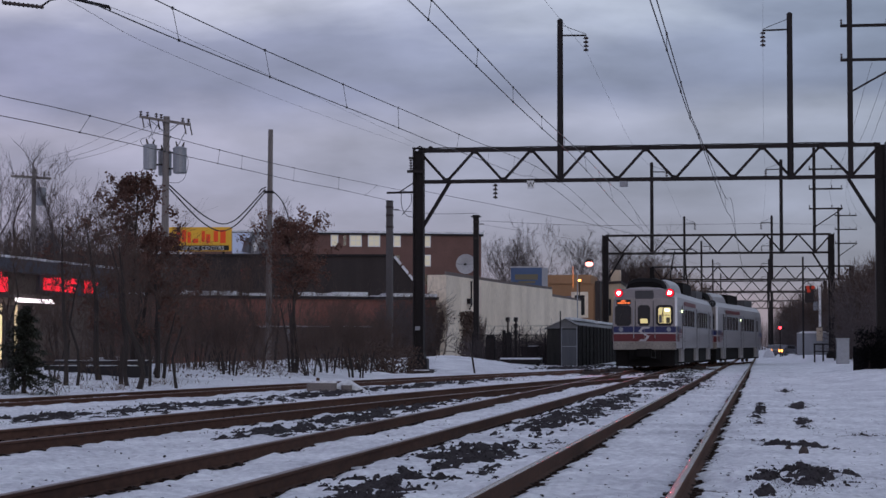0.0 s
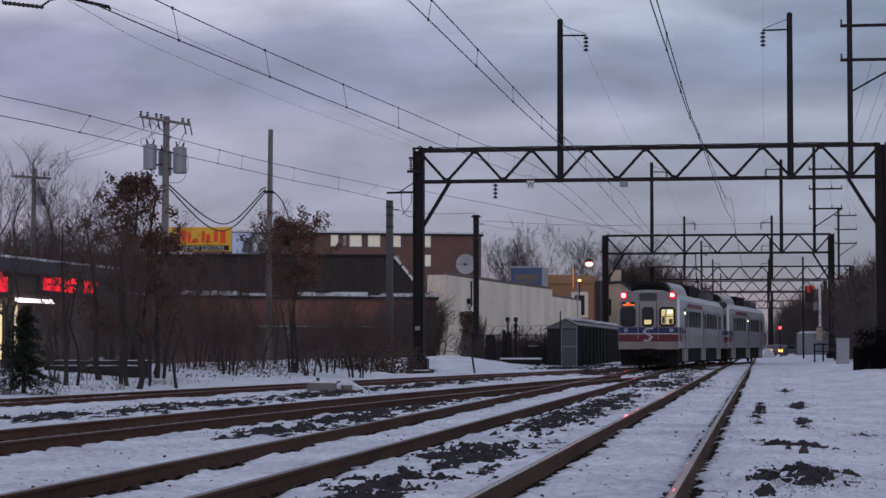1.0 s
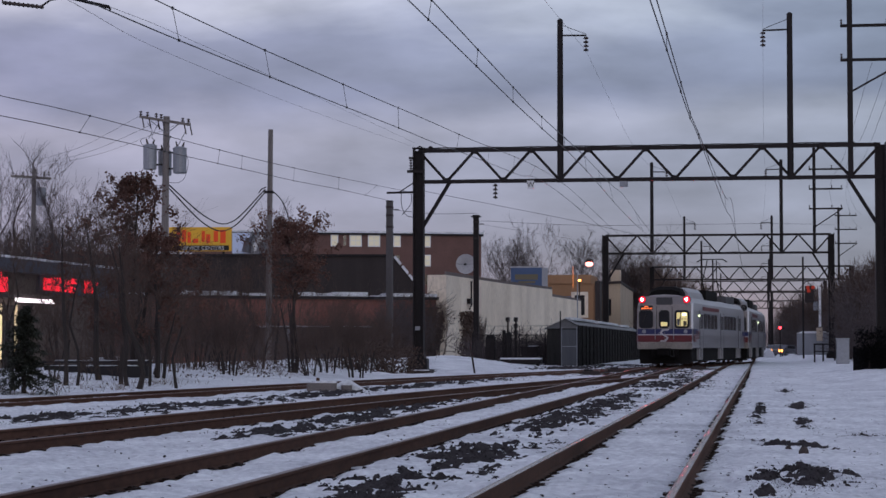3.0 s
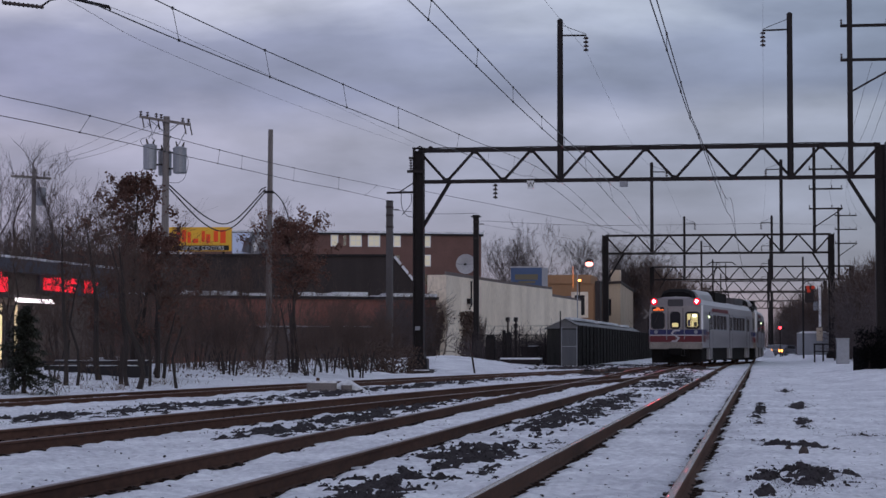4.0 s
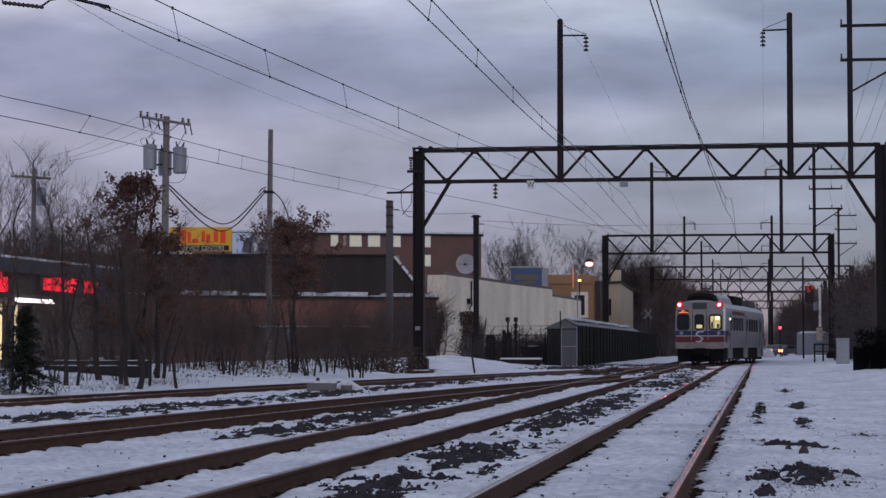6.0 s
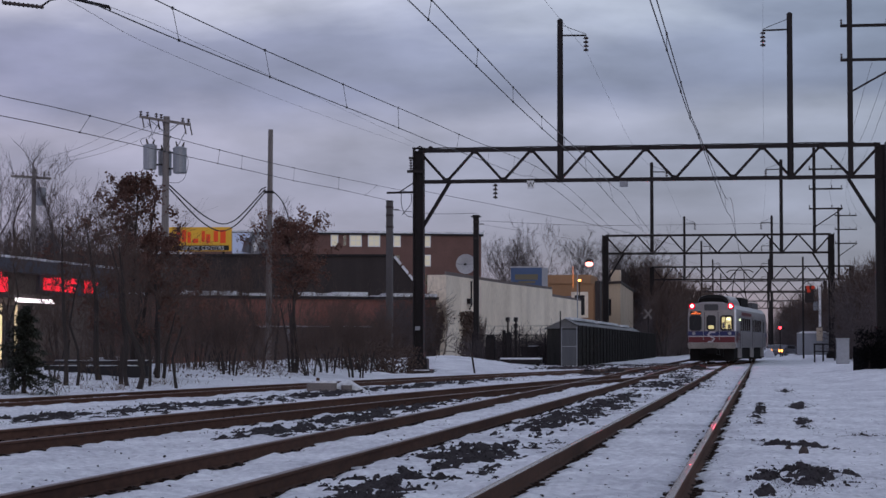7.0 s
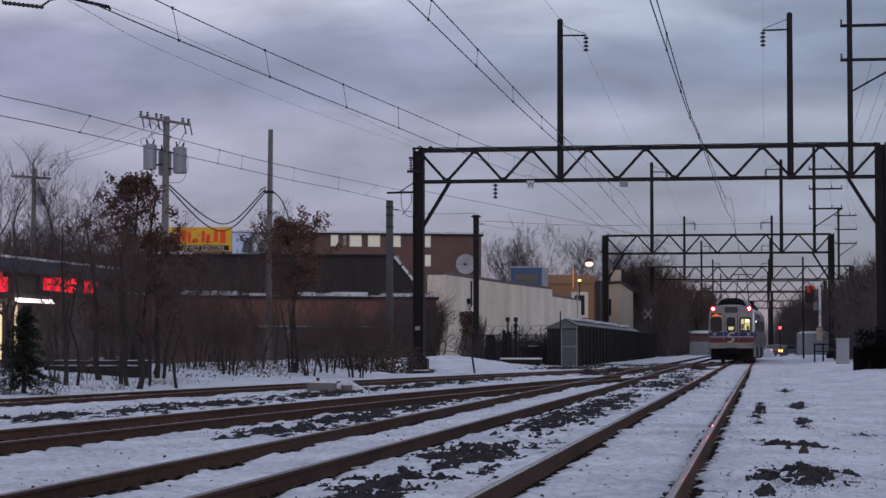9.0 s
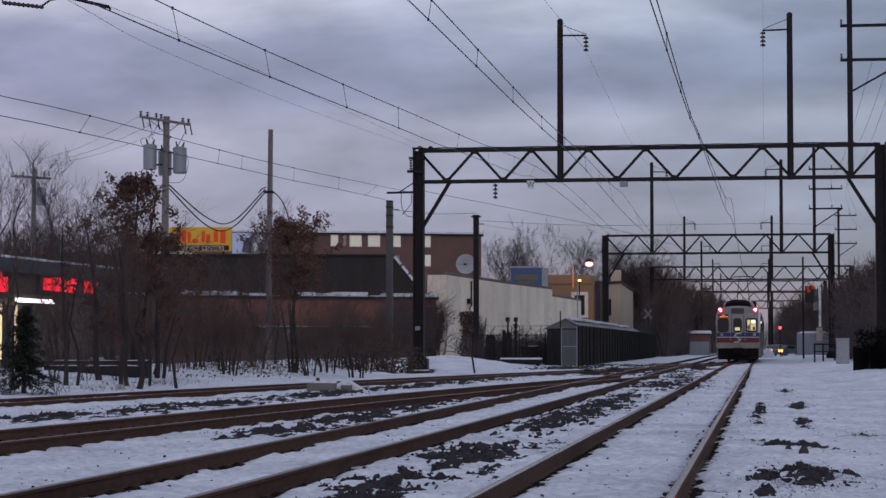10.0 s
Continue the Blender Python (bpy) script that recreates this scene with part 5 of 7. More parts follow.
def thicket():
    """Fine tall twigs of the hedge between the yard and the shops."""
    m = Mesh()
    r = random.Random(18)
    roots = []
    for _ in range(30):
        y = r.uniform(72, 112)
        roots.append((-16.0 - 0.30 * (y - 60) * r.random() - r.uniform(0, 4) - (1.8 if y < 74 else 0), y))
    for _ in range(170):
        x, y = r.choice(roots)
        x, y = x + r.gauss(0, 0.3), y + r.gauss(0, 0.5)
        h = r.uniform(1.2, 4.8)
        p = Vector((x, y, gz(x, y)))
        q = p + Vector((r.gauss(0, 0.85), r.gauss(0, 0.6), h))
        c = p.lerp(q, 0.5) + Vector((r.gauss(0, 0.12), 0, 0))
        m.tube([p, c, q], [0.010 + 0.004 * r.random(), 0.008, 0.003], 3, caps=False)
        for _j in range(9):
            f = r.uniform(0.25, 1)
            b = p.lerp(c, f * 2) if f < 0.5 else c.lerp(q, f * 2 - 1)
            m.tube([b, b + Vector((r.gauss(0, 0.3), r.gauss(0, 0.2), r.uniform(0.1, 0.6)))], [0.005, 0.002], 3, caps=False)
    roots = []
    for _ in range(34):
        y = r.uniform(66, 98)
        roots.append((-y * math.tan(radians(r.triangular(14.0, 19.2, 16.4))), y))
    for _ in range(210):
        x, y = r.choice(roots)
        x, y = x + r.gauss(0, 0.3), y + r.gauss(0, 0.5)
        h = r.uniform(1.6, 5.2) * (0.6 + 0.4 * y / 80)
        p = Vector((x, y, gz(x, y)))
        q = p + Vector((r.gauss(0, 0.6), r.gauss(0, 0.6), h))
        c = p.lerp(q, 0.5) + Vector((r.gauss(0, 0.2), 0, 0))
        m.tube([p, c, q], [0.016, 0.012, 0.004], 3, caps=False)
        for _j in range(12):
            f = r.uniform(0.2, 1)
            b = p.lerp(c, f * 2) if f < 0.5 else c.lerp(q, f * 2 - 1)
            e_ = b + Vector((r.gauss(0, 0.4), r.gauss(0, 0.25), r.uniform(0.0, 0.6)))
            m.tube([b, e_], [0.008, 0.004], 3, caps=False)
            for _k in range(2):
                g = b.lerp(e_, r.uniform(0.3, 1))
                m.tube([g, g + Vector((r.gauss(0, 0.22), r.gauss(0, 0.15), r.uniform(-0.1, 0.3)))], [0.005, 0.003], 3, caps=False)
    return tagged(part("thicket", m, TWIG), "fine leafless hedge twigs before the shops", "brush", kind="stuff")


thicket()


def dry_grass():
    """Tufts of dead grass along the foot of the hedge and the outer siding."""
    m = Mesh()
    r = random.Random(77)
    for k in range(170):
        y = r.uniform(62, 118)
        x = -16.0 - abs(r.gauss(0, 3.0)) - 0.08 * (y - 62) - (2.0 if y < 70 else 0)
        if k > 110:
            y = r.uniform(48, 62)
            x = -16.9 - abs(r.gauss(0, 1.4))
        g = gz(x, y)
        for _k in range(r.randint(5, 20)):
            a, L = r.uniform(0, 6.28), r.uniform(0.06, 0.28)
            b = Vector((x + r.gauss(0, 0.22), y + r.gauss(0, 0.22), g))
            t = b + Vector((math.cos(a) * L * 1.3, math.sin(a) * L * 1.3, L))
            w = Vector((math.sin(a), -math.cos(a), 0)) * 0.012
            m.add([b - w, b + w, t], [(0, 1, 2)])
    return tagged(part("dry_grass", m, GRASS), "tufts of dead brown grass in the snow", "grass", kind="stuff")


dry_grass()


def wood_edge(label, x0, x1, y0, y1, h, n, seed):
    """Dense leafless brush and young trees far along the line, each stem forked into fine sprays."""
    r = random.Random(seed)
    m = Mesh()
    for _ in range(int(n * 0.62)):
        x, y = r.uniform(x0, x1), r.uniform(y0, y1)
        t = h * r.uniform(0.35, 1.0) * (0.75 + 0.5 * float(fbm(np.array(x), np.array(y), 0.13, 2, seed)))
        q = Vector((x + r.gauss(0, 0.9), y, t))
        p = Vector((x, y, -0.2))
        c = p.lerp(q, 0.55) + Vector((r.gauss(0, 0.35), 0, 0))
        m.tube([p, c, q], [0.06, 0.04, 0.012], 3, caps=False)
        for _j in range(9):
            f = r.uniform(0.15, 1.0)
            b = p.lerp(c, f / 0.55) if f < 0.55 else c.lerp(q, (f - 0.55) / 0.45)
            e_ = b + Vector((r.gauss(0, 0.9), r.uniform(-0.5, 0.5), r.uniform(-0.1, 1.2)))
            m.tube([b, e_], [0.024, 0.010], 3, caps=False)
            for _k in range(3):
                g = b.lerp(e_, r.uniform(0.3, 1.0))
                m.tube([g, g + Vector((r.gauss(0, 0.55), r.uniform(-0.3, 0.3), r.gauss(0.25, 0.45)))], [0.014, 0.006], 3, caps=False)
    return tagged(part("wood_edge", m, WOODS), label, "woods", kind="stuff")


WE = "dense dark leafless woods beside the line"
wood_edge(WE, -12.6, -10.6, 240, 290, 6.8, 420, 1)
wood_edge(WE, -18.2, -10.5, 292, 330, 8.5, 600, 7)
wood_edge(WE, 3.3, 8.0, 330, 500, 7.5, 700, 8)
wood_edge(WE, -34, 34, 560, 640, 9.0, 900, 9)
wood_edge(WE, -16, -7.5, 320, 480, 8.5, 900, 2)
wood_edge(WE, 8.2, 22, 180, 300, 7.8, 1500, 3)
wood_edge(WE, 5.2, 18, 290, 480, 9.0, 1000, 4)
wood_edge(WE, 6.6, 10.5, 138, 186, 6.0, 550, 5)
wood_edge("low dark brush behind the chain-link fence", -18.8, -13.0, 139.5, 147, 1.25, 150, 12)
wood_edge("dark leafless brush climbing the brick corner", -25.8, -23.7, 141, 148.5, 4.3, 130, 14)
wood_edge("thin dark brush before the brick wall", -45, -24.5, 112, 138, 2.4, 90, 6)


def conifer(x, y, h):
    e = thing("small_conifer", "small dark evergreen standing in snow", "tree", (x, y, gz(x, y)))
    r = random.Random(3)
    part("trunk", Mesh().tube([(0, 0, -0.1), (0.03, 0, h)], [0.07, 0.015], 7), BARK, e)
    m = Mesh()
    for k in range(64):
        z = 0.16 * h + 0.84 * h * k / 64 + r.uniform(-0.08, 0.08)
        L = (1 - k / 68) ** 0.8 * 0.46 * h * r.uniform(0.45, 1.15)
        a = k * 2.4 + r.uniform(-0.3, 0.3)
        c, s = math.cos(a), math.sin(a)
        tip = Vector((c * L, s * L, z - 0.30 * L))
        b = Vector((0, 0, z))
        for j in range(150):
            t = r.uniform(0.1, 1.05)
            p = b.lerp(tip, t) + Vector((r.gauss(0, 0.05), r.gauss(0, 0.05), r.gauss(-0.02, 0.04)))
            w = Vector((r.uniform(-1, 1), r.uniform(-1, 1), r.uniform(-0.9, 0.3))).normalized() * r.uniform(0.06, 0.13)
            o = w.cross(Vector((0, 0, 1))) * 0.30
            m.add([p - o, p + w, p + o], [(0, 1, 2)])
        m.tube([b, tip], [0.015, 0.004], 3, caps=False)
    part("crown", m, NEEDLE, e)


conifer(-17.72, 48.7, 2.15)

# ---- buildings ----


def local(x0, y0, x1, y1):
    """Pose whose x axis runs along a front from the first point to the second; -y faces out to the line."""
    return (x0, y0, 0), math.degrees(math.atan2(y1 - y0, x1 - x0)), math.hypot(x1 - x0, y1 - y0)


# shop with a lit sign, its front along the line
at, rz, L = local(-41.3, 103.0, -40.7, 128.0)
shop = thing("shop", "low grey shop with navy fascia and red lit sign", "shop building", at, rz)
part("wall", Mesh().box((0, 0, -0.6), (L, 12, 5.2)), GREYW, shop)
part("fascia", Mesh().box((-0.4, -0.55, 5.2), (L + 0.3, 12.2, 5.95), bev=0.04), NAVY, shop, "navy roof fascia")
part("roof_snow", Mesh().box((-0.4, -0.58, 5.954), (L + 0.3, 12.0, 6.08), bev=0.05), SNOW, shop)
part("canopy", Mesh().box((0, -1.3, 3.72), (14.0, -0.004, 3.92), bev=0.03), STEELB, shop)
sg = part("sign_panel", Mesh().box((11.6, -0.22, 4.15), (L - 0.4, -0.004, 5.19)), NAVY, shop)
r_ = random.Random(2)
x = 12.2
while x < 21.2:
    if not 17.4 < x < 19.0:
        w = r_.uniform(0.7, 1.05)
        z0, z1 = 4.28 + r_.uniform(0, 0.06), 5.12 + r_.uniform(-0.1, 0.05)
        part("sign_letter_bar", Mesh().box((x, -0.34, z0), (x + 0.3, -0.224, z1)).box((x, -0.335, z1 - 0.3), (x + w, -0.224, z1 - 0.02)).box((x, -0.332, z0), (x + w * 0.9, -0.224, z0 + 0.28)), L_SIGN, sg, "glowing red bar of lettering")
        x += w + 0.18
    else:
        x += 0.3
for a, b, z1 in ((5.4, 6.0, 5.15), (6.1, 6.9, 4.9)):
    part("sign_letter_bar", Mesh().box((a, -0.2, 4.1), (b, -0.004, z1)), L_SIGN, shop, "glowing red bar of lettering")
part("tube_light", Mesh().tube([(5.1, -1.42, 3.62), (10.6, -1.42, 3.62)], 0.11, 8), L_TUBE, shop, "white glowing tube light")
part("shop_window", Mesh().box((1.0, -0.05, 0.4), (6.5, -0.004, 3.4)), L_WARM, shop, "warm lit shop window")
for xx in (1.0, 2.4, 3.8, 5.2, 6.53):
    part("window_post", Mesh().box((xx - 0.06, -0.09, 0.2), (xx + 0.06, 0.0, 3.5)), STEEL, shop)
part("dark_door", Mesh().box((6.62, -0.05, -0.2), (8.25, -0.004, 3.4)), DARKW, shop)
part("side_light", Mesh().box((8.3, -0.05, 0.3), (8.7, -0.004, 3.4)), L_WARM, shop, "narrow warm lit pane")
for xx in (0.4, 13.7):
    part("canopy_post", Mesh().box((xx - 0.09, -1.25, -0.6), (xx + 0.09, -1.07, 3.72)), STEELB, shop)
part("guard_rail", Mesh().box((8.0, -4.55, 0.2), (20.0, -4.47, 0.42)), GALV, shop)
for q in (8.2, 12.0, 16.0, 19.8):
    part("guard_post", Mesh().box((q - 0.05, -4.52, -0.5), (q + 0.05, -4.46, 0.2)), GALV, shop)
part("planter_wall", Mesh().box((5.0, -4.2, -0.5), (22.0, -3.9, 0.15)), DARKW, shop, "low dark wall before the shop")
part("guard_rail_snow", Mesh().box((8.0, -4.56, 0.424), (20.0, -4.46, 0.50)), SNOW, shop)

# single-storey brick building
at, rz, L = local(-46.0, 141.0, -23.6, 152.0)
bb = thing("brick_building", "low dark red brick building with snow on its parapet", "brick building", at, rz)
part("wall_core", Mesh().box((0, 0.06, -0.5), (L, 12, 4.5)), BRICK, bb)
part("parapet", Mesh().box((-0.1, -0.08, 4.5), (L + 0.1, 0.35, 4.72), bev=0.03), TAR, bb)
x = 0.0
while x < L - 0.5:
    w = r_.uniform(0.6, 2.6)
    if r_.random() < 0.8:
        part("parapet_snow", Mesh().box((x, -0.05, 4.724), (min(L, x + w), 1.4, 4.78 + r_.uniform(0.05, 0.30)), bev=0.08), SNOW, bb)
    x += w
part("roof", Mesh().box((0, 0.36, 4.45), (L, 12, 4.6)), TAR, bb)
part("roof_snow", Mesh().box((0.4, 1.5, 4.604), (L - 0.4, 11.5, 4.78), bev=0.3), SNOW, bb)
for x0, w, h in ((7.6, 1.1, 2.3), (2.5, 1.0, 2.2)):
    part("steel_door", Mesh().box((x0, -0.03, -0.3), (x0 + w, 0.05, h), bev=0.01), DARKW, bb, "dark steel door")
sh = part("lean_to", Mesh().box((11.2, -2.4, -0.4), (19.3, -0.02, 2.35)), DARKW, bb, "dark lean-to shed against the wall")
part("lean_to_roof", Mesh().box((11.0, -2.6, 2.354), (19.5, -0.0, 2.46)), TAR, sh)
sn = Mesh()
for a, b in ((11.1, 12.6), (12.8, 16.2), (17.2, 19.3)):
    sn.box((a, -2.55, 2.464), (b, -0.4, 2.56), bev=0.2)
part("lean_to_snow", sn, SNOW, sh)
part("downpipe", Mesh().tube([(13.1, -2.5, 2.3), (13.1, -2.5, -0.2)], 0.12, 8), GALV, sh)
part("vine", (lambda m_, r: [m_.tube([(L - 0.6 + r.uniform(-1, 0.6), -0.1, r.uniform(-0.2, 1.0)), (L - 0.4 + r.uniform(-1.4, 1.2), -0.25, r.uniform(2, 3.5)), (L - 0.2 + r.uniform(-1.8, 1.6), -0.4, r.uniform(3.5, 5.2))], [0.03, 0.02, 0.008], 3, caps=False) for _ in range(120)] and m_)(Mesh(), random.Random(9)), TWIG, bb, "leafless climbing vine")

# dark upper storey behind
at, rz, L2 = local(-66.0, 164.0, -29.9, 171.0)
ub = thing("upper_hall", "dark clad hall with a sloping end roof", "hall building", at, rz)
m = Mesh()
m.add([(0, 0, -0.3), (L2 + 0.6, 0, -0.3), (L2 + 1.6, 0, 6.2), (L2 - 0.3, 0, 8.55), (0, 0, 8.55), (0, 9, -0.3), (L2 + 0.6, 9, -0.3), (L2 + 1.6, 9, 6.2), (L2 - 0.3, 9, 8.55), (0, 9, 8.55)],
      [(0, 1, 2, 3, 4), (9, 8, 7, 6, 5), (0, 5, 6, 1), (1, 6, 7, 2), (2, 7, 8, 3), (3, 8, 9, 4), (4, 9, 5, 0)])
part("wall", m, DARKW, ub)
part("roof_edge", Mesh().box((-0.2, -0.2, 8.56), (L2 - 0.3, 9, 8.72)), TAR, ub)
for a, b in ((0.02, 0.3), (0.36, 0.62), (0.66, 0.98)):
    xa, xb, za, zb_ = L2 - 0.3 + 1.9 * a, L2 - 0.3 + 1.9 * b, 8.6 - 2.35 * a, 8.6 - 2.35 * b
    part("slope_snow", Mesh().bar((xa, 0.3, za), (xb, 0.3, zb_), 0.22, 0.9), SNOW, ub)
part("snow_patches", (lambda m_, r: [m_.box((x_, -0.5, 4.72), (x_ + r.uniform(0.3, 1.2), -0.1, 4.9 + r.uniform(0, 0.5)), bev=0.1) for x_ in (19.6, 21.2, 22.4, 34.5, 35.3, 36.2)] and m_)(Mesh(), random.Random(4)), SNOW, ub)

# billboards on the hall
bl = thing("billboard", "yellow and red lit billboard on a roof", "billboard", (-50.6, 185, 0), 7)
part("panel", Mesh().box((-2.9, 0, 9.75), (2.85, 0.25, 11.95)), L_BILL, bl, "glowing yellow panel")
m = Mesh()
for x0, x1, z0, z1 in ((-2.2, -1.8, 10.6, 11.6), (-1.7, -1.3, 10.6, 11.7), (-1.2, -0.9, 10.5, 11.5), (0.1, 0.4, 10.6, 11.6), (0.5, 0.9, 10.5, 11.3), (1.2, 1.6, 10.6, 11.6), (1.8, 2.3, 10.5, 11.7), (-0.7, -0.2, 10.5, 10.9)):
    m.box((x0, -0.04, z0), (x1, -0.004, z1))
part("letter_bars", m, L_BILR, bl, "red bars of lettering")
part("caption_strip", Mesh().box((-2.3, -0.03, 9.82), (2.6, -0.004, 10.28)), RUBBER, bl)
fb = bpy.data.curves.new("caption", "FONT")
fb.body, fb.size, fb.align_x, fb.extrude = "SERVICE CENTERS", 0.5, "CENTER", 0.004
fo = new("caption", fb)
fo.matrix_basis = pose(0.15, -0.045, 9.87, 90, 0, 0)
fo.data.materials.append(WHITE)
fo.parent = bl
part("frame_leg", Mesh().box((-2.2, 0.1, -0.2), (-2.0, 0.3, 9.75)), STEEL, bl)
part("frame_leg", Mesh().box((2.0, 0.1, -0.2), (2.2, 0.3, 9.75)), STEEL, bl)
b2 = thing("poster_board", "pale blue and dark poster board on a roof", "billboard", (-46.0, 185.5, 0), 7)
part("panel", Mesh().box((-1.75, 0, 9.5), (1.4, 0.2, 11.5)), GREYP, b2)
# poster brightened by a weak glow of its own
part("poster", Mesh().box((-1.7, -0.03, 9.55), (-0.1, -0.004, 11.4)), L_ADV, b2, "pale blue glowing poster")
part("dark_shape", Mesh().tube([(-0.4, -0.06, 9.6), (-0.25, -0.05, 10.6), (0.3, -0.05, 11.3)], [0.45, 0.4, 0.12], 8), CARP, b2)
part("white_shape", Mesh().add([(0.3, -0.03, 9.55), (1.3, -0.03, 11.3), (1.0, -0.03, 11.4), (0.2, -0.03, 10.3), (0.3, -0.005, 9.55), (1.3, -0.005, 11.3), (1.0, -0.005, 11.4), (0.2, -0.005, 10.3)], [(0, 1, 2, 3), (7, 6, 5, 4), (0, 4, 5, 1), (1, 5, 6, 2), (2, 6, 7, 3), (3, 7, 4, 0)]), WHITE, b2)
part("frame_leg", Mesh().box((-1.5, 0.1, -0.2), (-1.3, 0.2, 9.5)).box((1.0, 0.1, -0.2), (1.2, 0.2, 9.5)), STEEL, b2)

# brick apartment block on the rise
at, rz, L3 = local(-79.5, 290.0, -40.7, 304.0)
ap = thing("apartment_building", "long brown brick apartment block with a few lit windows", "apartment building", at, rz)
part("wall", Mesh().box((0, 0, -0.3), (L3, 14, 17.2)), BRICKF, ap)
part("roof", Mesh().box((-0.3, -0.3, 17.2), (L3 + 0.3, 14.3, 17.48), bev=0.05), TAR, ap)
part("roof_snow", Mesh().box((-0.35, -0.34, 17.484), (L3 + 0.35, 14.2, 17.75), bev=0.2), SNOW, ap)
for row, z in enumerate((15.6, 12.8, 10.0)):
    for k, (x, w) in enumerate(((3.5, 1.7), (8.5, 1.7), (13.4, 0.8), (19.5, 0.9), (21.0, 0.5), (22.6, 1.6), (25.3, 1.6), (28.7, 0.9), (32.8, 1.6))):
        lit_ = (row == 0 and k in (3, 5, 6, 7, 8)) or (row == 1 and k == 8)
        wd = part("window", Mesh().box((x - w / 2 - 0.1, -0.06, z - 0.1), (x + w / 2 + 0.1, 0.02, z + 1.6)), WHITE if lit_ else BRICKF, ap)
        panes = 1 if w < 1 else 2
        for j in range(panes):
            a = x - w / 2 + j * w / panes + 0.04
            for zz in (0.04, 0.8):
                part("pane", Mesh().box((a, -0.09, z + zz), (a + w / panes - 0.08, -0.064, z + zz + 0.68)), L_WIN if lit_ else GLASS, wd)

# whitewashed block building along the line
at, rz, L4 = local(-22.95, 152.0, -20.3, 237.0)
wb = thing("white_block_building", "whitewashed concrete block building with stained side wall", "commercial building", at, rz)
m = Mesh()
top = [(0, 6.35), (30, 6.55), (60, 6.85), (60, 6.15), (L4, 6.2)]
prof_ = [(0, -0.4)] + top + [(L4, -0.4)]
# the long wall lies in the plane y = 0, with its body behind
vs = [(x, 0, z) for x, z in prof_] + [(x, 1.4, z) for x, z in prof_]
n_ = len(prof_)
m.add(vs, [tuple(range(n_)), tuple(range(2 * n_ - 1, n_ - 1, -1))] + [(i, n_ + i, n_ + (i + 1) % n_, (i + 1) % n_) for i in range(n_)])
part("wall", m, PLASTER, wb)
for (xa, za), (xb, zb_) in zip(top, top[1:]):
    if xb > xa:
        part("coping", Mesh().bar((xa, 0.1, za + 0.06), (xb, 0.1, zb_ + 0.04), 0.4, 0.08), COPING, wb)
for k in range(10):
    x = 6 + k * 8.2
    part("pilaster_joint", Mesh().box((x, -0.015, -0.3), (x + 0.06, 0.02, 5.9)), PLASTER, wb)
part("roof_snow", Mesh().box((60.3, 0.3, 6.2), (L4 - 0.2, 1.3, 6.4), bev=0.3), SNOW, wb)
part("pipe", Mesh().tube([(10.5, -0.1, 6.2), (10.5, -0.1, 4.3), (9.6, -0.1, 4.0)], 0.07, 6).box((8.8, -0.3, 4.4), (9.8, -0.05, 4.8)), STEEL, wb)
part("vine", (lambda m_, r: [m_.tube([(13 + r.uniform(-2.5, 2.5), -0.05, 0), (13 + r.uniform(-3, 3), -0.2, r.uniform(1, 2.5)), (13 + r.uniform(-4, 4), -0.3, r.uniform(2, 3.6))], [0.03, 0.02, 0.01], 3, caps=False) for _ in range(160)] and m_)(Mesh(), random.Random(6)), TWIG, wb, "leafless ivy stems")

ds = thing("satellite_dish", "large mesh satellite dish on a roof", "satellite dish", (-23.3, 165, 6.2), 0)
m, ns = Mesh(), 24
rings = [(0.0, 0.0), (0.28, 0.02), (0.55, 0.08), (0.8, 0.18)]
vs = [(0, 0, 0)]
for r, dd in rings[1:]:
    vs += [(r * math.cos(2 * math.pi * k / ns), -dd, r * math.sin(2 * math.pi * k / ns)) for k in range(ns)]
fs = [(0, 1 + k, 1 + (k + 1) % ns) for k in range(ns)]
for j in range(2):
    fs += [(1 + j * ns + k, 1 + j * ns + (k + 1) % ns, 1 + (j + 1) * ns + (k + 1) % ns, 1 + (j + 1) * ns + k) for k in range(ns)]
m.add([(x, y, z + 1.45) for x, y, z in vs], fs)
part("reflector", m, DISH, ds, smooth=True)
m = Mesh()
for k in range(12):
    a = 2 * math.pi * k / 12
    m.tube([(0, -0.01, 1.45), (0.4 * math.cos(a), -0.06, 1.45 + 0.4 * math.sin(a)), (0.8 * math.cos(a), -0.2, 1.45 + 0.8 * math.sin(a))], 0.007, 4)
part("rib", m, GALV, ds)
part("feed_horn", Mesh().tube([(0, -0.75, 1.4), (0, -0.55, 1.4)], 0.09, 8).tube([(0.7, -0.16, 1.45), (0, -0.7, 1.4)], 0.014, 4).tube([(-0.7, -0.16, 1.45), (0, -0.7, 1.4)], 0.014, 4), STEEL, ds)
part("mount", Mesh().tube([(0, 0.1, 0), (0, 0.1, 1.45)], 0.07, 8), STEEL, ds)

# box sign, ochre building, beige house
bx = thing("box_sign", "blue box sign with dull yellow lettering on a roof", "sign", (-26.0, 235, 0), 7)
part("box", Mesh().box((-2.05, 0, 7.7), (1.45, 1.2, 9.95), bev=0.03), BLUE, bx)
part("side_panel", Mesh().box((1.454, 0.0, 7.75), (2.1, 1.2, 9.95)), GREYP, bx)
part("rim", Mesh().box((-2.1, -0.05, 9.954), (1.5, 1.25, 10.1)), GALV, bx)
part("lettering_bar", Mesh().box((-1.6, -0.05, 8.6), (1.0, -0.01, 9.2)).box((-1.2, -0.05, 8.2), (0.7, -0.01, 8.45)), YELLOW, bx, "dull yellow lettering bars")
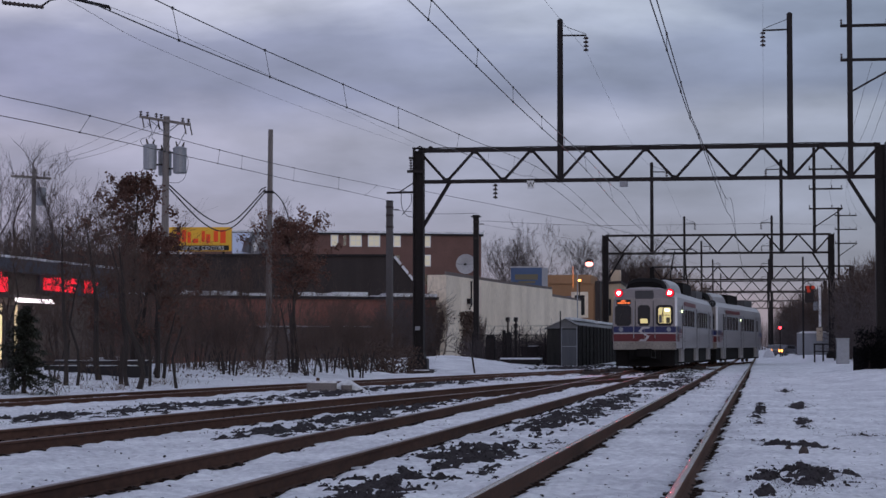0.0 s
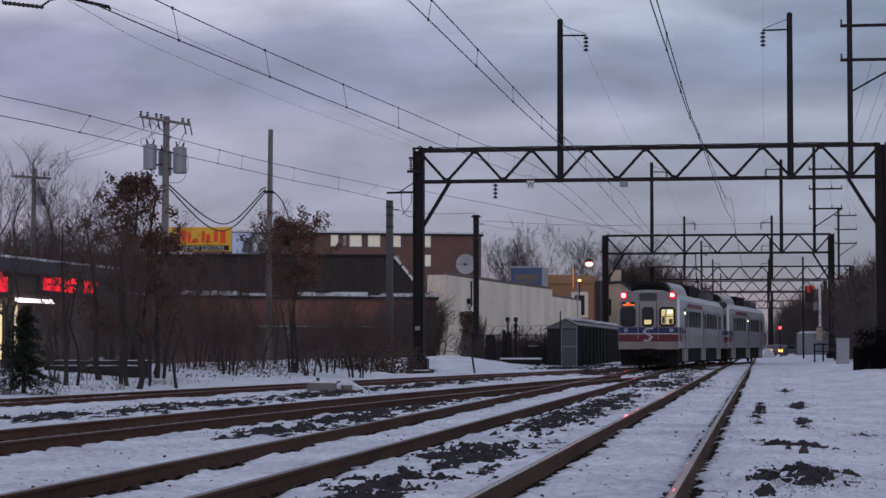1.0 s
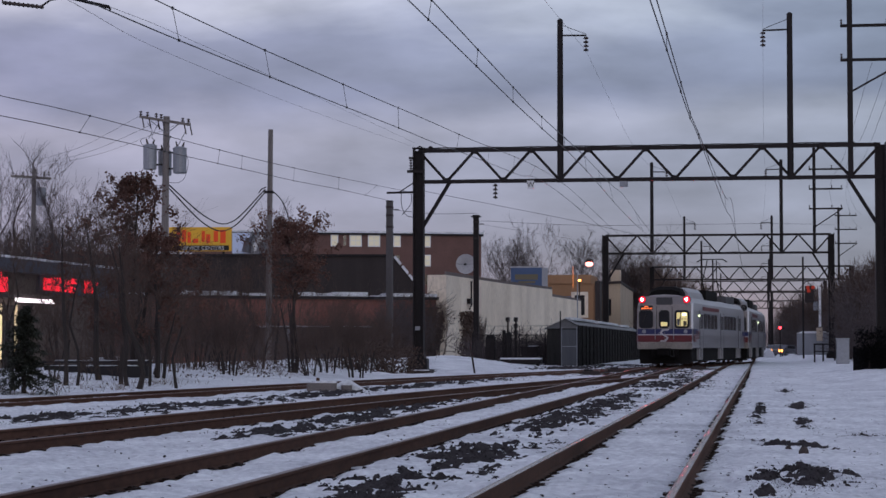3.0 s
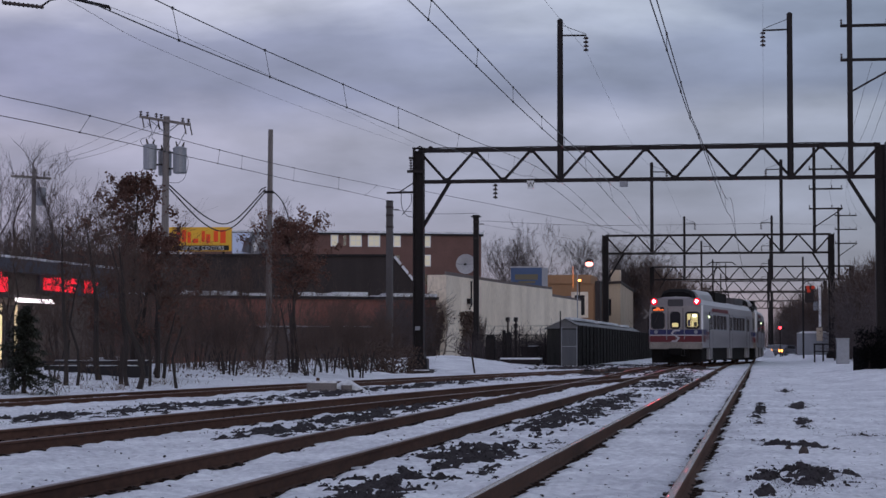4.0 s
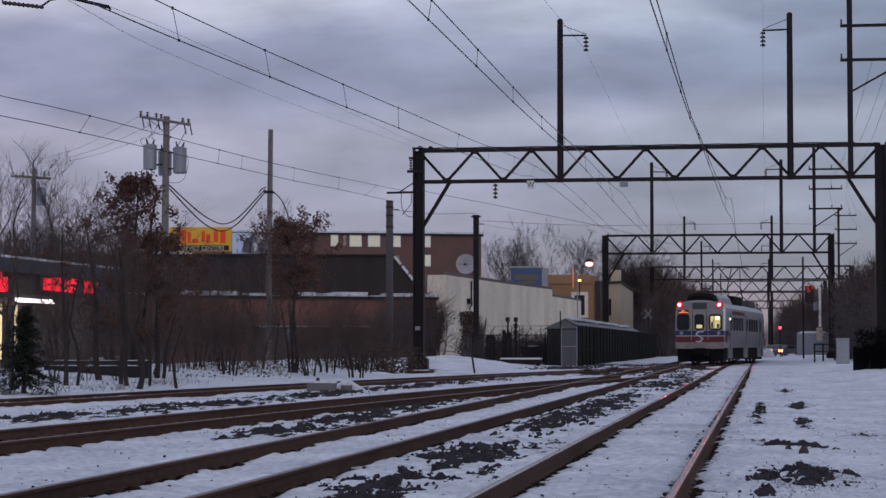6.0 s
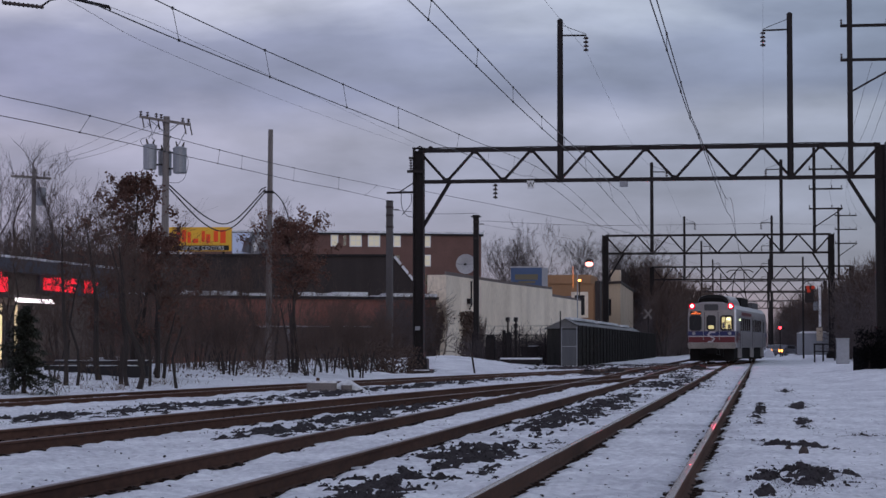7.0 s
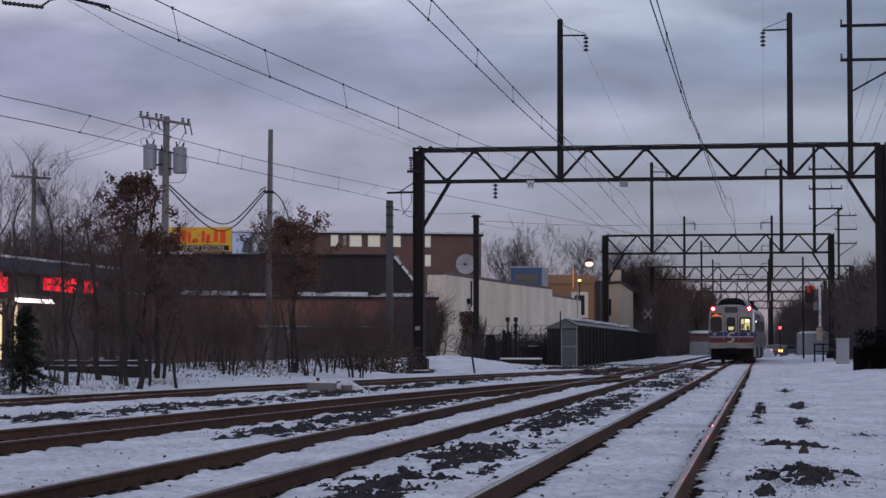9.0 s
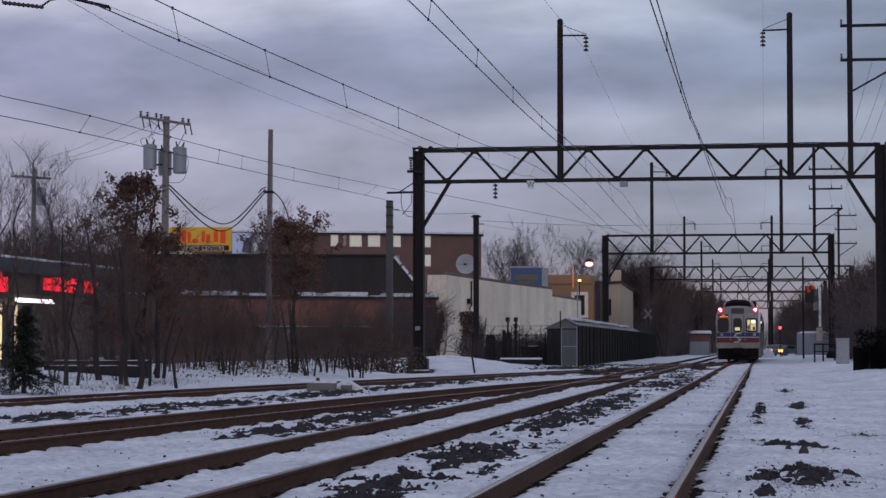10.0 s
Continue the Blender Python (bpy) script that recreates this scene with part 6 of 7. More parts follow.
part("support", Mesh().box((-1.5, 0.3, 6.0), (-1.3, 0.6, 7.7)).box((1.0, 0.3, 6.0), (1.2, 0.6, 7.7)), STEEL, bx)
oc = thing("ochre_building", "ochre stucco building with a white framed window", "commercial building", (-20.1, 251, 0), 0)
part("wall", Mesh().box((-13.0, 0, -0.3), (0.6, 10, 8.6)), ORANGE, oc)
part("parapet", Mesh().box((-6.3, -0.2, 8.604), (-0.2, 10, 9.65)), ORANGE, oc)
part("low_wing", Mesh().box((-9.4, -0.4, 7.0), (-6.4, 9.9, 9.75)), PLASTER, oc)
wdw = part("window_frame", Mesh().box((-2.55, -0.15, 4.5), (-0.55, 0.02, 7.6)), PLASTER, oc)
part("pane", Mesh().box((-2.15, -0.19, 4.8), (-0.95, -0.154, 7.2)), GLASS, wdw)
part("dark_annex", Mesh().box((0.3, -0.3, -0.3), (0.9, 3, 8.9)), STEELB, oc)
part("sloping_roof", Mesh().add([(-9.5, -6, 6.2), (-2.6, -6, 5.7), (-2.6, -0.4, 7.1), (-6.0, -0.4, 7.0), (-9.5, -6, 6.0), (-2.6, -6, 5.5), (-2.6, -0.4, 6.9), (-6.0, -0.4, 6.8)], [(0, 1, 2, 3), (7, 6, 5, 4), (0, 4, 5, 1), (1, 5, 6, 2), (2, 6, 7, 3), (3, 7, 4, 0)]), BLUE, oc)
at, rz, L5 = local(-21.0, 262.0, -17.5, 262.0)
hs = thing("beige_house", "beige sided building with a dark window", "house", at, rz)
m = Mesh()
m.add([(0, 0, -0.3), (L5, 0, -0.3), (L5, 0, 8.95), (0, 0, 8.75), (0, 26, -0.3), (L5, 26, -0.3), (L5, 26, 8.5), (0, 26, 8.5)], [(0, 1, 2, 3), (7, 6, 5, 4), (0, 4, 5, 1), (1, 5, 6, 2), (2, 6, 7, 3), (3, 7, 4, 0)])
part("wall", m, BEIGE, hs)
part("roof_edge", Mesh().bar((-0.2, -0.1, 8.9), (L5 + 0.1, -0.1, 9.1), 0.3, 0.25).bar((L5, -0.1, 9.1), (L5, 26, 8.65), 0.25, 0.3), STEELB, hs)
wd = part("window", Mesh().box((1.25, -0.06, 4.9), (2.35, 0.02, 7.0)), STEELB, hs)
part("pane", Mesh().box((1.33, -0.09, 5.0), (2.27, -0.064, 6.9)), GLASS, wd)
part("chimney", Mesh().box((2.0, 4, 8.6), (3.2, 6, 10.75), bev=0.03), BEIGE, hs)

plant(near[2], -23.1, 149.0, 0, 40, 1.3)
plant(near[0], -23.9, 146.5, 0, 200, 1.0)

# ---- fences, cabinets and yard gear ----


def link_mesh(m, L, z0, z1, pitch, r, along="x"):
    """Woven chain-link wire on a panel of length L between two heights."""
    h = z1 - z0
    for q in np.arange(-h, L, pitch):
        a, b = max(0.0, q), min(L, q + h)
        for za, zb2, o in ((z0 + a - q, z0 + b - q, 0.0), (z1 - a + q, z1 - b + q, 0.012)):
            m.tube([(a, o, za), (b, o, zb2)] if along == "x" else [(o, a, za), (o, b, zb2)], r, 3, caps=False)
    return m


def slat_fence(x, y0, y1, h, material, label, pitch=0.55):
    e = thing("slatted_fence", label, "fence", (x, y0, -0.2))
    L = y1 - y0
    y, k = 0.0, 0
    while y < L:
        if r_.random() > 0.06:
            part("slat", Mesh().box((-0.02, y, 0.05), (0.01, y + pitch - 0.004, h + r_.uniform(-0.06, 0.02))), material, e)
        y, k = y + pitch, k + 1
    for q in np.arange(0, L + 0.1, 3.0):
        part("post", Mesh().tube([(0.05, q, 0), (0.05, q, h + 0.06)], 0.03, 6), STEEL, e)
    part("top_rail", Mesh().tube([(0.02, 0, h), (0.02, L, h)], 0.025, 6), STEEL, e)
    part("mesh_wire", link_mesh(Mesh(), L, 0.05, h, 0.22, 0.006, "y"), STEEL, e)
    return e


slat_fence(-11.36, 130, 226, 2.6, SLAT, "tall dark slatted chain-link fence along the yard", 0.45)
gate = thing("bright_gate", "pale sheeted chain-link gate standing at the fence corner", "gate", (-11.87, 129.9, -0.2), 0)
for k in range(2):
    part("sheet", Mesh().box((-0.44 + 0.45 * k, 0.02, 0.12), (0.0 + 0.45 * k, 0.04, 2.35)), SLATL, gate)
part("gate_frame", Mesh().tube([(-0.48, 0, 0.05), (-0.48, 0, 2.5), (0.48, 0, 2.5), (0.48, 0, 0.05), (-0.48, 0, 0.05)], 0.03, 6).tube([(-0.48, 0, 1.3), (0.48, 0, 1.3)], 0.02, 6), GALV, gate)
part("corner_post", Mesh().tube([(-0.55, 0, 0), (-0.55, 0, 3.5)], 0.04, 6), STEEL, gate)
part("bottom_snow", Mesh().box((-0.4, -0.2, 0.0), (0.5, 0.2, 0.10), bev=0.08), SNOW, gate)
hv = thing("snowy_shed", "long shed with a pale pitched metal roof behind the fence", "shed", (-12.3, 134, -0.2))
part("wall", Mesh().box((-1.4, 0.2, 0), (0.6, 70, 2.45), bev=0.03), SLAT, hv)
part("gable", Mesh().add([(-1.5, 0.1, 2.45), (0.8, 0.1, 2.45), (-0.2, 0.1, 3.05), (-1.5, 0.18, 2.45), (0.8, 0.18, 2.45), (-0.2, 0.18, 3.05)], [(0, 1, 2), (5, 4, 3), (0, 3, 4, 1), (1, 4, 5, 2), (2, 5, 3, 0)]), SHEDROOF, hv)
for k in range(14):
    ya, yb = k * 5.0, k * 5.0 + 4.97
    part("roof_sheet", Mesh().add([(-0.2, ya, 3.06), (0.85, ya, 2.50), (0.85, yb, 2.50), (-0.2, yb, 3.06), (-0.2, ya, 3.10), (0.85, ya, 2.54), (0.85, yb, 2.54), (-0.2, yb, 3.10)], [(3, 2, 1, 0), (4, 5, 6, 7), (0, 1, 5, 4), (1, 2, 6, 5), (2, 3, 7, 6), (3, 0, 4, 7)]), SHEDROOF, hv)
    part("roof_sheet", Mesh().add([(-0.2, ya, 3.06), (-1.6, ya, 2.40), (-1.6, yb, 2.40), (-0.2, yb, 3.06), (-0.2, ya, 3.10), (-1.6, ya, 2.44), (-1.6, yb, 2.44), (-0.2, yb, 3.10)], [(0, 1, 2, 3), (7, 6, 5, 4), (4, 5, 1, 0), (5, 6, 2, 1), (6, 7, 3, 2), (7, 4, 0, 3)]), SHEDROOF, hv)
for ya, yb in ((3, 21), (24, 45), (52, 60)):
    part("ridge_snow", Mesh().box((-0.5, ya, 3.02), (0.15, yb, 3.20), bev=0.12), SNOW, hv)

es = thing("equipment_box", "dark equipment box with snow on its lid", "equipment box", (-15.15, 137, -0.2))
part("box", Mesh().box((-0.55, 0, 0), (0.55, 0.9, 1.2), bev=0.03), DARKW, es)
part("lid", Mesh().box((-0.6, -0.08, 1.204), (0.6, 0.95, 1.28), bev=0.03), STEEL, es)
part("lid_snow", Mesh().box((-0.2, -0.05, 1.284), (0.5, 0.85, 1.36), bev=0.1), SNOW, es)
cf = thing("chain_link_fence", "dark chain-link fence with leaning barbed wire arms", "fence", (-18.8, 136, -0.2))
for q in np.arange(0, 6.2, 1.2):
    part("post", Mesh().tube([(q, 0, 0), (q, 0, 2.1), (q + 0.3, -0.1, 2.55)], 0.035, 6), STEEL, cf)
part("rail", Mesh().tube([(0, 0, 2.05), (6, 0, 2.05)], 0.025, 6).tube([(0, 0, 0.25), (6, 0, 0.25)], 0.025, 6), STEEL, cf)
part("barbed_wire", Mesh().tube([(0, 0, 2.62), (6.2, 0, 2.66)], 0.014, 4).tube([(0.1, 0, 2.35), (6.2, 0, 2.38)], 0.008, 4), STEEL, cf)
part("mesh_wire", link_mesh(Mesh(), 6.0, 0.1, 2.05, 0.10, 0.011), STEEL, cf)
for x, y, w, h in ((-17.75, 137.2, 0.62, 1.9), (-16.55, 137.4, 0.3, 2.1), (-16.85, 137.4, 0.22, 2.2), (-13.6, 138.6, 0.9, 1.7)):
    o = thing("trackside_cabinet", "dark steel trackside equipment cabinet", "cabinet", (x, y, -0.2), 0, "trackside cabinets")
    part("cabinet_body", Mesh().box((-w / 2, -0.3, 0), (w / 2, 0.3, h), bev=0.03), STEEL, o)
    part("cabinet_door", Mesh().box((-w / 2 + 0.05, -0.33, 0.1), (w / 2 - 0.05, -0.304, h - 0.1)), STEELB, o)
    part("cap", Mesh().sweep([(-w / 2, h), (w / 2, h), (w / 2 * 0.8, h + 0.1), (w * 0.2, h + 0.16), (-w * 0.2, h + 0.16), (-w / 2 * 0.8, h + 0.1)], [(0, -0.3, 0, 0), (0, 0.3, 0, 0)]), STEEL, o)
for x, y in ((-15.9, 131.5), (-15.4, 131.6)):
    o = thing("dwarf_signal", "dark railway signal with stacked heads seen from behind", "railway signal", (x, y, -0.2), 0, "yard signals")
    part("mast", Mesh().tube([(0, 0, 0), (0, 0, 3.05)], 0.06, 8), STEEL, o)
    for z in (2.2, 2.6, 3.0) if x > -15.6 else (3.0,):
        part("signal_head", Mesh().tube([(-0.03, -0.12, z), (-0.03, 0.15, z)], 0.12, 10).box((-0.16, 0.1, z - 0.14), (0.1, 0.2, z + 0.14), bev=0.03), STEEL, o)
    part("ladder", Mesh().box((0.2, -0.02, 0), (0.24, 0.02, 2.6)).box((0.42, -0.02, 0), (0.46, 0.02, 2.6)).box((0.2, -0.02, 0.5), (0.46, 0.02, 0.54)).box((0.2, -0.02, 1.1), (0.46, 0.02, 1.14)).box((0.2, -0.02, 1.7), (0.46, 0.02, 1.74)), STEEL, o)
pl = thing("yard_platform", "low dark platform with snow on its edge", "platform", (-14.6, 128, -0.2))
part("deck", Mesh().box((-1.3, -0.5, 0.25), (1.2, 0.6, 0.5)), STEEL, pl)
part("leg", Mesh().box((-1.1, -0.3, 0), (-0.95, 0.3, 0.25)).box((0.9, -0.3, 0), (1.05, 0.3, 0.25)), STEEL, pl)
part("snow", Mesh().box((-1.3, -0.55, 0.504), (1.2, 0.55, 0.6), bev=0.1), SNOW, pl)
mk = thing("marker_post", "thin leaning marker post in the snow", "post", (-13.41, 98, -0.2), 0)
part("stake", Mesh().bar((0, 0, -0.1), (-0.25, 0, 1.5), 0.08), STEELB, mk)


def utility_pole(x, y, h, label, r=0.15, group="utility poles"):
    e = thing("utility_pole", label, "utility pole", (x, y, 0.0), 0, group)
    part("pole", Mesh().tube([(0, 0, -0.5), (0.03, 0, h * 0.5), (0.08, 0, h)], [r * 1.15, r, r * 0.85], 10), WOODP, e)
    return e


u1 = utility_pole(-29.2, 100, 12.5, "weathered wooden utility pole with transformer cans and crossarm", 0.19)
part("crossarm", Mesh().bar((-1.25, -0.15, 12.5), (1.35, -0.15, 12.05), 0.13, 0.13), WOODP, u1)
part("arm_brace", Mesh().bar((-0.7, -0.12, 12.3), (0.05, -0.12, 11.7), 0.04).bar((0.75, -0.12, 12.1), (0.05, -0.12, 11.6), 0.04), GALV, u1)
for xx, zz in ((-1.2, 12.5), (-0.85, 12.45), (-0.4, 12.38), (-0.15, 12.33), (0.95, 12.13), (1.25, 12.08)):
    insulator((xx, -0.15, zz + 0.05), (xx, -0.15, zz + 0.28), u1, 2, 0.09)
    part("fuse", Mesh().tube([(xx + 0.1, -0.2, zz - 0.1), (xx + 0.2, -0.25, zz - 0.55)], 0.035, 5), PORC, u1)
for xx, yy, z0, z1 in ((-0.72, -0.12, 9.85, 11.05), (-0.15, 0.55, 9.6, 10.8), (0.78, -0.05, 9.65, 10.9)):
    c = part("transformer_can", Mesh().tube([(xx, yy, z0), (xx, yy, z0 + 0.06), (xx, yy, z1 - 0.05), (xx, yy, z1), (xx, yy, z1 + 0.08)], [0.28, 0.33, 0.34, 0.36, 0.22], 16), TANK, u1, "grey steel transformer can")
    part("bushing", Mesh().tube([(xx - 0.12, yy, z1 + 0.05), (xx - 0.2, yy, z1 + 0.35)], [0.06, 0.03], 6).tube([(xx + 0.14, yy, z1 + 0.05), (xx + 0.22, yy, z1 + 0.3)], [0.06, 0.03], 6), PORC, c)
    for zz in (z1 - 0.2, z0 + 0.25):
        part("mount_bracket", Mesh().bar((0, yy * 0.5, zz), (xx, yy, zz), 0.08), STEEL, c)
for pts in ([(-0.85, -0.2, 12.2), (-0.6, -0.2, 11.8), (-0.8, -0.1, 11.4)], [(-0.3, -0.2, 12.1), (-0.6, -0.2, 11.5), (-0.5, -0.1, 11.3)], [(1.15, -0.2, 11.8), (0.8, -0.1, 11.2), (0.6, 0, 10.95)], [(0.95, 0, 11.0), (1.2, 0, 10.2), (0.9, 0, 9.3), (0.1, 0, 9.2)], [(-1.0, 0, 10.9), (-1.25, 0, 11.3), (-1.0, 0, 11.45), (-0.85, 0, 11.2)], [(-0.5, 0, 9.8), (-0.7, 0, 9.2), (-0.05, 0, 9.0)]):
    part("jumper", Mesh().tube(catmull(pts, 6), 0.014, 4), WIRE, u1)
u2 = utility_pole(-25.1, 105, 12.3, "plain weathered wooden utility pole with cable clamps", 0.15)
part("clamp", Mesh().box((-0.22, -0.2, 9.0), (0.22, 0.2, 9.12)).tube([(-0.1, -0.2, 9.3), (-0.35, -0.2, 9.2), (-0.5, -0.2, 9.0)], 0.03, 5), STEEL, u2)
u3 = utility_pole(-45.0, 125, 12.2, "distant wooden utility pole with crossarm", 0.16)
part("crossarm", Mesh().bar((-1.35, -0.15, 11.75), (1.25, -0.15, 11.55), 0.15), WOODP, u3)
for xx in (-1.25, -0.6, 0.8, 1.1):
    insulator((xx, -0.15, 11.7), (xx, -0.15, 12.0), u3, 2, 0.08)
part("transformer_can", Mesh().tube([(0.55, 0, 9.9), (0.55, 0, 11.0)], 0.3, 12), TANK, u3)
part("insulator_pin", Mesh().tube([(0, 0, 12.2), (0, 0, 12.6)], 0.04, 6), PORC, u3)
for z, dz in ((9.2, 0), (9.05, -0.5)):
    cable("service_cable", "black twisted service cable sagging between wooden poles", [(-29.1, 100, z), (-27.6, 102, z - 1.6 + dz * 0.5), (-26.6, 103.3, z - 1.75 + dz * 0.3), (-25.3, 105, z)], 0.035)
cable("service_cable", "black service cable hanging from a wooden pole", [(-25.1, 105, 9.3), (-24.5, 106, 8.4), (-24.2, 108, 6.0), (-23.9, 112, 4.8)], 0.03)
for dx, z in ((-1.2, 12.6), (0.0, 12.4), (1.2, 12.3)):
    cable("distribution_wire", "thin distribution wire between utility poles", [(-29.2 + dx, 100, z), (-37.1 + 0.6 * dx, 112.5, z - 0.35), (-45 + 0.3 * dx, 125, z)], 0.008)
cable("distribution_wire", "thin distribution wire between utility poles", [(-45, 125, 12.6), (-52, 138, 11.8), (-60, 150, 12.2)], 0.01)

for x, y, h, lb in ((-22.35, 125, 10.1, "short thick dark steel pole by the brick building"), (-20.45, 150, 10.65, "dark steel catenary pole by the white wall")):
    e = thing("steel_pole", lb, "steel pole", (x, y, -0.2), 0, "steel poles")
    short = h < 10.3
    part("shaft", Mesh().box((-0.19, -0.19, 0), (0.19, 0.19, h), bev=0.04), POLEGREY if short else STEEL, e)
    part("cap", Mesh().box((-0.21, -0.21, h), (0.21, 0.21, h + 0.06), bev=0.05) if short else Mesh().box((-0.36, -0.3, h), (0.36, 0.3, h + 0.07), bev=0.08).box((-0.24, -0.24, h + 0.07), (0.24, 0.24, h + 0.16), bev=0.08), STEEL, e)
    for z in (h - 0.9, h - 0.4, h - 1.6):
        part("band", Mesh().box((-0.21, -0.21, z), (0.21, 0.21, z + 0.12)), STEELB, e)
    part("clamp_arm", Mesh().tube([(0.19, 0, h - 0.5), (0.55, 0, h - 0.48)], 0.03, 6), STEEL, e)

sl = thing("street_lamp", "tall street lamp with glowing orange head", "street lamp", (-12.9, 158, -0.2))
part("pole", Mesh().tube([(-0.9, 0, 0), (-0.9, 0, 6.8), (-0.6, 0, 7.5), (0, 0, 7.65)], 0.05, 8), GALV, sl)
part("head", Mesh().box((-0.25, -0.18, 7.66), (0.3, 0.18, 7.85), bev=0.05), STEEL, sl)
# glass radius enlarged to stand in for the lamp's glare
part("lamp_glass", Mesh().tube([(0, -0.05, 7.35), (0, -0.05, 7.45), (0, -0.05, 7.58), (0, -0.05, 7.66)], [0.12, 0.27, 0.27, 0.15], 10), L_SODIUM, sl, "glowing orange glass widened for its glare")
yl = thing("yard_lamp", "small yard lamp glowing under the portal pole", "lamp", (-22.0, 98, 0), 0)
part("arm", Mesh().tube([(-7.3, 0, 6.9), (-7.0, 0, 8.6), (-7.25, 0, 9.0), (-7.7, 0, 9.05)], 0.06, 6).tube([(-7.3, 0, -0.1), (-7.3, 0, 6.9)], 0.07, 6), STEEL, yl)
part("lamp_glass", Mesh().box((-7.95, -0.08, 8.96), (-7.55, 0.08, 9.04)), L_TUBE, yl)
wl_ = thing("wall_lamp", "small amber lamp on a roof corner", "lamp", (-20.4, 236.3, 6.2), 0)
part("pole", Mesh().tube([(0, 0, 0), (0, 0, 2.3)], 0.06, 6), STEEL, wl_)
part("lamp_glass", Mesh().tube([(-0.15, 0, 2.3), (0.15, 0, 2.35)], 0.13, 8), L_AMBER, wl_)
part("sign_tube", Mesh().box((-0.77, 0, 1.5), (-0.715, 0.1, 3.9)), L_NEON, wl_)

# ---- the crossing and the east side ----
fh = thing("distant_house", "small far pale building with snow on its roof", "house", (-8.4, 285, -0.2))
part("wall", Mesh().box((-1.4, 0, 0), (1.4, 4, 2.7), bev=0.03), BRICKF, fh)
part("front", Mesh().box((-1.3, -0.05, 0.1), (1.3, -0.004, 1.9)), GREYP, fh, "pale painted front")
part("fascia", Mesh().box((-1.5, -0.08, 2.72), (1.5, 4.0, 2.98)), CABRED, fh, "dull red fascia")
part("roof", Mesh().add([(-1.6, -0.2, 2.99), (1.6, -0.2, 2.99), (1.5, 2.0, 3.4), (-1.5, 2.0, 3.4), (-1.6, 4.2, 2.99), (1.6, 4.2, 2.99)], [(0, 1, 2, 3), (3, 2, 5, 4), (0, 3, 4), (1, 5, 2), (0, 4, 5, 1)]), SNOW, fh)
xb_ = thing("crossbuck_sign", "weathered grey crossbuck sign on a post", "railway sign", (-12.45, 232, -0.2))
part("post", Mesh().tube([(0, 0, 0), (0, 0, 5.4)], 0.06, 8), STEEL, xb_)
for sx_ in (-1, 1):
    part("cross_board", Mesh().bar((-0.4, -0.08 - 0.02 * sx_, 4.85 - 0.5 * sx_), (0.4, -0.08 - 0.02 * sx_, 4.85 + 0.5 * sx_), 0.2, 0.03), OLDCONC, xb_)

ht = thing("signal_hut", "grey steel signal bungalow with a rounded roof", "signal hut", (5.9, 242, -0.2))
part("wall", Mesh().box((-1.95, 0, 0), (1.9, 3.0, 2.75), bev=0.05), GREYP, ht)
part("roof", Mesh().add([(-2.05, -0.1, 2.75), (-1.4, -0.1, 2.98), (1.35, -0.1, 2.98), (2.0, -0.1, 2.75), (-2.05, 3.1, 2.75), (-1.4, 3.1, 2.98), (1.35, 3.1, 2.98), (2.0, 3.1, 2.75)], [(0, 1, 2, 3), (7, 6, 5, 4), (0, 4, 5, 1), (1, 5, 6, 2), (2, 6, 7, 3), (3, 7, 4, 0)]), WHITE, ht)
part("hut_door", Mesh().box((-0.5, -0.04, 0.1), (0.4, -0.004, 2.2)), GALV, ht)
gm = thing("crossing_gate_mast", "pale crossing gate arm standing upright", "crossing gate", (6.5, 241, -0.2))
part("mast", Mesh().tube([(0, 0, 0), (0, 0, 3.5)], 0.12, 8), GALV, gm)
part("gate_arm", Mesh().box((-0.14, -0.06, 2.4), (0.14, 0.06, 8.0), bev=0.02), WHITE, gm, "upright white gate arm")
part("gate_motor", Mesh().box((-0.4, -0.3, 1.9), (0.3, 0.3, 3.4), bev=0.05), BEIGE, gm)
part("flasher", Mesh().tube([(0.9, -0.05, 3.2), (0.9, 0.2, 3.2)], 0.35, 12), STEELB, gm)
rs = thing("railway_signal", "railway signal on a mast showing dim red", "railway signal", (4.05, 190, -0.2))
part("mast", Mesh().tube([(-0.4, 0, 0), (-0.4, 0, 9.3)], 0.09, 8), STEEL, rs)
part("head_plate", Mesh().box((-0.25, -0.1, 5.2), (0.6, 0.15, 6.7), bev=0.05), STEELB, rs)
for x, z in ((0.02, 6.55), (0.48, 6.55), (0.1, 6.25)):
    part("lens", Mesh().tube([(x, -0.16, z), (x, -0.1, z)], 0.17, 10), L_RED2, rs)
part("ladder_cage", Mesh().box((0.5, 0.0, 4.5), (0.9, 0.1, 5.3)), GREYP, rs)
cs = thing("crossing_light", "small bright red crossing lamp on a post", "crossing light", (1.95, 232, -0.2))
part("post", Mesh().tube([(0, 0, 0), (0, 0, 3.9)], 0.06, 8), STEEL, cs)
part("crossbar", Mesh().box((-0.35, -0.04, 3.2), (0.45, 0.04, 3.3)), STEEL, cs)
part("lens", Mesh().tube([(0, -0.2, 3.3), (0, -0.06, 3.3)], 0.16, 10), L_RED, cs, "glowing red lens")


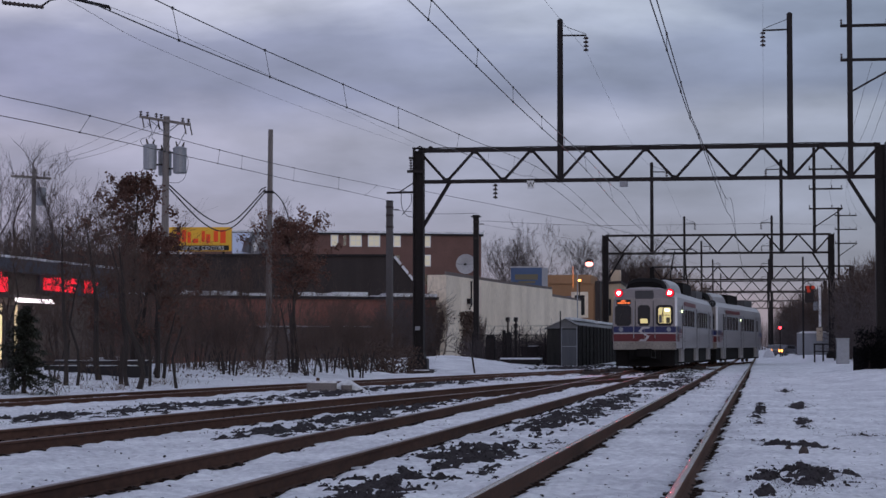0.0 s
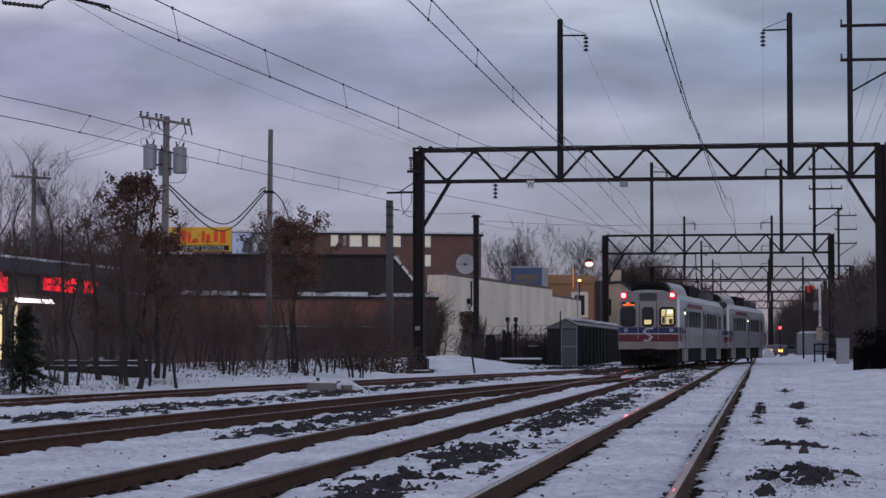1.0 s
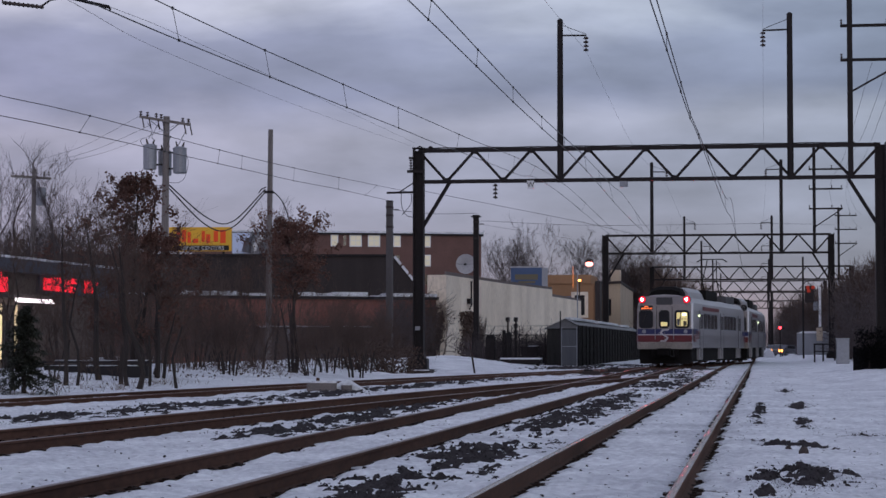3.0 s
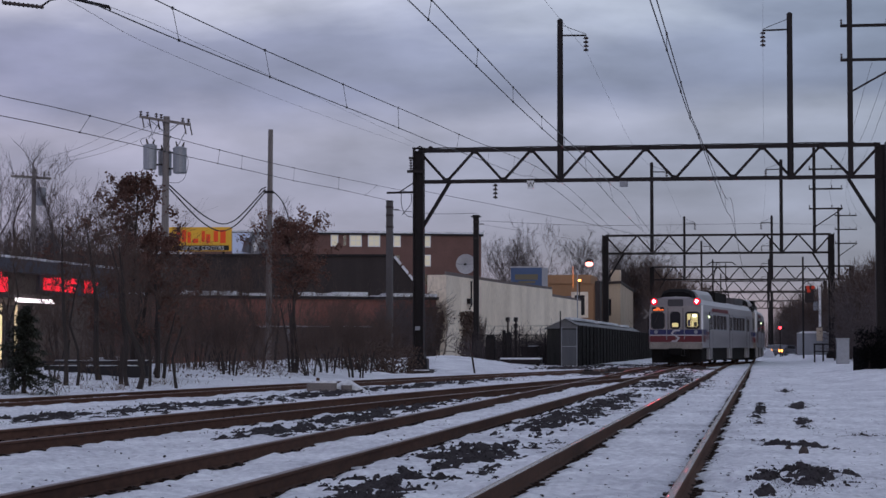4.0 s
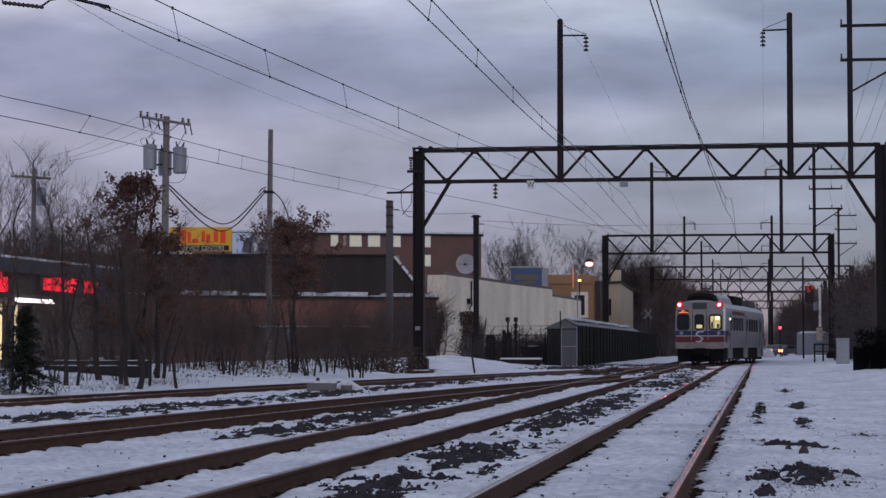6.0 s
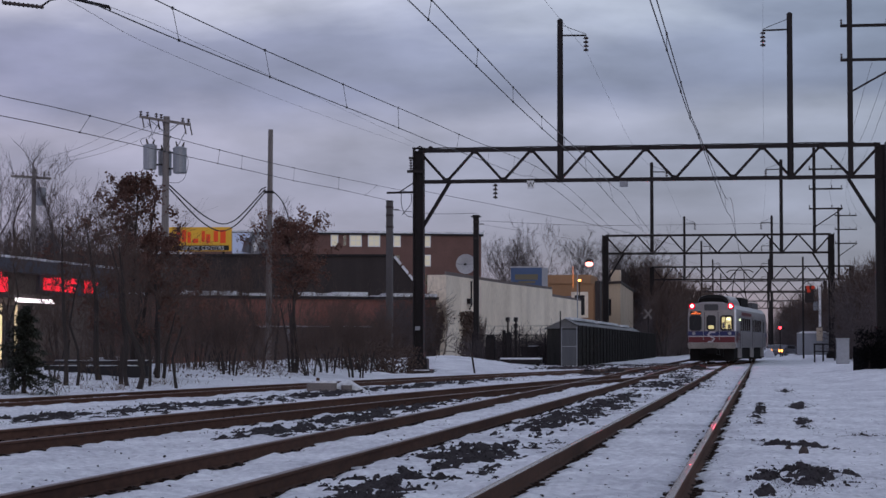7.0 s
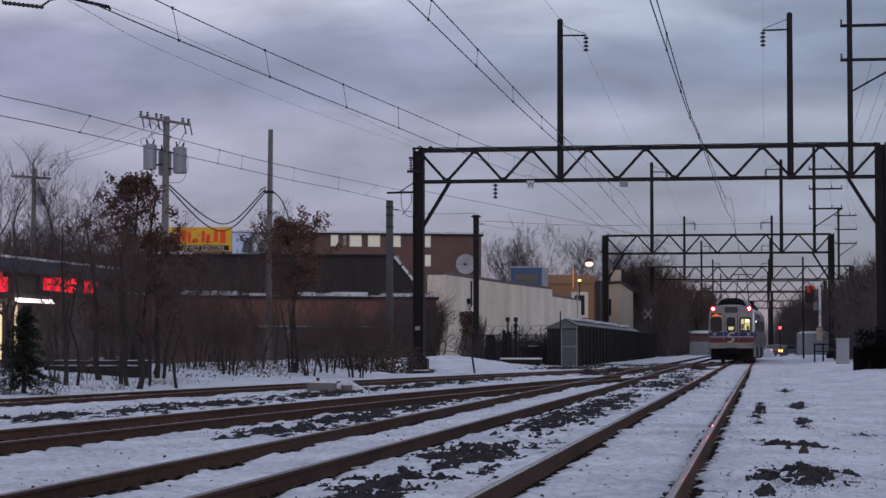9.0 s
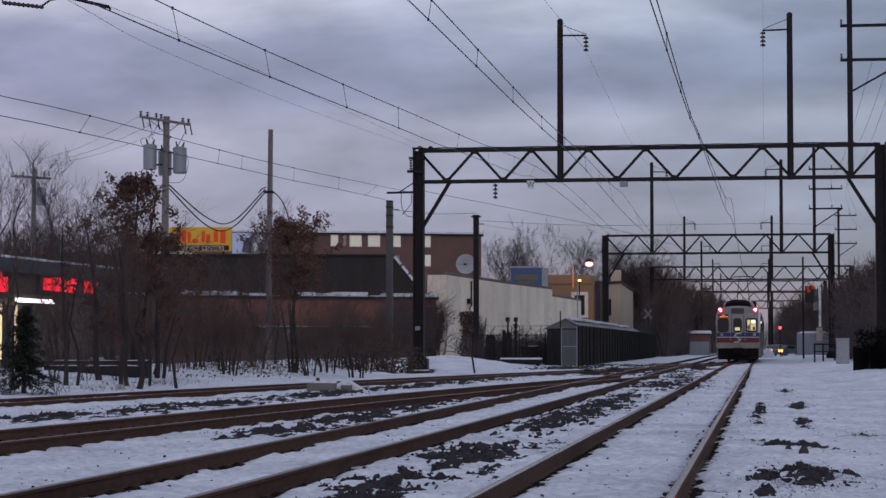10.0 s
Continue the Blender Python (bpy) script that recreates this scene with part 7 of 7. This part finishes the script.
def car(x, y, rz, label, lamp, lx):
    e = thing("car", label, "car", (x, y, -0.2), rz, "cars at the crossing")
    m = Mesh()
    prof = [(-2.2, 0.35), (2.2, 0.35), (2.25, 0.8), (1.3, 0.95), (0.7, 1.42), (-1.1, 1.45), (-1.7, 1.0), (-2.25, 0.9)]
    n = len(prof)
    m.add([(a, -0.85, b) for a, b in prof] + [(a, 0.85, b) for a, b in prof], [tuple(range(n)), tuple(range(2 * n - 1, n - 1, -1))] + [(i, n + i, n + (i + 1) % n, (i + 1) % n) for i in range(n)])
    part("body", m, CARP, e)
    part("side_glass", Mesh().box((-1.1, -0.87, 0.98), (0.7, -0.855, 1.35)), GLASS, e)
    for a in (-1.35, 1.35):
        for s in (-1, 1):
            w = part("wheel", Mesh().tube([(a, s * 0.72, 0.32), (a, s * 0.9, 0.32)], 0.32, 14), RUBBER, e)
            part("rim", Mesh().tube([(a, s * 0.89, 0.32), (a, s * 0.91, 0.32)], 0.18, 10), GALV, w)
    for s in (-0.6, 0.6):
        part("head_lamp" if lamp is L_AMBER else "tail_lamp", Mesh().box((lx - 0.05, s - 0.22, 0.62), (lx + 0.05, s + 0.22, 0.90), bev=0.03), lamp, e)
    return e


car(1.5, 246.5, 90 + 180, "dark car with amber glowing lamps at the crossing", L_AMBER, 2.28)
car(2.9, 262, 60, "dark car with red tail lamps at the crossing", L_RED2, -2.28)
pile = part("snow_pile", (lambda m_: m_.sweep([(-0.6, -0.1), (0.7, -0.1), (0.45, 0.5), (0.1, 0.95), (-0.3, 0.7)], [(0, 0, 0, 0), (0.1, 1.0, 0.1, 0), (0, 2.2, -0.5, 0)]))(Mesh()), SNOW)
pile.matrix_basis = pose(0.6, 226, -0.15)
tagged(pile, "heap of ploughed snow beside the track", "snow heap")
cb = thing("steel_cabinet", "pale grey steel trackside cabinet on a plinth", "cabinet", (4.78, 128, -0.02), 0)
part("cabinet_body", Mesh().box((-0.38, -0.35, 0), (0.38, 0.35, 1.55), bev=0.02), GREYP, cb)
part("cabinet_door", Mesh().box((-0.33, -0.37, 0.1), (0.33, -0.354, 1.45)), GREYP, cb)
part("cap", Mesh().box((-0.42, -0.4, 1.554), (0.42, 0.4, 1.62), bev=0.03), GALV, cb)
gf = thing("low_railing", "dark low railing beside the hut", "railing", (3.9, 150, -0.05))
for q in (-0.25, 0.35, 1.15):
    part("post", Mesh().tube([(q, 0, 0), (q, 0, 1.35)], 0.06, 6), STEEL, gf)
part("rail", Mesh().tube([(-0.25, 0, 1.3), (1.15, 0, 1.3)], 0.05, 6).tube([(-0.25, 0, 0.8), (1.15, 0, 0.8)], 0.04, 6), STEEL, gf)
for k, (hx, hy, hr) in enumerate(((4.75, 96.2, 0.62), (5.7, 96.0, 0.8), (6.5, 96.1, 0.9), (7.9, 98.6, 1.1))):
    hb = thing("shrub", "dark dense shrub before the black boards", "shrub", (hx, hy, 0.0), 0, "east side shrubs")
    m, q_ = Mesh(), random.Random(60 + k)
    for _ in range(1500):
        a, b = q_.uniform(0, 6.28), q_.uniform(0, 1)
        c = Vector((math.cos(a) * hr * q_.random() ** 0.5, math.sin(a) * hr * 0.6, 0.3 + 1.5 * b + q_.gauss(0, 0.12)))
        u = Vector((q_.uniform(-1, 1), q_.uniform(-1, 1), q_.uniform(-0.5, 1))).normalized() * 0.13
        w = u.cross(Vector((0.3, 0.2, 1))) * 0.4
        m.add([c - w, c + u, c + w], [(0, 1, 2)])
    part("foliage", m, BLACKF, hb)
    part("stem", Mesh().tube([(0, 0, -0.1), (0.05, 0, 1.0)], [0.05, 0.02], 6), BARK, hb)
# black boards added to fill out the dark mass of shrubs
bf = thing("board_fence", "black boards standing in for dark shrubs", "fence", (4.15, 97, 0.0))
for k in range(44):
    part("board", Mesh().box((k * 0.12, 0, -0.1), (k * 0.12 + 0.119, 0.03, 1.05 + r_.uniform(-0.03, 0.03))), BLACKF, bf)
for q in (0.0, 2.4, 4.8):
    part("post", Mesh().box((q - 0.06, 0.04, -0.2), (q + 0.06, 0.15, 1.12)), BLACKF, bf)
for x, y, z in ((8.6, 170, 2.1), (13.9, 165, 2.2)):
    o = thing("pale_sign", "small pale square sign on a post", "sign", (x, y, -0.2))
    part("post", Mesh().tube([(0, 0, 0), (0, 0, z)], 0.05, 6), STEEL, o)
    part("plate", Mesh().box((-0.36, -0.05, z - 0.2), (0.36, 0.0, z + 0.5)), GREYP, o)


def leafy_clump(count, place, size, seed):
    """Small curled dead leaves and stalks scattered through a clump."""
    r = random.Random(seed)
    m = Mesh()
    for _ in range(count):
        c = Vector(place(r))
        u = Vector((r.uniform(-1, 1), r.uniform(-1, 1), r.uniform(-1, 1))).normalized()
        w = u.cross(Vector((r.uniform(-1, 1), r.uniform(-1, 1), r.uniform(-1, 1)))).normalized()
        k = size * r.uniform(0.5, 1.4)
        m.add([c, c + u * k * 0.5 + w * k * 0.4, c + u * k, c + u * k * 0.5 - w * k * 0.4], [(0, 1, 2), (0, 2, 3)])
    return m


def ivy_place(r):
    z = 3.7 * r.random() ** 0.8
    return (8.2 + r.gauss(0, 1.5 + 0.5 * math.sin(z * 2.1)), -0.06 - 0.3 * r.random(), z)


part("ivy", leafy_clump(1500, ivy_place, 0.22, 71), TWIG, wb, "dark dead climbing ivy on the wall")
for bx, by, bh, bw, sd in ((-17.2, 93.0, 1.5, 0.36, 1), (-16.5, 92.0, 1.1, 0.34, 2), (-15.9, 94.0, 1.3, 0.28, 3), (-18.1, 92.5, 0.9, 0.4, 4)):
    bush = thing("bush", "dark dense bush with snow at its foot", "bush", (bx, by, gz(bx, by)), 0, "bushes by the portal")
    part("foliage", leafy_clump(700, lambda r: (r.gauss(0, bw), r.gauss(0, bw), bh * r.random() ** 1.2), 0.10, sd), TWIG, bush)
    rb = random.Random(sd)
    stalks = Mesh()
    for _ in range(9):
        stalks.tube([(rb.gauss(0, 0.12), rb.gauss(0, 0.12), -0.1), (rb.gauss(0, bw), rb.gauss(0, bw), bh * rb.uniform(0.6, 1.1))], [0.015, 0.005], 3, caps=False)
    part("stems", stalks, TWIG, bush)

rl = random.Random(15)
spots = [(-17.0 - 0.05 * (y - 70) - abs(rl.gauss(0, 2.2)), y, rl.uniform(0.25, 0.6), rl.uniform(0.4, 1.5)) for y in [rl.uniform(66, 102) for _ in range(46)]]


def brush_place(r):
    x, y, w, h = r.choice(spots)
    return (x + r.gauss(0, w), y + r.gauss(0, w), gz(x, y) + 0.05 + h * r.random() ** 1.5)


tagged(part("low_brush", leafy_clump(1000, brush_place, 0.10, 16), TWIG), "low tangled brown brush at the hedge foot", "brush", kind="stuff")


# ---- what moves ----
SPEED = 4.9
START = 101.0


def car_rows(offset, sway=0.0):
    """Poses of a car whose rear end wall runs at START + offset + SPEED * t along the line, on two bogies."""
    rows = []
    for k in range(41):
        t = k * 0.25
        y = START + offset + SPEED * t
        ya, yb = y + 3.8, y + CAR_LEN - 3.8
        xa, xb = float(line_cross(ya)), float(line_cross(yb))
        turn = math.atan2(xb - xa, yb - ya)
        rows.append((t, pose(xa - 3.8 * math.sin(turn), y, 0.0, 0, 0, -math.degrees(turn))))
    return rows


def motions():
    walk(car_rear, car_rows(0.0))
    walk(car_lead, car_rows(CAR_LEN + 0.5))


motions()
